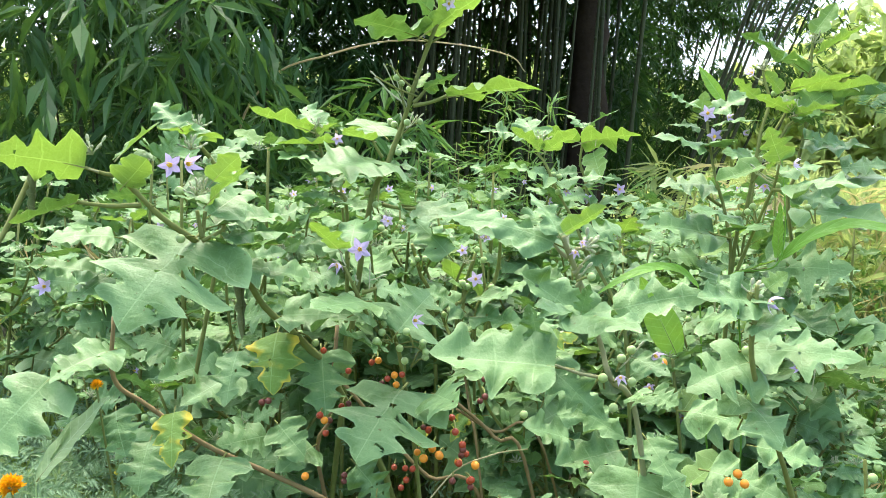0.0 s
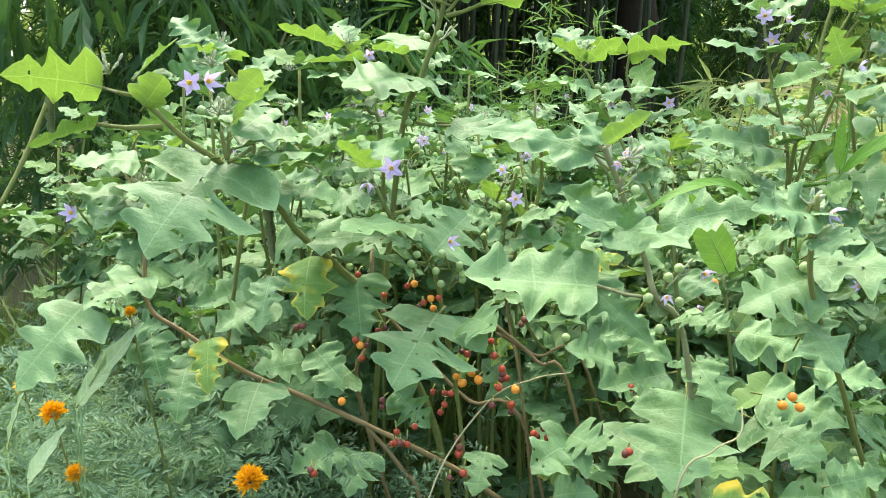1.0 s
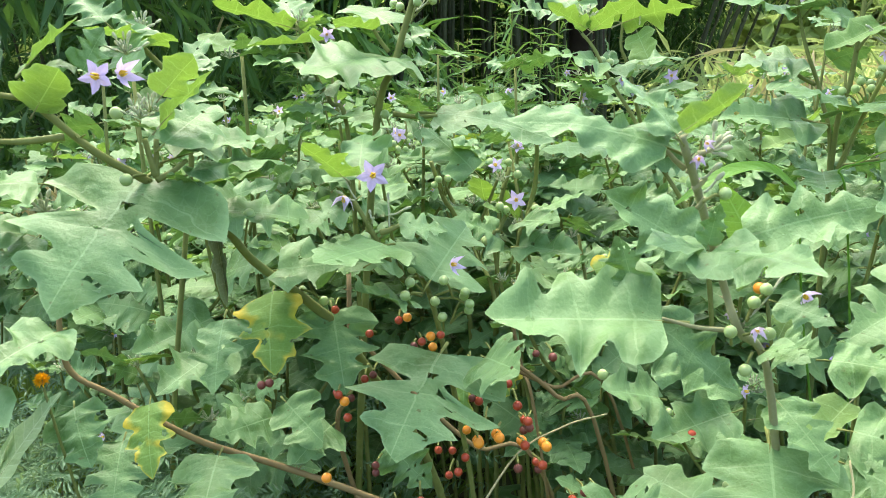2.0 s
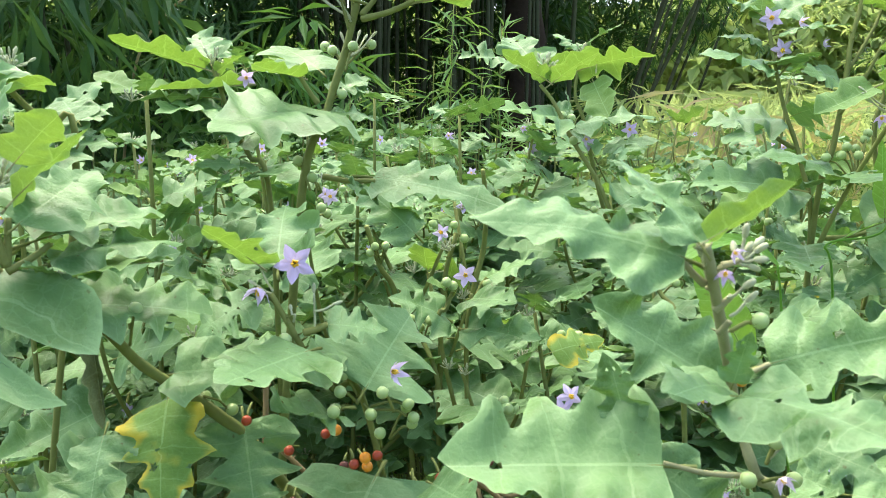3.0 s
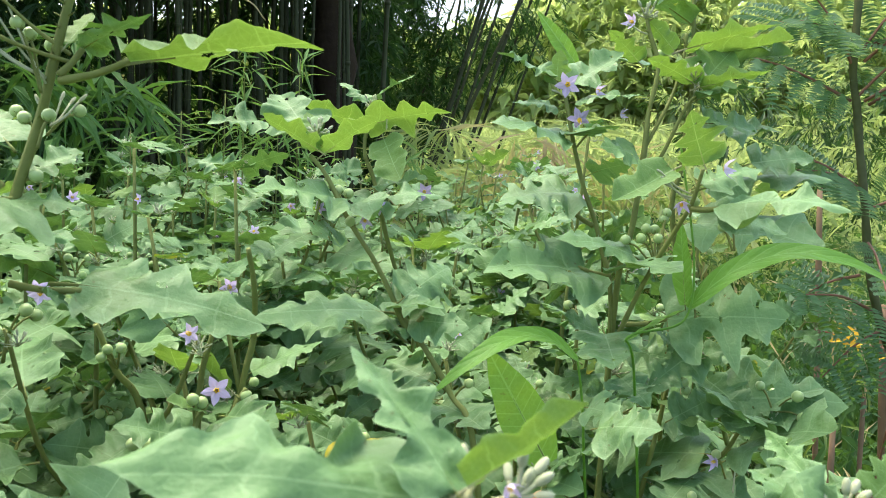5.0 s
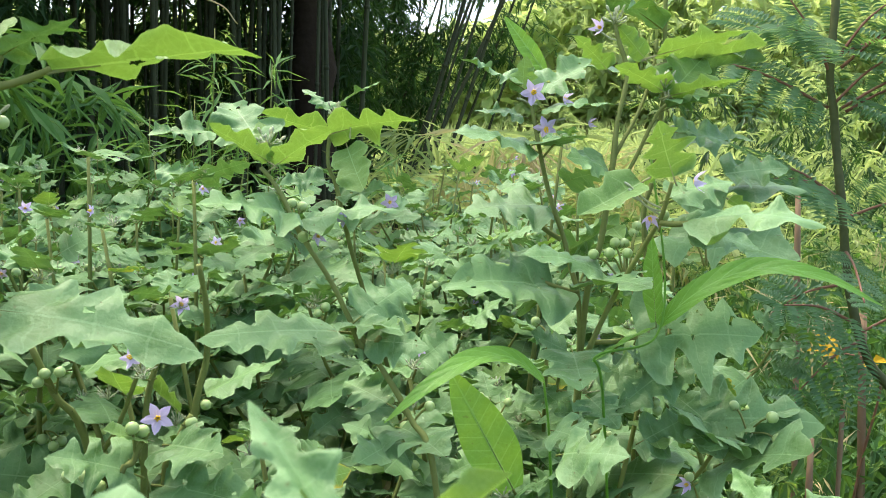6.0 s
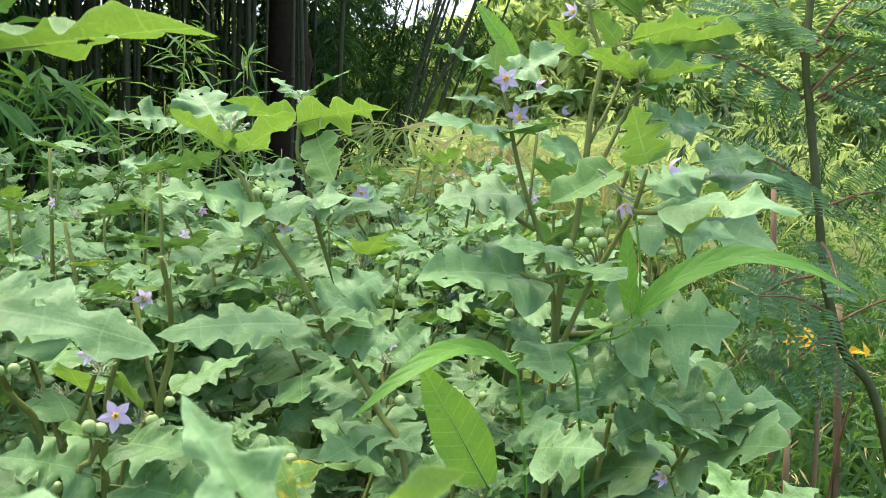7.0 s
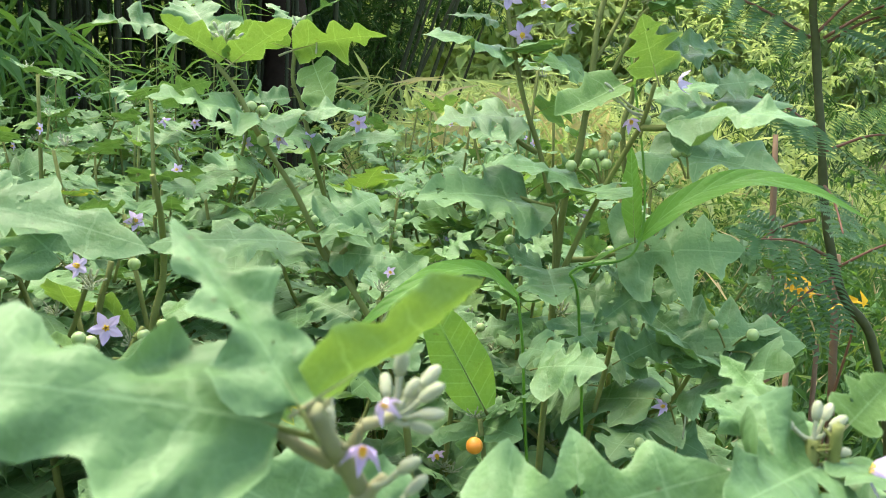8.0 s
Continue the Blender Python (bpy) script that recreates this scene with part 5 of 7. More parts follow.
bud(many_stemmed, (0.495, 1.502, 1.475), (0.491, 1.507, 1.499))
bud(many_stemmed, (0.490, 1.376, 1.309), (0.452, 1.376, 1.333))
bud(many_stemmed, (0.490, 1.375, 1.306), (0.459, 1.373, 1.320))
bud(many_stemmed, (0.489, 1.375, 1.303), (0.456, 1.375, 1.327))
bud(many_stemmed, (0.420, 1.538, 1.407), (0.395, 1.533, 1.413))
bud(many_stemmed, (0.423, 1.535, 1.388), (0.447, 1.520, 1.392))
bud(many_stemmed, (0.541, 1.473, 1.405), (0.536, 1.479, 1.438))
bud(many_stemmed, (0.541, 1.473, 1.405), (0.543, 1.478, 1.440))
buds(many_stemmed, (0.533, 1.467, 1.425), .03, tip=(0, 0, 1))
buds(many_stemmed, (0.492, 1.506, 1.493), .03, tip=(0, 0, 1))

low_shoot = thing("turkey_berry_plant", (0.66, 1.50, 0), "turkey berry shoot with pale buds and a drooping lilac flower", "shrub", "turkey berry plants")
stem(low_shoot, [(0.660, 1.500, 0.000), (0.600, 1.300, 0.600), (0.460, 1.080, 0.930), (0.376, 0.970, 1.100), (0.372, 0.965, 1.170), (0.370, 0.962, 1.197)], 0.0040, 0.0026, spines=10)
leaf(low_shoot, (0.362, 0.969, 1.182), (0.340, 1.009, 1.196), (.1, -.7, .7), 6, 1.03)
leaf(low_shoot, (0.383, 0.971, 1.193), (0.405, 0.975, 1.210), (0, -.6, .7), 1, 1.17, "young")
leaf(low_shoot, (0.367, 0.967, 1.178), (0.303, 0.932, 1.184), (0, -.7, .7), 3, 0.99)
leaf(low_shoot, (0.375, 0.966, 1.180), (0.380, 0.933, 1.181), (.1, -.6, .8), 0, 0.99)
leaf(low_shoot, (0.384, 1.016, 1.178), (0.393, 1.078, 1.188), (-.6, -.3, .7), 8, 0.45)
leaf(low_shoot, (0.372, 0.962, 1.157), (0.409, 0.927, 1.160), (0, -.6, .8), 5, 1.17)
leaf(low_shoot, (0.377, 0.998, 1.106), (0.303, 0.967, 1.077), (0, -.6, .8), 9, 1.08)
leaf(low_shoot, (0.372, 1.004, 1.066), (0.405, 0.933, 1.027), (.1, -.7, .7), 2, 0.99)
leaf(low_shoot, (0.380, 1.000, 1.119), (0.490, 0.972, 1.120), (0, -.5, .9), 4, 0.72)
bud(low_shoot, (0.366, 0.970, 1.188), (0.368, 0.972, 1.204), .0022)
bud(low_shoot, (0.366, 0.970, 1.188), (0.377, 0.975, 1.201), .0022)
bud(low_shoot, (0.366, 0.970, 1.188), (0.351, 0.975, 1.197), .0022)
bud(low_shoot, (0.366, 0.970, 1.188), (0.379, 0.968, 1.198), .0022)
bud(low_shoot, (0.368, 0.968, 1.183), (0.377, 0.961, 1.186), .0022)
stem(low_shoot, [(0.367, 0.970, 1.165), (0.364, 0.968, 1.179), (0.366, 0.970, 1.188)], 0.0040, 0.0028, spines=10)
bud(low_shoot, (0.331, 0.974, 1.164), (0.330, 0.972, 1.178))
bud(low_shoot, (0.334, 0.973, 1.164), (0.337, 0.974, 1.171))
flower(low_shoot, (0.381, 0.954, 1.182), (.9, -.5, -.4), .012, 2)
berry(low_shoot, (0.372, 0.989, 1.120), (0.387, 1.008, 1.092))
berry(low_shoot, (0.383, 0.995, 1.065), (0.376, 1.012, 1.037))
berry(low_shoot, (0.379, 0.996, 1.081), (0.376, 1.012, 1.037))
berry(low_shoot, (0.378, 0.993, 1.047), (0.374, 1.010, 1.024))
berry(low_shoot, (0.541, 1.429, 0.971), (0.569, 1.426, 0.940))
berry(low_shoot, (0.534, 1.429, 0.961), (0.569, 1.425, 0.936))
berry(low_shoot, (0.568, 1.431, 1.017), (0.582, 1.432, 0.987))
berry(low_shoot, (0.573, 1.416, 0.948), (0.583, 1.427, 0.964))
flower(low_shoot, (0.566, 1.430, 1.009), (-.9, -.5, .1), .010, 2)
bud(low_shoot, (0.589, 1.427, 0.972), (0.594, 1.433, 1.009))
bud(low_shoot, (0.577, 1.426, 0.948), (0.568, 1.429, 0.954))

ripe_branch = thing("turkey_berry_plant", (0.20, 1.40, 0), "low turkey berry branch with ripe orange and red berries", "shrub", "turkey berry plants")
stem(ripe_branch, [(0.200, 1.400, 0.000), (0.150, 1.300, 0.550), (0.024, 1.217, 0.722), (-0.038, 1.204, 0.765), (-0.146, 1.176, 0.825), (-0.233, 1.150, 0.871), (-0.305, 1.124, 0.910), (-0.385, 1.110, 0.965), (-0.428, 1.100, 1.002), (-0.431, 1.105, 1.086)], 0.0046, 0.0029, STEM_WOOD, spines=10)
stem(ripe_branch, [(0.100, 1.350, 0.000), (-0.055, 1.193, 0.670), (-0.092, 1.183, 0.755), (-0.144, 1.176, 0.822)], 0.0032, 0.0030, STEM_WOOD, spines=10)
stem(ripe_branch, [(0.020, 1.450, 0.000), (-0.163, 1.249, 0.786), (-0.156, 1.227, 0.936), (-0.156, 1.252, 1.065)], 0.0035, 0.0029, STEM_WOOD, spines=10)
stem(ripe_branch, [(0.200, 1.500, 0.000), (0.082, 1.315, 0.752), (-0.014, 1.293, 0.827), (-0.074, 1.274, 0.892), (-0.148, 1.257, 0.979)], 0.0032, 0.0027, STEM_WOOD, spines=10)
stem(ripe_branch, [(0.300, 1.450, 0.000), (0.149, 1.307, 0.808), (0.087, 1.283, 0.901), (0.020, 1.263, 0.963)], 0.0032, 0.0027, STEM_WOOD, spines=10)
stem(ripe_branch, [(0.300, 1.600, 0.300), (0.163, 1.351, 0.866), (0.085, 1.314, 0.900), (0.029, 1.261, 0.947)], 0.0024, 0.0022, STEM_WOOD, spines=10)
stem(ripe_branch, [(0.150, 1.450, 0.100), (0.068, 1.296, 0.824), (0.046, 1.311, 0.925), (0.034, 1.321, 0.983)], 0.0022, 0.0021, STEM_WOOD, spines=10)
leaf(ripe_branch, (-0.037, 1.137, 1.005), (-0.077, 1.034, 0.934), (-0.1, -0.72, 0.57), 4, 1.17)
leaf(ripe_branch, (-0.156, 1.165, 1.042), (-0.134, 1.113, 0.967), (0.2, -0.77, 0.5), 3, 1.17)
leaf(ripe_branch, (-0.212, 1.140, 1.071), (-0.199, 1.077, 1.000), (-0.1, -0.77, 0.5), 0, 1.17, "old")
leaf(ripe_branch, (-0.263, 1.126, 1.045), (-0.258, 1.074, 0.982), (-0.2, -0.72, 0.5), 1, 1.08)
leaf(ripe_branch, (0.011, 1.115, 1.010), (0.048, 1.070, 1.011), (0, -0.68, 0.57), 5, 1.62)
leaf(ripe_branch, (-0.270, 1.098, 0.903), (-0.257, 1.009, 0.862), (0, -0.77, 0.5), 2, 1.17)
leaf(ripe_branch, (-0.340, 1.097, 0.961), (-0.315, 1.039, 0.906), (0, -0.77, 0.5), 1, 0.90, "old")
leaf(ripe_branch, (-0.415, 1.084, 0.960), (-0.377, 1.040, 0.915), (0, -0.77, 0.5), 7, 1.17)
leaf(ripe_branch, (-0.378, 1.103, 0.917), (-0.360, 1.034, 0.865), (0, -0.68, 0.57), 9, 1.08)
leaf(ripe_branch, (-0.434, 1.096, 1.042), (-0.466, 1.004, 1.020), (0, -0.59, 0.71), 6, 1.08)
leaf(ripe_branch, (-0.477, 1.032, 1.016), (-0.516, 0.937, 0.934), (0.1, -0.68, 0.64), 8, 0.99)
leaf(ripe_branch, (-0.280, 1.167, 1.002), (-0.333, 1.100, 0.969), (0, -0.68, 0.64), 3, 1.08)
leaf(ripe_branch, (-0.230, 1.211, 0.918), (-0.173, 1.163, 0.888), (0, -0.68, 0.57), 10, 1.17)
leaf(ripe_branch, (-0.245, 1.205, 0.902), (-0.298, 1.144, 0.901), (0, -0.68, 0.57), 0, 0.99)
leaf(ripe_branch, (-0.179, 1.214, 0.887), (-0.210, 1.152, 0.864), (0, -0.68, 0.57), 2, 1.17)
leaf(ripe_branch, (-0.176, 1.146, 0.802), (-0.220, 1.084, 0.785), (0, -0.68, 0.57), 5, 1.08)
leaf(ripe_branch, (-0.145, 1.150, 0.795), (-0.151, 1.090, 0.757), (0, -0.68, 0.57), 9, 1.08)
leaf(ripe_branch, (-0.113, 1.221, 0.863), (-0.062, 1.219, 0.808), (0, -0.68, 0.57), 11, 0.99)
leaf(ripe_branch, (0.143, 1.061, 0.877), (0.096, 0.999, 0.865), (0, -0.68, 0.64), 6, 1.35)
leaf(ripe_branch, (0.142, 1.062, 0.884), (0.182, 1.027, 0.882), (0.1, -0.68, 0.64), 8, 1.44)
leaf(ripe_branch, (0.272, 1.046, 0.952), (0.256, 0.937, 0.882), (0, -0.68, 0.64), 0, 1.22)
leaf(ripe_branch, (0.192, 1.145, 0.999), (0.260, 1.100, 0.974), (0, -0.68, 0.64), 3, 0.90)
leaf(ripe_branch, (0.192, 1.166, 0.947), (0.130, 1.128, 0.970), (0, -0.59, 0.71), 10, 1.17)
leaf(ripe_branch, (0.256, 1.116, 0.954), (0.174, 1.078, 0.939), (0, -0.51, 0.71), 5, 0.90)
leaf(ripe_branch, (0.280, 1.055, 0.990), (0.319, 1.000, 0.940), (0.1, -0.64, 0.64), 1, 0.90)
leaf(ripe_branch, (0.284, 1.065, 1.042), (0.313, 1.048, 1.035), (0, -0.59, 0.64), 9, 1.44)
leaf(ripe_branch, (0.330, 1.070, 1.023), (0.412, 1.050, 1.008), (0, -0.51, 0.71), 2, 0.90)
leaf(ripe_branch, (0.415, 1.077, 0.986), (0.487, 1.056, 0.972), (0, -0.42, 0.78), 6, 0.99)
leaf(ripe_branch, (0.354, 1.084, 0.916), (0.424, 1.030, 0.890), (0.1, -0.59, 0.71), 4, 1.17)
leaf(ripe_branch, (0.370, 1.111, 0.935), (0.457, 1.071, 0.916), (0.1, -0.59, 0.71), 7, 1.08)
leaf(ripe_branch, (0.425, 1.006, 0.875), (0.477, 0.999, 0.897), (0.1, -0.59, 0.71), 3, 1.17)
leaf(ripe_branch, (0.196, 1.099, 1.027), (0.128, 1.091, 1.046), (0, -0.59, 0.71), 9, 0.99)
leaf(ripe_branch, (0.026, 1.180, 0.798), (0.020, 1.120, 0.760), (0, -0.68, 0.57), 1, 1.17)
leaf(ripe_branch, (0.126, 1.045, 0.810), (0.179, 1.027, 0.831), (0, -0.68, 0.64), 2, 1.26)
leaf(ripe_branch, (0.037, 1.359, 0.910), (0.015, 1.327, 0.872), (0, -0.68, 0.57), 1, 0.72, "old")
leaf(ripe_branch, (-0.032, 1.343, 0.891), (-0.031, 1.312, 0.837), (0, -0.68, 0.57), 0, 0.54, "old")
berry(ripe_branch, (-0.137, 1.095, 0.975), (-0.142, 1.128, 0.975), "red")
berry(ripe_branch, (-0.131, 1.095, 0.968), (-0.130, 1.121, 0.967), "orange")
berry(ripe_branch, (-0.128, 1.092, 0.952), (-0.126, 1.118, 0.950), "red")
berry(ripe_branch, (-0.053, 1.119, 1.024), (-0.060, 1.148, 1.024), "red")
berry(ripe_branch, (-0.044, 1.121, 1.029), (-0.048, 1.144, 1.026), "orange")
berry(ripe_branch, (-0.034, 1.123, 1.030), (-0.035, 1.143, 1.020), "red")
berry(ripe_branch, (-0.113, 1.148, 1.023), (-0.110, 1.171, 1.017), "red")
berry(ripe_branch, (-0.202, 1.077, 0.994), (-0.203, 1.101, 0.990), "dark")
berry(ripe_branch, (-0.210, 1.076, 0.992), (-0.211, 1.106, 0.989), "dark")
berry(ripe_branch, (-0.075, 1.065, 0.867), (-0.084, 1.095, 0.868), "red")
berry(ripe_branch, (-0.075, 1.062, 0.854), (-0.084, 1.093, 0.854), "red")
berry(ripe_branch, (-0.067, 1.054, 0.857), (-0.075, 1.081, 0.861), "dark")
berry(ripe_branch, (-0.061, 1.064, 0.852), (-0.067, 1.091, 0.859), "red")
berry(ripe_branch, (-0.053, 1.070, 0.874), (-0.058, 1.102, 0.878), "red")
berry(ripe_branch, (-0.082, 1.070, 0.848), (-0.082, 1.104, 0.852), "red")
berry(ripe_branch, (-0.108, 1.122, 0.885), (-0.105, 1.143, 0.888), "dark")
berry(ripe_branch, (-0.108, 1.121, 0.877), (-0.111, 1.145, 0.878), "dark")
berry(ripe_branch, (-0.140, 1.042, 0.911), (-0.140, 1.070, 0.907), "orange")
berry(ripe_branch, (0.003, 1.100, 0.926), (0.001, 1.130, 0.921), "orange")
berry(ripe_branch, (0.022, 1.104, 0.931), (0.025, 1.131, 0.932), "orange")
berry(ripe_branch, (0.047, 1.116, 0.919), (0.042, 1.143, 0.914), "orange")
berry(ripe_branch, (0.069, 1.119, 0.916), (0.066, 1.146, 0.914), "orange")
berry(ripe_branch, (0.050, 1.139, 0.932), (0.044, 1.160, 0.931), "red")
berry(ripe_branch, (0.049, 1.137, 0.921), (0.044, 1.161, 0.927), "dark")
berry(ripe_branch, (0.062, 1.132, 0.888), (0.058, 1.160, 0.884), "red")
berry(ripe_branch, (0.064, 1.131, 0.880), (0.059, 1.159, 0.883), "dark")
berry(ripe_branch, (-0.042, 1.136, 0.897), (-0.045, 1.166, 0.897), "red")
berry(ripe_branch, (-0.027, 1.138, 0.896), (-0.034, 1.168, 0.896), "red")
berry(ripe_branch, (-0.031, 1.133, 0.870), (-0.029, 1.166, 0.872), "red")
berry(ripe_branch, (0.004, 1.074, 0.844), (-0.003, 1.098, 0.841), "red")
berry(ripe_branch, (0.002, 1.077, 0.859), (-0.006, 1.097, 0.857), "dark")
berry(ripe_branch, (0.011, 1.070, 0.818), (0.001, 1.097, 0.812), "red")
berry(ripe_branch, (0.115, 1.060, 0.879), (0.118, 1.084, 0.876), "red")
berry(ripe_branch, (0.101, 1.076, 0.873), (0.094, 1.101, 0.873), "dark")
berry(ripe_branch, (0.123, 1.082, 0.880), (0.116, 1.108, 0.882), "red")
berry(ripe_branch, (0.339, 1.350, 1.019), (0.347, 1.370, 1.022), "orange", 0.0075)
berry(ripe_branch, (0.212, 1.089, 0.941), (0.213, 1.119, 0.942), "red")
berry(ripe_branch, (0.207, 0.981, 0.905), (0.209, 1.002, 0.899), "red")
berry(ripe_branch, (0.203, 0.980, 0.903), (0.208, 1.001, 0.906), "dark")
berry(ripe_branch, (0.371, 1.020, 0.958), (0.371, 1.041, 0.957), "orange")
berry(ripe_branch, (0.390, 1.023, 0.956), (0.388, 1.047, 0.953), "orange")
berry(ripe_branch, (0.384, 1.033, 0.964), (0.386, 1.057, 0.959), "orange")
berry(ripe_branch, (-0.164, 1.003, 0.831), (-0.172, 1.032, 0.831), "red")
berry(ripe_branch, (-0.168, 1.003, 0.835), (-0.177, 1.035, 0.834), "dark")
berry(ripe_branch, (0.067, 1.273, 0.993), (0.068, 1.305, 0.983), "dark")
berry(ripe_branch, (0.063, 1.266, 0.961), (0.056, 1.300, 0.957), "dark")
berry(ripe_branch, (0.006, 1.072, 0.936), (-0.000, 1.099, 0.938), "orange")
berry(ripe_branch, (0.026, 1.076, 0.940), (0.023, 1.100, 0.935), "orange")
berry(ripe_branch, (0.051, 1.079, 0.931), (0.045, 1.109, 0.926), "red")
berry(ripe_branch, (0.072, 1.082, 0.929), (0.074, 1.110, 0.924), "orange")
berry(ripe_branch, (0.054, 1.084, 0.954), (0.057, 1.106, 0.956), "red")
berry(ripe_branch, (0.055, 1.083, 0.948), (0.050, 1.114, 0.950), "dark")
berry(ripe_branch, (0.068, 1.078, 0.911), (0.059, 1.099, 0.912), "red")
berry(ripe_branch, (0.044, 1.074, 0.909), (0.043, 1.095, 0.913), "dark")
berry(ripe_branch, (-0.007, 1.067, 0.923), (-0.008, 1.095, 0.918), "red")
berry(ripe_branch, (-0.014, 1.064, 0.909), (-0.018, 1.097, 0.904), "red")
berry(ripe_branch, (0.006, 1.055, 0.849), (0.004, 1.082, 0.851), "red")
berry(ripe_branch, (0.007, 1.057, 0.857), (0.005, 1.081, 0.851), "dark")
berry(ripe_branch, (0.013, 1.052, 0.826), (0.011, 1.085, 0.829), "red")
berry(ripe_branch, (-0.003, 1.048, 0.820), (-0.007, 1.078, 0.816), "dark")
berry(ripe_branch, (0.097, 1.076, 0.876), (0.092, 1.110, 0.870), "red")
berry(ripe_branch, (0.117, 1.079, 0.870), (0.122, 1.112, 0.867), "red")
berry(ripe_branch, (0.109, 1.080, 0.882), (0.103, 1.113, 0.879), "dark")
berry(ripe_branch, (0.079, 1.100, 1.015), (0.073, 1.134, 1.018), "dark")
berry(ripe_branch, (0.044, 1.085, 0.970), (0.039, 1.116, 0.975), "red")
berry(ripe_branch, (0.210, 1.091, 0.852), (0.217, 1.115, 0.849), "red")
berry(ripe_branch, (0.207, 1.107, 0.938), (0.205, 1.129, 0.934), "red")
berry(ripe_branch, (0.214, 1.108, 0.935), (0.208, 1.135, 0.931), "orange")
berry(ripe_branch, (-0.150, 1.153, 1.048), (-0.153, 1.183, 1.053), "red")
berry(ripe_branch, (-0.147, 1.140, 0.983), (-0.153, 1.170, 0.983), "red")
berry(ripe_branch, (-0.154, 1.141, 0.986), (-0.160, 1.167, 0.990), "red")
berry(ripe_branch, (-0.134, 1.136, 0.955), (-0.136, 1.157, 0.958), "dark")
berry(ripe_branch, (-0.149, 1.136, 0.961), (-0.161, 1.157, 0.967), "red")
berry(ripe_branch, (0.000, 1.148, 0.984), (-0.011, 1.181, 0.988), "red")
berry(ripe_branch, (-0.006, 1.148, 0.986), (-0.009, 1.178, 0.993), "dark")
berry(ripe_branch, (0.011, 1.145, 0.964), (0.013, 1.175, 0.964), "red")
berry(ripe_branch, (-0.005, 1.142, 0.954), (-0.011, 1.173, 0.954), "dark")
berry(ripe_branch, (0.033, 1.147, 0.969), (0.032, 1.171, 0.976), "red")
berry(ripe_branch, (0.002, 1.142, 0.951), (0.004, 1.166, 0.948), "red")
berry(ripe_branch, (-0.066, 1.149, 1.009), (-0.068, 1.179, 1.007), "dark")
berry(ripe_branch, (-0.119, 1.140, 0.975), (-0.121, 1.171, 0.981), "red")
berry(ripe_branch, (-0.073, 1.155, 1.039), (-0.081, 1.182, 1.047), "orange")
berry(ripe_branch, (-0.082, 1.154, 1.036), (-0.084, 1.188, 1.041), "red")
berry(ripe_branch, (-0.046, 1.150, 1.008), (-0.057, 1.174, 1.013), "orange")
berry(ripe_branch, (-0.038, 1.146, 0.984), (-0.044, 1.170, 0.982), "red")
berry(ripe_branch, (-0.011, 1.135, 0.921), (-0.009, 1.160, 0.924), "orange")
berry(ripe_branch, (0.009, 1.137, 0.927), (0.009, 1.171, 0.932), "orange")
berry(ripe_branch, (0.055, 1.139, 0.923), (0.049, 1.169, 0.925), "red")
berry(ripe_branch, (0.017, 1.151, 0.997), (0.009, 1.179, 1.003), "red")
berry(ripe_branch, (-0.110, 1.142, 0.979), (-0.111, 1.172, 0.982), "dark")
berry(ripe_branch, (0.130, 1.131, 0.986), (0.132, 1.174, 0.940))
flower(ripe_branch, (0.129, 1.159, 1.069), (.2, -1, .3), .012, 1)
flower(ripe_branch, (0.122, 1.157, 1.057), (-.2, -1, -.1), .011, 1)

middle_plant = thing("turkey_berry_plant", (0.10, 1.50, 0), "slender turkey berry plant with one lilac star flower", "shrub", "turkey berry plants")
stem(middle_plant, [(0.100, 1.500, 0.000), (0.070, 1.450, 0.700), (0.012, 1.381, 1.046), (0.018, 1.388, 1.091), (0.029, 1.391, 1.114)], 0.0032, 0.0026, spines=10)
stem(middle_plant, [(0.080, 1.550, 0.000), (0.050, 1.500, 0.700), (0.040, 1.398, 1.039), (0.052, 1.407, 1.098), (0.064, 1.409, 1.121)], 0.0034, 0.0026, spines=10)
stem(middle_plant, [(-0.020, 1.650, 0.000), (-0.020, 1.620, 0.700), (0.006, 1.479, 0.951), (-0.028, 1.516, 1.041), (-0.068, 1.591, 1.107), (-0.090, 1.619, 1.145)], 0.0036, 0.0028, spines=10)
stem(middle_plant, [(-0.020, 1.580, 0.000), (-0.030, 1.560, 0.700), (-0.045, 1.520, 1.039), (-0.068, 1.490, 1.120), (-0.081, 1.470, 1.172)], 0.0050, 0.0030, spines=10)
stem(middle_plant, [(0.040, 1.680, 0.000), (0.040, 1.640, 0.700), (0.047, 1.600, 1.024), (0.064, 1.600, 1.120), (0.067, 1.570, 1.186), (0.062, 1.550, 1.234)], 0.0050, 0.0030, spines=10)
stem(middle_plant, [(-0.010, 1.540, 0.000), (0.000, 1.520, 0.700), (0.010, 1.500, 1.062), (0.028, 1.500, 1.159)], 0.0046, 0.0030, spines=10)
berry(middle_plant, (-0.038, 1.400, 1.075), (-0.032, 1.435, 1.060), r=0.0068)
berry(middle_plant, (-0.024, 1.400, 1.074), (-0.030, 1.435, 1.060), r=0.0068)
berry(middle_plant, (-0.002, 1.400, 1.073), (-0.020, 1.435, 1.060), r=0.0066)
berry(middle_plant, (-0.077, 1.470, 1.139), (-0.066, 1.488, 1.122))
berry(middle_plant, (-0.071, 1.470, 1.147), (-0.066, 1.488, 1.122))
berry(middle_plant, (-0.058, 1.470, 1.148), (-0.066, 1.488, 1.122))
berry(middle_plant, (0.066, 1.550, 1.083), (0.058, 1.590, 1.072))
flower(middle_plant, (0.039, 1.382, 1.129), (.1, -1, .3), .0145, 0)
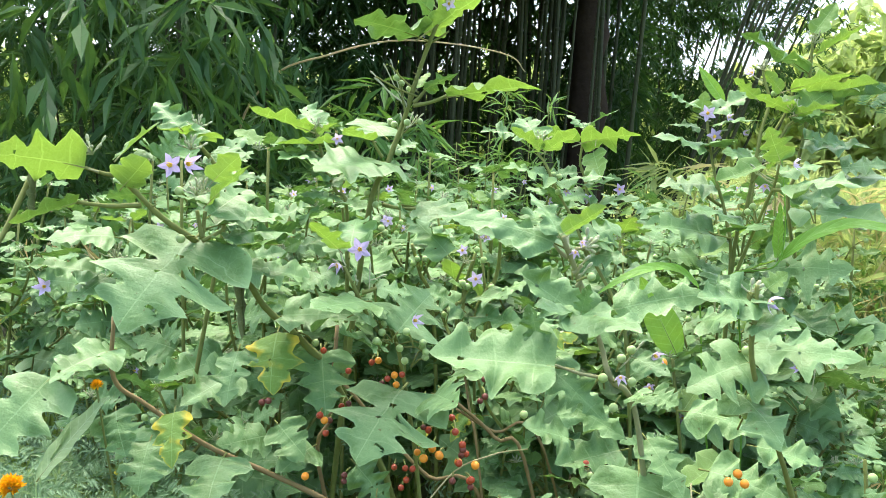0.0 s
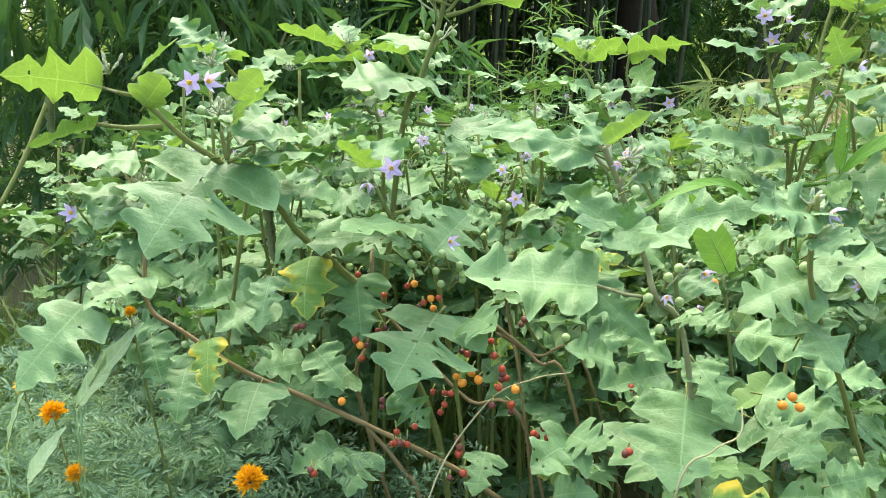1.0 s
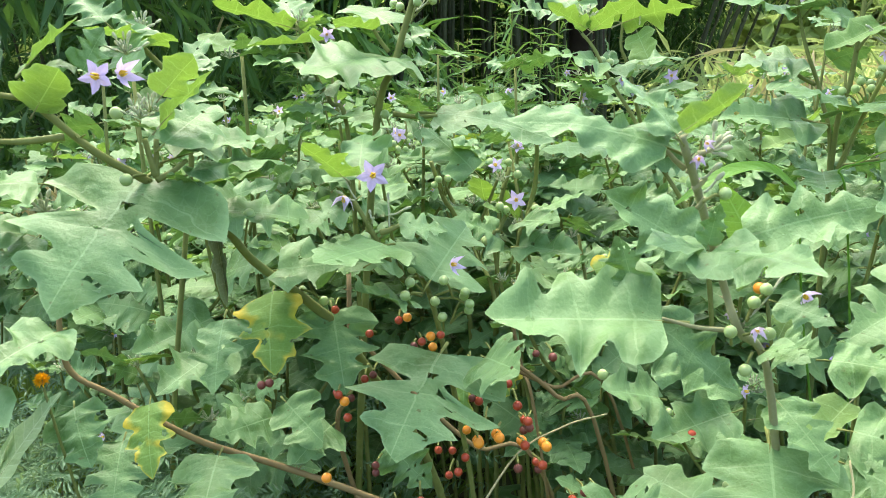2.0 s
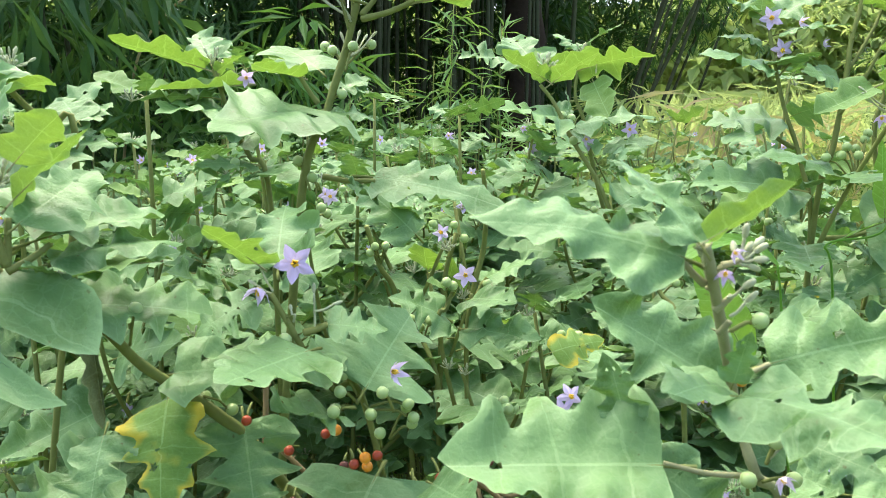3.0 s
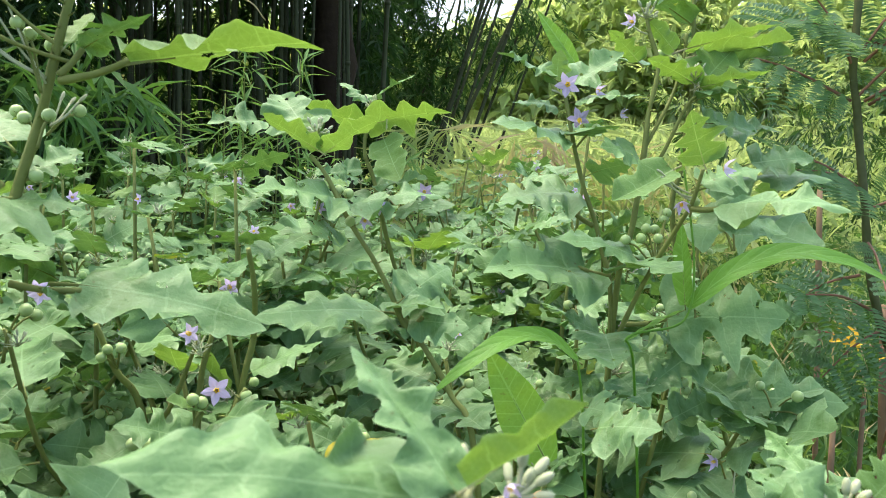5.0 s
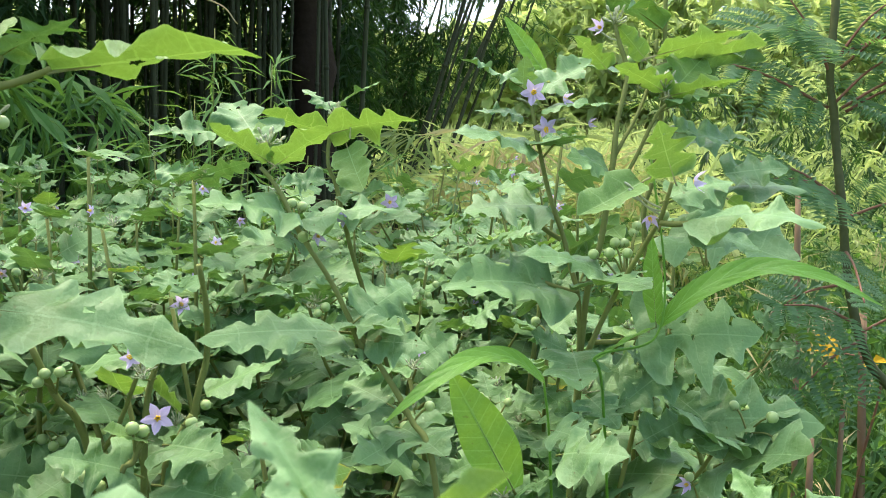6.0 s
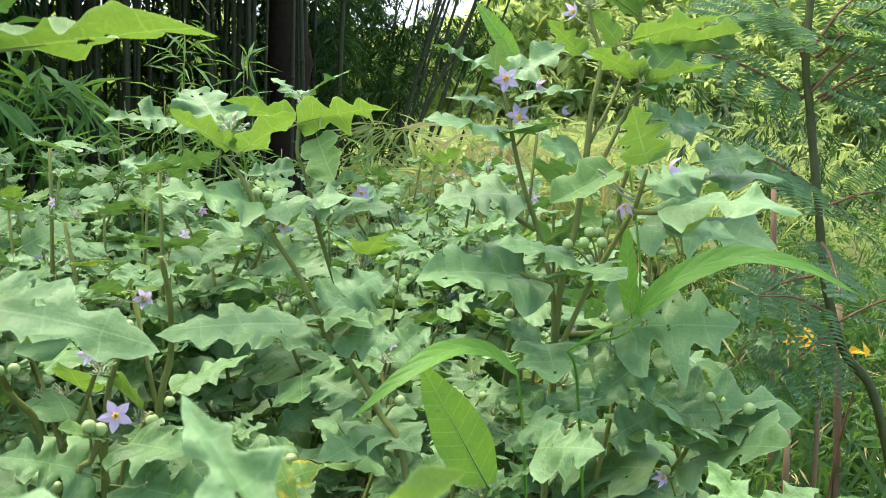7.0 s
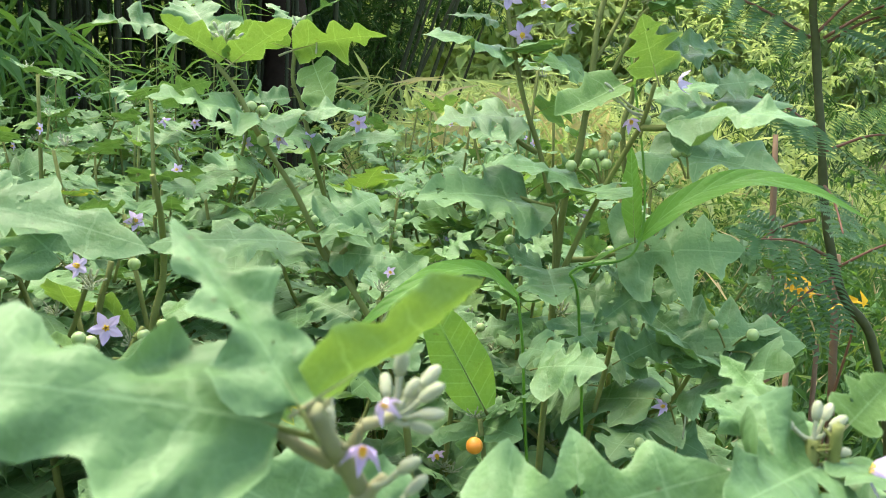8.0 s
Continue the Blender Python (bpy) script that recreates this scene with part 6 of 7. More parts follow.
flower(middle_plant, (-0.123, 1.437, 1.214), (0, -1, .3), .011, 1)
flower(middle_plant, (-0.116, 1.422, 1.213), (0, -1, .3), .011, 0)
leaf(middle_plant, (-0.027, 1.564, 1.148), (-0.105, 1.581, 1.215), (0, -.4, .9), 8, 1.08)
leaf(middle_plant, (0.029, 1.390, 1.108), (-0.004, 1.375, 1.124), (0, -.3, 1), 0, 1.08, "young")
leaf(middle_plant, (0.046, 1.397, 1.100), (0.096, 1.344, 1.109), (0, -.5, .8), 5, 1.08)
leaf(middle_plant, (0.041, 1.383, 1.069), (0.118, 1.335, 1.066), (0, -.6, .8), 6, 0.90)
leaf(middle_plant, (0.018, 1.386, 1.080), (-0.046, 1.356, 1.112), (0, -.5, .8), 9, 0.99)
berry(middle_plant, (0.018, 1.383, 1.121), (0.018, 1.389, 1.097))
berry(middle_plant, (0.025, 1.391, 1.115), (0.021, 1.389, 1.097))
berry(middle_plant, (0.064, 1.408, 1.114), (0.058, 1.406, 1.098))
berry(middle_plant, (-0.022, 1.399, 1.074), (-0.010, 1.403, 1.045))
berry(middle_plant, (-0.001, 1.397, 1.072), (-0.010, 1.403, 1.045))
berry(middle_plant, (-0.012, 1.397, 1.065), (-0.010, 1.403, 1.045))

crowded_plant = thing("turkey_berry_plant", (-0.45, 1.35, 0), "turkey berry plant crowded with pale leaves beside the branch", "shrub", "turkey berry plants")
stem(crowded_plant, [(-0.450, 1.350, 0.000), (-0.430, 1.300, 0.700), (-0.330, 1.255, 1.256), (-0.348, 1.241, 1.298), (-0.369, 1.226, 1.330), (-0.373, 1.229, 1.345)], 0.0040, 0.0026, spines=10)
leaf(crowded_plant, (-0.367, 1.229, 1.346), (-0.406, 1.231, 1.367), (0, -.6, .8), 3, 0.99)
leaf(crowded_plant, (-0.369, 1.217, 1.337), (-0.394, 1.146, 1.345), (0, .3, 1), 1, 0.90, "young")
leaf(crowded_plant, (-0.363, 1.227, 1.332), (-0.322, 1.209, 1.338), (0, .4, 1), 2, 1.08, "young")
leaf(crowded_plant, (-0.385, 1.205, 1.333), (-0.339, 1.140, 1.300), (0, -.8, .5), 6, 1.08)
leaf(crowded_plant, (-0.329, 1.264, 1.303), (-0.365, 1.307, 1.326), (0, -.6, .8), 8, 1.08)
leaf(crowded_plant, (-0.327, 1.264, 1.303), (-0.315, 1.308, 1.320), (0, -.5, .8), 0, 0.99)
leaf(crowded_plant, (-0.337, 1.250, 1.288), (-0.360, 1.179, 1.295), (0, -.5, .9), 9, 0.90)
leaf(crowded_plant, (-0.334, 1.259, 1.280), (-0.290, 1.261, 1.279), (0, -.5, .9), 2, 0.99)
leaf(crowded_plant, (-0.357, 1.266, 1.289), (-0.335, 1.324, 1.344), (0, -.5, .8), 5, 0.99)
leaf(crowded_plant, (-0.377, 1.210, 1.264), (-0.295, 1.220, 1.267), (0, -.5, .9), 7, 0.99)
leaf(crowded_plant, (-0.331, 1.163, 1.243), (-0.242, 1.121, 1.222), (0, -.5, .9), 1, 0.99)
leaf(crowded_plant, (-0.402, 1.049, 1.200), (-0.458, 0.992, 1.195), (0, -.5, .9), 2, 0.99)
leaf(crowded_plant, (-0.421, 1.043, 1.156), (-0.484, 0.986, 1.167), (0, -.4, .9), 6, 0.90)
leaf(crowded_plant, (-0.400, 1.045, 1.157), (-0.359, 1.054, 1.195), (0, -.6, .8), 9, 0.99)
leaf(crowded_plant, (-0.407, 1.044, 1.150), (-0.427, 0.988, 1.121), (0, -.5, .8), 0, 0.90)
buds(crowded_plant, (-0.369, 1.230, 1.352), .03, tip=(0, 0, 1))
buds(crowded_plant, (-0.350, 1.219, 1.289), .03, tip=(0, 0, 1))
flower(crowded_plant, (-0.456, 0.987, 1.142), (.3, -1, .2), .012, 2)
buds(crowded_plant, (-0.397, 1.048, 1.175), .035, tip=(0, 0, 1))
berry(crowded_plant, (-0.414, 1.057, 1.185), (-0.409, 1.055, 1.163))

rear_left_shoot = thing("turkey_berry_plant", (-0.20, 1.55, 0), "turkey berry shoot behind with bright upper leaves", "shrub", "turkey berry plants")
stem(rear_left_shoot, [(-0.200, 1.550, 0.000), (-0.200, 1.500, 0.700), (-0.186, 1.428, 1.193), (-0.212, 1.439, 1.259), (-0.231, 1.445, 1.293), (-0.247, 1.453, 1.340), (-0.254, 1.456, 1.359)], 0.0038, 0.0026, spines=10)
leaf(rear_left_shoot, (-0.264, 1.456, 1.360), (-0.356, 1.406, 1.390), (0, .35, 1), 1, 0.72, "young")
leaf(rear_left_shoot, (-0.265, 1.478, 1.370), (-0.300, 1.545, 1.410), (0, -.7, .6), 5, 0.90)
leaf(rear_left_shoot, (-0.252, 1.456, 1.355), (-0.219, 1.461, 1.375), (0, .4, 1), 3, 0.90, "young")
leaf(rear_left_shoot, (-0.221, 1.455, 1.343), (-0.298, 1.368, 1.335), (0, .15, 1), 0, 0.63, "young")
leaf(rear_left_shoot, (-0.209, 1.479, 1.359), (-0.133, 1.485, 1.372), (0, .3, 1), 2, 0.72, "young")
leaf(rear_left_shoot, (-0.257, 1.450, 1.326), (-0.320, 1.395, 1.323), (0, .1, 1), 3, 0.81)
leaf(rear_left_shoot, (-0.233, 1.448, 1.309), (-0.288, 1.343, 1.309), (0, -.4, 1), 9, 0.99)
leaf(rear_left_shoot, (-0.228, 1.443, 1.283), (-0.279, 1.391, 1.289), (0, -.4, 1), 6, 0.99)
leaf(rear_left_shoot, (-0.219, 1.442, 1.274), (-0.161, 1.447, 1.287), (0, -.4, 1), 2, 0.99)
leaf(rear_left_shoot, (-0.209, 1.438, 1.250), (-0.261, 1.385, 1.253), (0, -.4, 1), 8, 0.99)
leaf(rear_left_shoot, (-0.204, 1.436, 1.241), (-0.143, 1.388, 1.238), (0, -.4, 1), 1, 0.99)
flower(rear_left_shoot, (-0.211, 1.436, 1.348), (.3, -1, -.1), .011, 2)
buds(rear_left_shoot, (-0.254, 1.458, 1.366), .032, tip=(0, 0, 1))
berry(rear_left_shoot, (-0.223, 1.417, 1.253), (-0.214, 1.439, 1.259))

side_plant = thing("turkey_berry_plant", (0.70, 1.60, 0), "turkey berry plant with pale horizontal leaves beside the tall shoot", "shrub", "turkey berry plants")
stem(side_plant, [(0.700, 1.600, 0.000), (0.720, 1.550, 0.700), (0.578, 1.568, 1.212), (0.582, 1.580, 1.331), (0.596, 1.592, 1.431), (0.596, 1.600, 1.510), (0.598, 1.606, 1.570)], 0.0038, 0.0026, spines=10)
leaf(side_plant, (0.592, 1.599, 1.500), (0.481, 1.644, 1.573), (0, .1, 1), 3, 0.81)
leaf(side_plant, (0.600, 1.602, 1.530), (0.701, 1.620, 1.594), (0, .3, 1), 1, 0.72, "young")
leaf(side_plant, (0.598, 1.606, 1.570), (0.635, 1.616, 1.626), (0, -.6, .8), 0, 0.90, "young")
leaf(side_plant, (0.595, 1.594, 1.451), (0.701, 1.559, 1.480), (0, .2, 1), 0, 0.81)
leaf(side_plant, (0.590, 1.592, 1.440), (0.466, 1.579, 1.455), (0, -.1, 1), 8, 0.81)
leaf(side_plant, (0.589, 1.585, 1.371), (0.693, 1.547, 1.374), (0, -.4, 1), 5, 0.90)
leaf(side_plant, (0.603, 1.550, 1.303), (0.727, 1.495, 1.318), (0, -.4, 1), 2, 0.90)
leaf(side_plant, (0.586, 1.544, 1.263), (0.680, 1.432, 1.246), (0, -.5, .9), 9, 0.90)
buds(side_plant, (0.599, 1.605, 1.555), .035, tip=(0, 0, 1))


# ---- nightshade bush: the plants that fill it ----
def crown_height(x, y):
    """How high the plain plants of the bush reach."""
    front = min(1.0, max(0.0, (y - 1.2) / 0.5))
    gap = 0.10 * min(1.0, max(0.0, (x - 0.12) / 0.15)) * min(1.0, max(0.0, (y - 1.5) / 0.3)) * (1.0 if x < 0.62 else 0.0)
    return 0.88 + 0.36 * front + 0.06 * noise.noise(Vector((x * 2.1, y * 2.1, 0.5))) - 0.10 * max(0.0, -x - 0.5) - gap


# plain plants drop leaves on the camera's sight lines to the tall stems
SIGHT_LANES = [((0.286, 1.400, 1.042), (0.127, 1.469, 1.339), 0.045), ((0.461, 1.489, 1.136), (0.424, 1.528, 1.347), 0.035), ((0.463, 1.490, 1.143), (0.490, 1.374, 1.301), 0.035),
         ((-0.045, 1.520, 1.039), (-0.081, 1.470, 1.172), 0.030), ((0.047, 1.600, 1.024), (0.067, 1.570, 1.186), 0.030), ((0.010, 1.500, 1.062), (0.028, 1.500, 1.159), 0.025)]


def in_sight_lane(p):
    for low, high, reach in SIGHT_LANES:
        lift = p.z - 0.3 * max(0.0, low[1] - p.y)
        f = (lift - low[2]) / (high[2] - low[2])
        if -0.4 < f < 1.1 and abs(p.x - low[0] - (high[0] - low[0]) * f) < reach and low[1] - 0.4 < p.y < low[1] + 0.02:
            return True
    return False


def nightshade(x, y, top, seed, deep):
    """One plant of the bush; where it stands deep inside, its leaves are joined."""
    rng = random.Random(seed)
    lead = Vector((x, y, top))
    foot = Vector((x + rng.uniform(-0.12, 0.12), y + rng.uniform(-0.1, 0.12), -0.01))
    plant = thing("turkey_berry_plant", (foot.x, foot.y, 0), "turkey berry plant with lobed grey-green leaves, berries and lilac flowers", "shrub", "turkey berry plants")
    bend = foot.lerp(lead, 0.5) + Vector((rng.uniform(-0.06, 0.06), rng.uniform(-0.06, 0.06), 0))
    main = spline([foot, bend, lead], 10)
    stem(plant, [foot, bend, lead], 0.0052, 0.0026)
    shoots = [(main, 16)]
    pieces = []

    def add(base, tip, up, shape, width, age=""):
        # skip leaves that would hide those stems from the camera
        if in_sight_lane(Vector(base).lerp(Vector(tip), 0.5)) or in_sight_lane(Vector(tip)):
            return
        if not deep:
            leaf(plant, base, tip, up, shape, width, age)
            return
        me = LOW_YOUNG[shape % 2] if age == "young" else LOW[shape % 6]
        pieces.append((me, leaf_pose(me, base, tip, up, width)))

    for k in range(5):
        q = main[int(len(main) * rng.uniform(0.45, 0.8))]
        a = rng.uniform(0, 6.28)
        reach = rng.uniform(0.10, 0.24)
        end = Vector((q.x + math.cos(a) * reach, q.y + math.sin(a) * reach, min(top - rng.uniform(0.0, 0.14), q.z + rng.uniform(0.15, 0.32))))
        mid = q.lerp(end, 0.5) + Vector((math.cos(a), math.sin(a), -0.3)) * 0.03
        stem(plant, [q, mid, end], 0.0034, 0.0022)
        shoots.append((spline([q, mid, end], 8), 9))
    turn = rng.uniform(0, 6.28)
    for line, count in shoots:
        for k in range(count):
            low = 0.30 if count > 9 else 0.12
            q = line[int((low + (0.97 - low) * k / (count - 1)) * (len(line) - 1))]
            if q.z < 0.35 or (q.z < top - 0.33 and rng.random() < 0.6):
                continue
            turn += 2.4 + rng.uniform(-0.5, 0.5)
            size = rng.uniform(0.055, 0.125) * (1.0 if k < count - 2 else 0.75)
            d = Vector((math.cos(turn), math.sin(turn), rng.uniform(-0.4, 0.5))).normalized()
            base = q + d * size * 0.2
            steep = 0.1 + 0.6 * min(1.0, max(0.0, (1.15 - q.z) / 0.5))
            up = Vector((rng.gauss(0, 0.45), rng.gauss(0, 0.4) - steep, 1))
            young = k >= count - 2 and rng.random() < 0.25
            old = not young and rng.random() < 0.02
            add(base, base + d * size, up, rng.randrange(40), rng.uniform(0.85, 1.25), "young" if young else "old" if old else "")
        end = line[-1]
        for j in range(3):
            turn += 2.1 + rng.uniform(-0.5, 0.5)
            d = Vector((math.cos(turn), math.sin(turn), rng.uniform(0.0, 0.8))).normalized()
            add(end + d * 0.01, end + d * rng.uniform(0.035, 0.085), (rng.gauss(0, 0.4) - 0.4 * d.x, rng.gauss(0, 0.4) - 0.4 * d.y, 0.8), rng.randrange(40), 1.1, rng.choice(("young", "", "", "", "")))
        if deep:
            if rng.random() < 0.95:
                pieces.append((BUDS[rng.randrange(3)], facing(end + Vector((0, -0.006, 0.005)), (1, 0, 0), (0, 0, 1), 0.020)))
            if rng.random() < 0.2:
                at = end + Vector((rng.uniform(-0.03, 0.03), rng.uniform(-0.05, -0.01), rng.uniform(-0.01, 0.03)))
                to = (rng.uniform(-1.2, 1.2), -1, rng.uniform(-0.6, 0.6))
                m = facing(at, Vector((0.2, 0.1, 1)).cross(Vector(to)), to, rng.uniform(0.009, 0.013))
                pieces.extend([(FLOWERS[rng.randrange(3)], m), (ANTHERS, m)])
            if rng.random() < 0.5:
                q = line[int(len(line) * rng.uniform(0.6, 0.95))]
                for _ in range(rng.randrange(3, 7)):
                    e = q + Vector((rng.gauss(0, 0.016), rng.gauss(-0.02, 0.014), rng.gauss(0.015, 0.014)))
                    pieces.append((BERRIES["green"], facing(e, (1, 0, 0), (0, 0.4, 1), 0.006)))
            continue
        for _ in range(rng.randrange(1, 3)):
            buds(plant, end + Vector((rng.uniform(-0.02, 0.02), rng.uniform(-0.025, 0.0), rng.uniform(-0.01, 0.012))), rng.uniform(0.016, 0.026), rng.randrange(3), rng.uniform(0, 360))
        if rng.random() < 0.18:
            side = Vector((rng.uniform(-0.035, 0.035), rng.uniform(-0.05, -0.01), rng.uniform(-0.01, 0.03)))
            flower(plant, end + side, (rng.uniform(-1.2, 1.2), -1, rng.uniform(-0.6, 0.6)), rng.uniform(0.008, 0.012), rng.randrange(3))
        if rng.random() < 0.5:
            q = line[int(len(line) * rng.uniform(0.6, 0.95))]
            berries(plant, q + Vector((rng.uniform(-0.02, 0.02), -0.015, 0)), rng.randrange(3, 6), rng.randrange(999))
    if pieces:
        joined("foliage", plant, pieces)
    return plant


rng = random.Random(12)
spots = []
for gy in range(12):
    for gx in range(15):
        x = -1.6 + gx * 0.205 + (gy % 2) * 0.10 + rng.uniform(-0.06, 0.06)
        y = 1.27 + gy * 0.20 + rng.uniform(-0.06, 0.06)
        if x > (0.60 if y < 1.95 else 0.82) + 0.06 * (y - 1.2) or x < -0.75 - 0.4 * (y - 1.0) or (y < 1.38 and -0.4 < x < 0.3) or (y < 1.62 and x < -0.32):
            continue
        spots.append((x, y, crown_height(x, y) + rng.uniform(-0.10, 0.05)))
# taller plants that stand out of the rest
spots += [(-0.27, 1.66, 1.37), (-0.36, 1.52, 1.33), (-0.48, 1.42, 1.30), (-0.62, 1.6, 1.30), (-0.12, 1.95, 1.33), (0.62, 2.0, 1.36), (0.03, 1.9, 1.30)]
for k, (x, y, top) in enumerate(spots):
    nightshade(x, y, top, 100 + k, y > 2.02)


# ---- climbing vine with long blades ----
PALE = leaf_material("pale weed leaf", (0.30, 0.45, 0.20), (0.36, 0.50, 0.25), (0.45, 0.62, 0.18), 0.3, sheen=0.0)
vine = thing("climbing_vine", (0.50, 1.46, 0.6), "slender climbing vine with long glossy yellow-green blades", "vine")
BLADES = [lance_blade("blade", 0.095, 0.10, 0.25, (BLADE, STEM), 18, seed=1), lance_blade("blade", 0.15, 0.02, 0.12, (BLADE, STEM), 18, seed=2), lance_blade("blade", 0.12, 0.16, 0.3, (BLADE, STEM), 18, seed=3), lance_blade("blade", 0.15, 0.05, 0.2, (PALE, STEM), 18, seed=4)]


def blade(parent, base, tip, up, shape=0, width=1.0, name="blade", label=""):
    a, b = Vector(base), Vector(tip)
    return put(name, BLADES[shape], parent, facing(a, b - a, up, (b - a).length, width), label)


stem(vine, [(0.50, 1.46, 0.6), (0.49, 1.45, 0.9), (0.46, 1.42, 1.12), (0.448, 1.413, 1.158), (0.498, 1.415, 1.167), (0.519, 1.423, 1.179), (0.528, 1.431, 1.211), (0.529, 1.444, 1.264), (0.522, 1.47, 1.36)], 0.0016, 0.0011, BLADE, "tendril", knots=0)
def arched_blade(parent, line, wide, tilt, label=""):
    """A long blade bent along a line, folded at its midrib."""
    pts = spline(line, 9)
    bm = bmesh.new()
    uv = bm.loops.layers.uv.new("UVMap")
    rows, flat, n = [], {}, len(pts)
    up = Vector(tilt)
    for i, p in enumerate(pts):
        s = i / (n - 1)
        d = (pts[min(i + 1, n - 1)] - pts[max(i - 1, 0)]).normalized()
        x = d.cross(up).normalized()
        z = x.cross(d)
        w = wide * max(0.02, math.sin(math.pi * min(1, s * 0.96 + 0.03) ** 0.75)) ** 0.85
        row = []
        for j in (-2, -1, 0, 1, 2):
            v = bm.verts.new(p + x * w * j / 2 + z * (0.22 * w * abs(j) / 2 + 0.05 * w * math.sin(s * 23 + j)))
            flat[v] = (0.5 + 0.2 * j / 2, s)
            row.append(v)
        rows.append(row)
    for a, b in zip(rows, rows[1:]):
        for k in range(4):
            f = bm.faces.new((a[k], a[k + 1], b[k + 1], b[k]))
            for loop in f.loops:
                loop[uv].uv = flat[loop.vert]
    return part("blade", bm, BLADE, parent, label)


arched_blade(vine, [(0.524, 1.433, 1.183), (0.562, 1.42, 1.222), (0.615, 1.403, 1.246), (0.670, 1.38, 1.240), (0.722, 1.357, 1.214)], 0.0135, (0, -0.6, 0.8))
blade(vine, (0.521, 1.434, 1.186), (0.527, 1.47, 1.275), (-0.9, -0.4, 0.1), 1, 0.9)
blade(vine, (0.515, 1.43, 1.18), (0.445, 1.42, 1.158), (0, 0.3, 1), 0, 1.6)
arched_blade(vine, [(0.397, 1.419, 1.134), (0.365, 1.421, 1.158), (0.323, 1.415, 1.160), (0.275, 1.39, 1.143), (0.232, 1.372, 1.117)], 0.0125, (0, -0.4, 0.9))
blade(vine, (0.372, 1.428, 1.019), (0.309, 1.445, 1.140), (0.1, -1, 0.25), 1, 1.35)
blade(vine, (0.457, 1.627, 1.449), (0.412, 1.646, 1.515), (-0.3, -0.9, 0.2), 0, 1.4)
stem(vine, [(0.46, 1.44, 0.7), (0.42, 1.43, 0.95), (0.405, 1.42, 1.08), (0.397, 1.419, 1.134)], 0.0018, 0.0012, BLADE, "tendril", knots=0)


# ---- feathery sapling ----
sapling = thing("sapling", (1.30, 1.84, 0), "thin sapling with reddish branches and feathery pinnate leaves", "tree")
stem(sapling, [(1.30, 1.84, -0.02), (1.28, 1.85, 0.6), (1.222, 1.867, 0.896), (1.168, 1.894, 0.988), (1.142, 1.912, 1.077), (1.131, 1.926, 1.155), (1.125, 1.942, 1.254), (1.117, 1.958, 1.352), (1.113, 1.969, 1.421), (1.107, 1.98, 1.49), (1.11, 1.985, 1.62), (1.12, 2.0, 1.8)], 0.0085, 0.0072, TRUNK_GREEN, "trunk", sides=10)


def frond(parent, a, b, pairs, reach, leaflets, size, seed, oval=False):
    """A branch with feathers on both sides, each feather a row of leaflets."""
    rng = np.random.default_rng(seed)
    a, b = Vector(a), Vector(b)
    line = spline([a, a.lerp(b, 0.5) + Vector((0, 0, 0.012)), b], 8)
    bm = bmesh.new()
    tube(bm, line, 0.0032, 0.0014, 6, 0.1)
    twig = part("branch", bm, TWIG_RED, parent)
    d = (b - a).normalized()
    face = Vector((float(rng.normal(0, 0.25)), float(rng.uniform(-0.7, -0.25)), 0.8)).normalized()
    side = d.cross(face).normalized()
    base, along, normal, length = [], [], [], []
    for k in range(pairs):
        t = 0.18 + 0.82 * k / max(1, pairs - 1)
        p = line[min(len(line) - 1, int(t * (len(line) - 1)))]
        for s in (-1, 1):
            w = (side * s * 0.85 + d * 0.45 + Vector((0, 0, float(rng.uniform(-0.25, 0.25))))).normalized()
            r = reach * (0.55 + 0.45 * math.sin(math.pi * min(1, t + 0.1))) * float(rng.uniform(0.8, 1.15))
            cross = w.cross(face).normalized()
            for q in range(leaflets):
                f = (q + 0.6) / leaflets
                o = p + w * r * f - Vector((0, 0, 0.14 * r * f * f))
                for h in (-1, 1):
                    base.append(o)
                    along.append(cross * h + w * 0.35 + Vector((0, 0, float(rng.uniform(-0.06, 0.04)))))
                    normal.append((face.x + float(rng.normal(0, 0.06)), face.y + float(rng.normal(0, 0.06)), face.z))
                    length.append(size * (1 - 0.5 * abs(f - 0.45)))
    length = np.array(length)
    me = blades_mesh("leaflet", np.array(base), np.array(along), np.array(normal), length, length * (0.62 if oval else 0.30), PINNA, 0.06)
    ob = new("leaflet", me)
    ob.parent = twig
    ob.matrix_basis = twig.matrix_basis.inverted() @ Matrix.Translation(-Vector(parent.location))
    return tagged(ob, kind="stuff")


FRONDS = [((1.103, 1.973, 1.431), (0.863, 1.988, 1.511), 6), ((1.111, 1.971, 1.436), (1.194, 1.914, 1.526), 3), ((1.107, 1.98, 1.49), (1.01, 1.968, 1.609), 4),
          ((1.122, 1.981, 1.52), (1.18, 1.938, 1.611), 4), ((1.098, 1.99, 1.544), (0.95, 1.971, 1.562), 5), ((1.137, 1.979, 1.53), (1.25, 1.918, 1.555), 4),
          ((1.133, 1.965, 1.424), (1.24, 1.906, 1.474), 4), ((1.115, 1.947, 1.273), (0.975, 1.925, 1.308), 5), ((1.132, 1.938, 1.239), (1.25, 1.878, 1.272), 4)]
for k, (a, b, n) in enumerate(FRONDS):
    frond(sapling, a, b, n, 0.13, 11, 0.034, 300 + k)
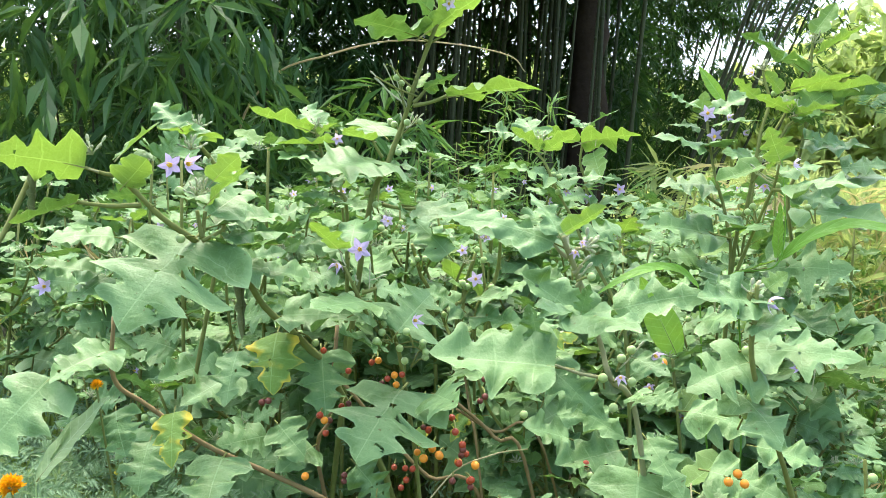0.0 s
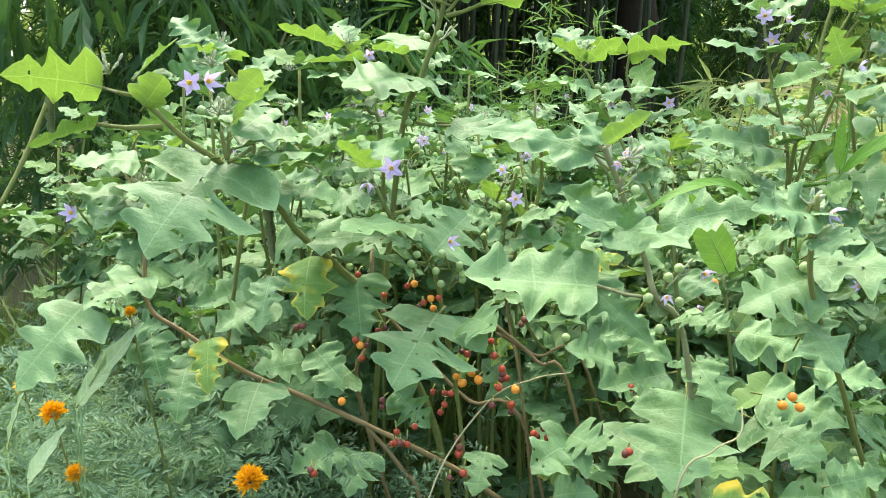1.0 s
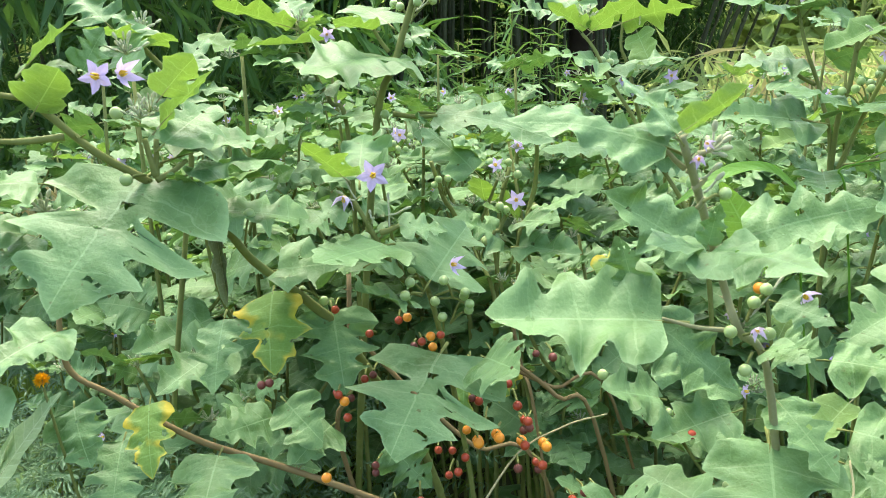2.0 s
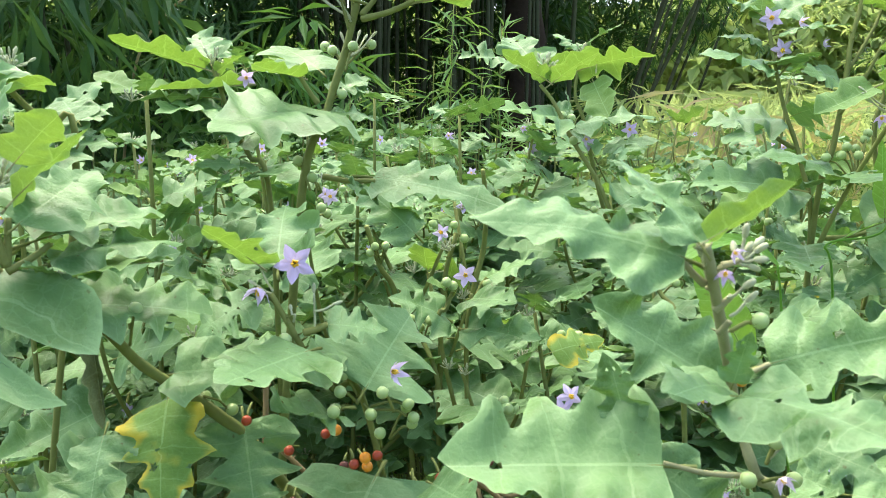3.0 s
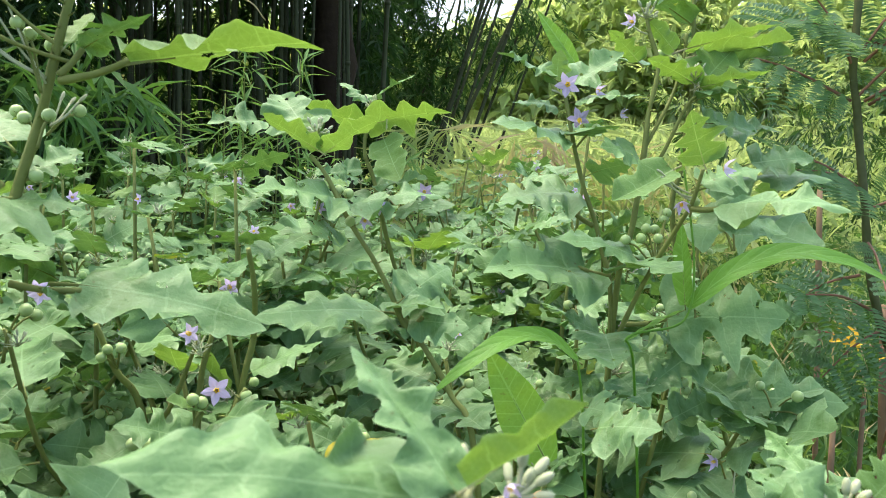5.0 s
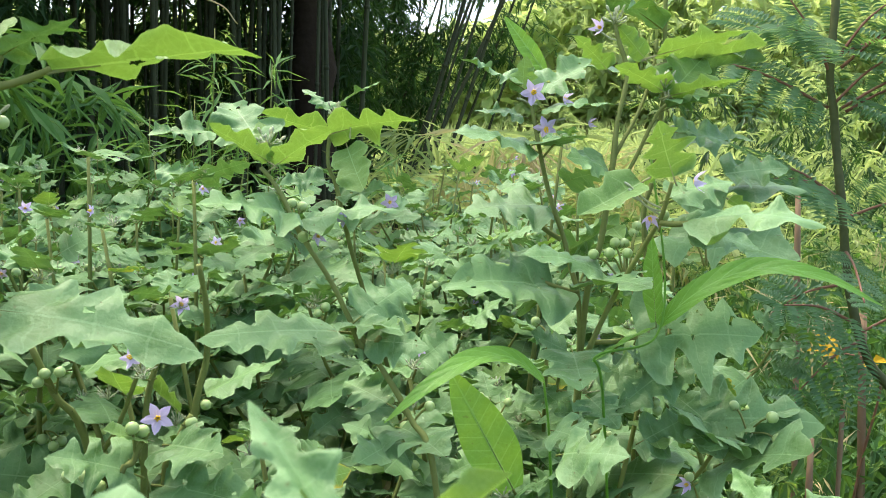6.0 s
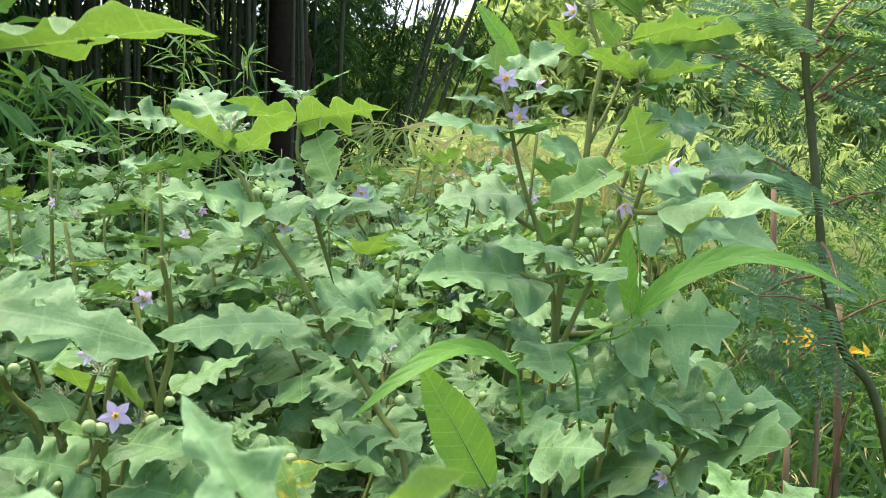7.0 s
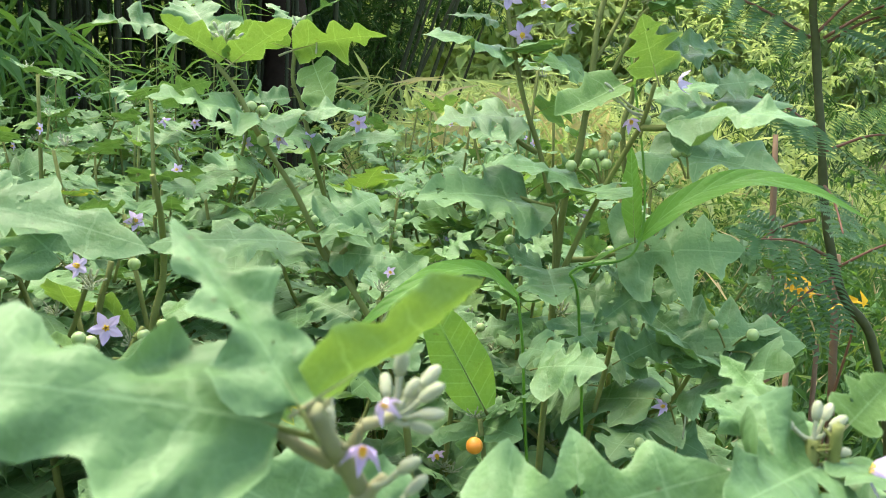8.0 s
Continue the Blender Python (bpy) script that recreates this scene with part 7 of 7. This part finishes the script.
for k, (a, b, n) in enumerate([((1.113, 1.948, 1.278), (0.968, 1.96, 1.335), 5), ((1.141, 1.91, 1.057), (0.993, 1.897, 1.094), 4), ((1.158, 1.901, 1.028), (1.019, 1.871, 0.952), 6), ((1.15, 1.9, 1.04), (1.30, 1.86, 1.10), 5)]):
    frond(sapling, a, b, n, 0.11, 10, 0.030, 320 + k)
for k, (a, b) in enumerate([((1.12, 1.97, 1.50), (1.23, 1.90, 1.60)), ((1.12, 1.96, 1.43), (1.25, 1.89, 1.50)), ((1.12, 1.93, 1.12), (0.99, 1.93, 1.07))]):
    frond(sapling, a, b, 4, 0.025, 1, 0.034, 340 + k, True)
frond(sapling, (1.13, 1.93, 1.18), (1.02, 1.74, 1.13), 9, 0.05, 10, 0.014, 351)

for k, (foot, head, r) in enumerate([((0.976, 1.755, 0), (0.972, 1.771, 0.905), 0.006), ((1.475, 2.2, 0), (1.474, 2.287, 0.98), 0.011), ((1.08, 1.82, 0), (1.087, 1.849, 0.92), 0.005), ((1.30, 2.2, 0), (1.29, 2.3, 1.25), 0.008)]):
    stick = thing("wooden_stake", (foot[0], foot[1], 0), "weathered reddish-brown wooden stake in tall grass", "stake", "stakes")
    stem(stick, [foot, Vector(foot).lerp(Vector(head), 0.5) + Vector((0.006, 0, 0)), head], r * 1.0, r * 0.85, STAKE, "stake", knots=0.25)

YELLOW = leaf_material("yellow leaf", (0.70, 0.45, 0.03), (0.78, 0.52, 0.05), (0.85, 0.6, 0.05), 0.35, veins=False, sheen=0.0)
yellowing_branch = thing("yellow_branch", (1.40, 2.25, 0.0), "thin branch with bright yellow dying leaflets", "branch")
stem(yellowing_branch, [(1.40, 2.25, 0), (1.47, 2.25, 0.6), (1.46, 2.2, 0.86), (1.41, 2.29, 0.893), (1.334, 2.311, 0.917)], 0.004, 0.0015, TWIG_RED, "branch")
gen = np.random.default_rng(8)
n = 16
t = gen.uniform(0.0, 1.0, n)[:, None]
spot = np.array((1.334, 2.311, 0.917)) * (1 - t) + np.array((1.47, 2.18, 0.88)) * t
put("leaflet", blades_mesh("leaflet", spot, gen.normal(0, 1, (n, 3)) * (1, 0.6, 0.5) + (0.2, -0.3, 0.1), gen.normal(0, 0.4, (n, 3)) + (0, -0.6, 1), gen.uniform(0.035, 0.065, n), gen.uniform(0.013, 0.024, n), YELLOW), yellowing_branch)["kind"] = "stuff"


# ---- marigolds and weeds at the foot of the bush ----
def marigold_head(seed):
    rng = np.random.default_rng(seed)
    n = 260
    a = rng.uniform(0, 2 * np.pi, n)
    e = rng.uniform(-0.15, 1.4, n)
    d = np.stack([np.cos(a) * np.cos(e), np.sin(a) * np.cos(e), np.sin(e)], axis=1)
    return blades_mesh("petals", d * 0.3, d + rng.normal(0, 0.15, (n, 3)), rng.normal(0, 0.5, (n, 3)) + (0, 0, 1), rng.uniform(0.4, 0.75, n), rng.uniform(0.16, 0.26, n), MARIGOLD, -0.2)


HEADS = [marigold_head(1), marigold_head(2)]


WEED = leaf_material("marigold leaflet", (0.085, 0.18, 0.085), (0.19, 0.31, 0.18), (0.35, 0.5, 0.14), 0.3, veins=False, sheen=0.05)


def feathery(name, parent, centre, radius, height, count, seed, material, size=0.019):
    """Feather leaves, each a rib with pairs of narrow leaflets."""
    rng = np.random.default_rng(seed)
    pairs = 7
    c = np.array(centre) + rng.normal(0, 1, (count, 3)) * np.array((radius, radius, 0)) * 0.5
    c[:, 2] = rng.uniform(0.1, 1.0, count) ** 0.6 * height
    d = rng.normal(0, 1, (count, 3)) * (1, 1, 0.4) + (0, -0.3, 0.35)
    d /= np.linalg.norm(d, axis=1, keepdims=True)
    up = rng.normal(0, 0.35, (count, 3)) + (0, -0.3, 1)
    side = np.cross(d, up)
    side /= np.linalg.norm(side, axis=1, keepdims=True)
    scale = rng.uniform(0.7, 1.4, count)[:, None] * size
    base, along, normal, length = [], [], [], []
    for k in range(pairs):
        f = (k + 0.5) / pairs
        for h in (-1, 1):
            base.append(c + d * scale * 3.0 * f - np.array((0, 0, 1)) * scale * f * f * 0.5)
            along.append(side * h + d * 0.7 + rng.normal(0, 0.3, (count, 3)))
            normal.append(up)
            length.append(scale[:, 0] * (1.15 - abs(f - 0.4)))
    length = np.concatenate(length)
    ob = put(name, blades_mesh(name, np.concatenate(base), np.concatenate(along), np.concatenate(normal), length, length * 0.24, material), parent)
    return tagged(ob, kind="stuff")


for k, (at, r) in enumerate([((-0.540, 1.043, 0.860), 0.020), ((-0.507, 1.033, 0.781), 0.016), ((-0.230, 0.967, 0.832), 0.022), ((-0.419, 1.041, 1.008), 0.009), ((-0.72, 1.22, 0.82), 0.016)]):
    marigold = thing("marigold", (at[0] + 0.03, at[1] + 0.05, 0), "orange-yellow double marigold on a thin green stem", "flower", "marigolds")
    stem(marigold, [(at[0] + 0.03, at[1] + 0.05, 0), (at[0] + 0.035, at[1] + 0.04, at[2] * 0.6), (at[0], at[1], at[2] - 0.004)], 0.0022, 0.0014, name="stalk")
    put("flower_head", HEADS[k % 2], marigold, facing(at, (1, 0, 0), (0.1, -0.5, 1), r), "dense orange-yellow petals")
    feathery("foliage", marigold, (at[0] + 0.02, at[1] + 0.10, 0), 0.30, (0.80, 0.74, 0.76, 0.84, 0.80)[k], 380, 400 + k, WEED)

for k, (a, b, w) in enumerate([((-0.477, 1.009, 0.893), (-0.407, 1.040, 0.998), 1.25), ((-0.505, 0.938, 0.818), (-0.466, 0.956, 0.884), 1.5), ((-0.49, 1.02, 0.88), (-0.455, 1.03, 0.955), 0.9), ((-0.62, 1.05, 0.80), (-0.58, 1.03, 0.89), 1.2)]):
    weed = thing("broad_weed", (a[0] - 0.02, a[1] + 0.03, 0), "weed with a long pale green pointed leaf", "weed", "weeds")
    stem(weed, [(a[0] - 0.02, a[1] + 0.03, 0), (a[0] - 0.015, a[1] + 0.02, a[2] * 0.6), a], 0.0018, 0.0012, PALE, name="stalk")
    blade(weed, a, b, (-0.35, -0.6, 0.7), 3, w * 0.95, "leaf", "pale green pointed leaf")

low_weeds = thing("low_weeds", (-0.6, 1.6, 0), "pale low feathery weeds at the foot of the bush", "weeds", kind="stuff")
sprays("foliage", low_weeds, ((-1.5, 1.0, 0.3), (-0.25, 2.1, 0.78)), 900, 7, (0.03, 0.07), WEED, 415, 0.1, 0.12, fan=0.8)
for k, (x, y, z) in enumerate([(-0.75, 1.45, 0.72), (-0.45, 1.4, 0.70), (-0.95, 1.7, 0.75), (-0.25, 1.25, 0.66)]):
    feathery("foliage", low_weeds, (x, y, 0), 0.42, z, 420, 420 + k, WEED)

hanging_straw = thing("dead_plant", (-1.18, 2.2, 0), "withered plant with hanging pale dry leaves", "plant")
stem(hanging_straw, [(-1.18, 2.2, 0), (-1.18, 2.2, 0.6), (-1.18, 2.2, 1.08)], 0.004, 0.003, STRAW, "stalk")
gen = np.random.default_rng(79)
n = 45
spot = np.stack([gen.normal(-1.18, 0.05, n), gen.normal(2.2, 0.03, n), gen.uniform(0.98, 1.10, n)], axis=1)
put("foliage", blades_mesh("foliage", spot, gen.normal(0, 0.5, (n, 3)) * (1, 1, 0.3) + (0, 0, -1), gen.normal(0, 0.5, (n, 3)) + (0, -1, 0.3), gen.uniform(0.08, 0.17, n), gen.uniform(0.005, 0.012, n), STRAW, 0.3), hanging_straw)["kind"] = "stuff"


# ---- dry stalks, thin bamboo shoots, arching twig ----
STRAW_STALK = plain_material("dry stalk", (0.30, 0.28, 0.13), (0.42, 0.39, 0.21), 90, 0.8, spec=0.2)
dry_stalk = thing("dry_stalk", (0.25, 1.05, 0), "bent pale dry stalk crossing the berries", "stalk", "dry stalks")
stem(dry_stalk, [(-0.05, 1.0, 0.0), (-0.04, 1.0, 0.6), (-0.023, 1.019, 0.807), (0.034, 1.098, 0.901), (0.09, 1.14, 0.924), (0.138, 1.173, 0.925)], 0.0015, 0.0009, STRAW_STALK, "stalk")
dry_stalk_b = thing("dry_stalk", (0.22, 0.93, 0), "bent pale dry stalk among broad leaves", "stalk", "dry stalks")
stem(dry_stalk_b, [(0.22, 0.93, 0), (0.23, 0.925, 0.6), (0.252, 0.926, 0.884), (0.289, 0.951, 0.926), (0.321, 0.979, 0.936), (0.325, 1.0, 0.96)], 0.0015, 0.0009, STRAW_STALK, "stalk")

arching_twig = thing("arching_twig", (-1.2, 3.5, 0), "long thin bare twig arching in front of the bamboo", "twig")
stem(arching_twig, [(-1.35, 3.55, 0), (-1.2, 3.52, 1.3), (-1.027, 3.5, 1.65), (-0.768, 3.439, 1.748), (-0.497, 3.374, 1.802), (-0.249, 3.403, 1.802), (-0.017, 3.324, 1.752), (0.051, 3.327, 1.69)], 0.006, 0.002, STRAW, "twig")


SHOOT_LEAF = leaf_material("bamboo shoot leaf", (0.10, 0.22, 0.06), (0.19, 0.34, 0.10), (0.3, 0.5, 0.07), 0.33, veins=False, sheen=0.0)


def thin_shoot(x, y, low, high, seed):
    """A slim young bamboo shoot with narrow leaves standing off it."""
    gen = np.random.default_rng(seed)
    shoot = thing("bamboo_shoot", (x, y, 0), "slim young bamboo shoot with narrow bright leaves", "bamboo", "bamboo shoots")
    stem(shoot, [(x - 0.02, y, 0), (x, y, high * 0.5), (x + 0.03, y, high)], 0.004, 0.0015, STEM, "culm")
    n = int((high - low) * 170)
    z = gen.uniform(low, high, n)
    spot = np.stack([x + 0.03 * z / high + gen.normal(0, 0.012, n), y + gen.normal(0, 0.012, n), z], axis=1)
    length = gen.uniform(0.05, 0.12, n)
    put("foliage", blades_mesh("foliage", spot, gen.normal(0, 1, (n, 3)) * (1, 0.8, 0.5) + (0, 0, 0.1), gen.normal(0, 0.5, (n, 3)) + (0, 0, 1), length, length * 0.10, SHOOT_LEAF, 0.3), shoot)["kind"] = "stuff"


for k, (x, y, high) in enumerate([(-0.02, 2.85, 1.62), (-0.08, 2.95, 1.45), (0.06, 2.9, 1.4), (-0.2, 3.0, 1.4), (-0.75, 3.1, 1.5), (0.5, 3.2, 1.3), (0.12, 3.0, 1.55), (-0.35, 3.1, 1.35), (0.22, 3.1, 1.3)]):
    thin_shoot(x, y, 0.9, high, 500 + k)

dead_tuft = thing("dead_plant", (1.18, 4.0, 0), "withered pale plant with hanging dry leaves", "plant")
stem(dead_tuft, [(1.18, 4.0, 0), (1.18, 4.0, 0.8), (1.19, 4.0, 1.33)], 0.012, 0.008, STRAW, "stalk")
gen = np.random.default_rng(77)
n = 60
spot = np.stack([gen.normal(1.19, 0.04, n), gen.normal(4.0, 0.04, n), gen.uniform(1.1, 1.36, n)], axis=1)
put("foliage", blades_mesh("foliage", spot, gen.normal(0, 1, (n, 3)) * (1, 1, 0.3) + (0, 0, -0.5), gen.normal(0, 0.5, (n, 3)) + (0, 0, 1), gen.uniform(0.1, 0.25, n), gen.uniform(0.008, 0.02, n), STRAW, 0.6), dead_tuft)["kind"] = "stuff"
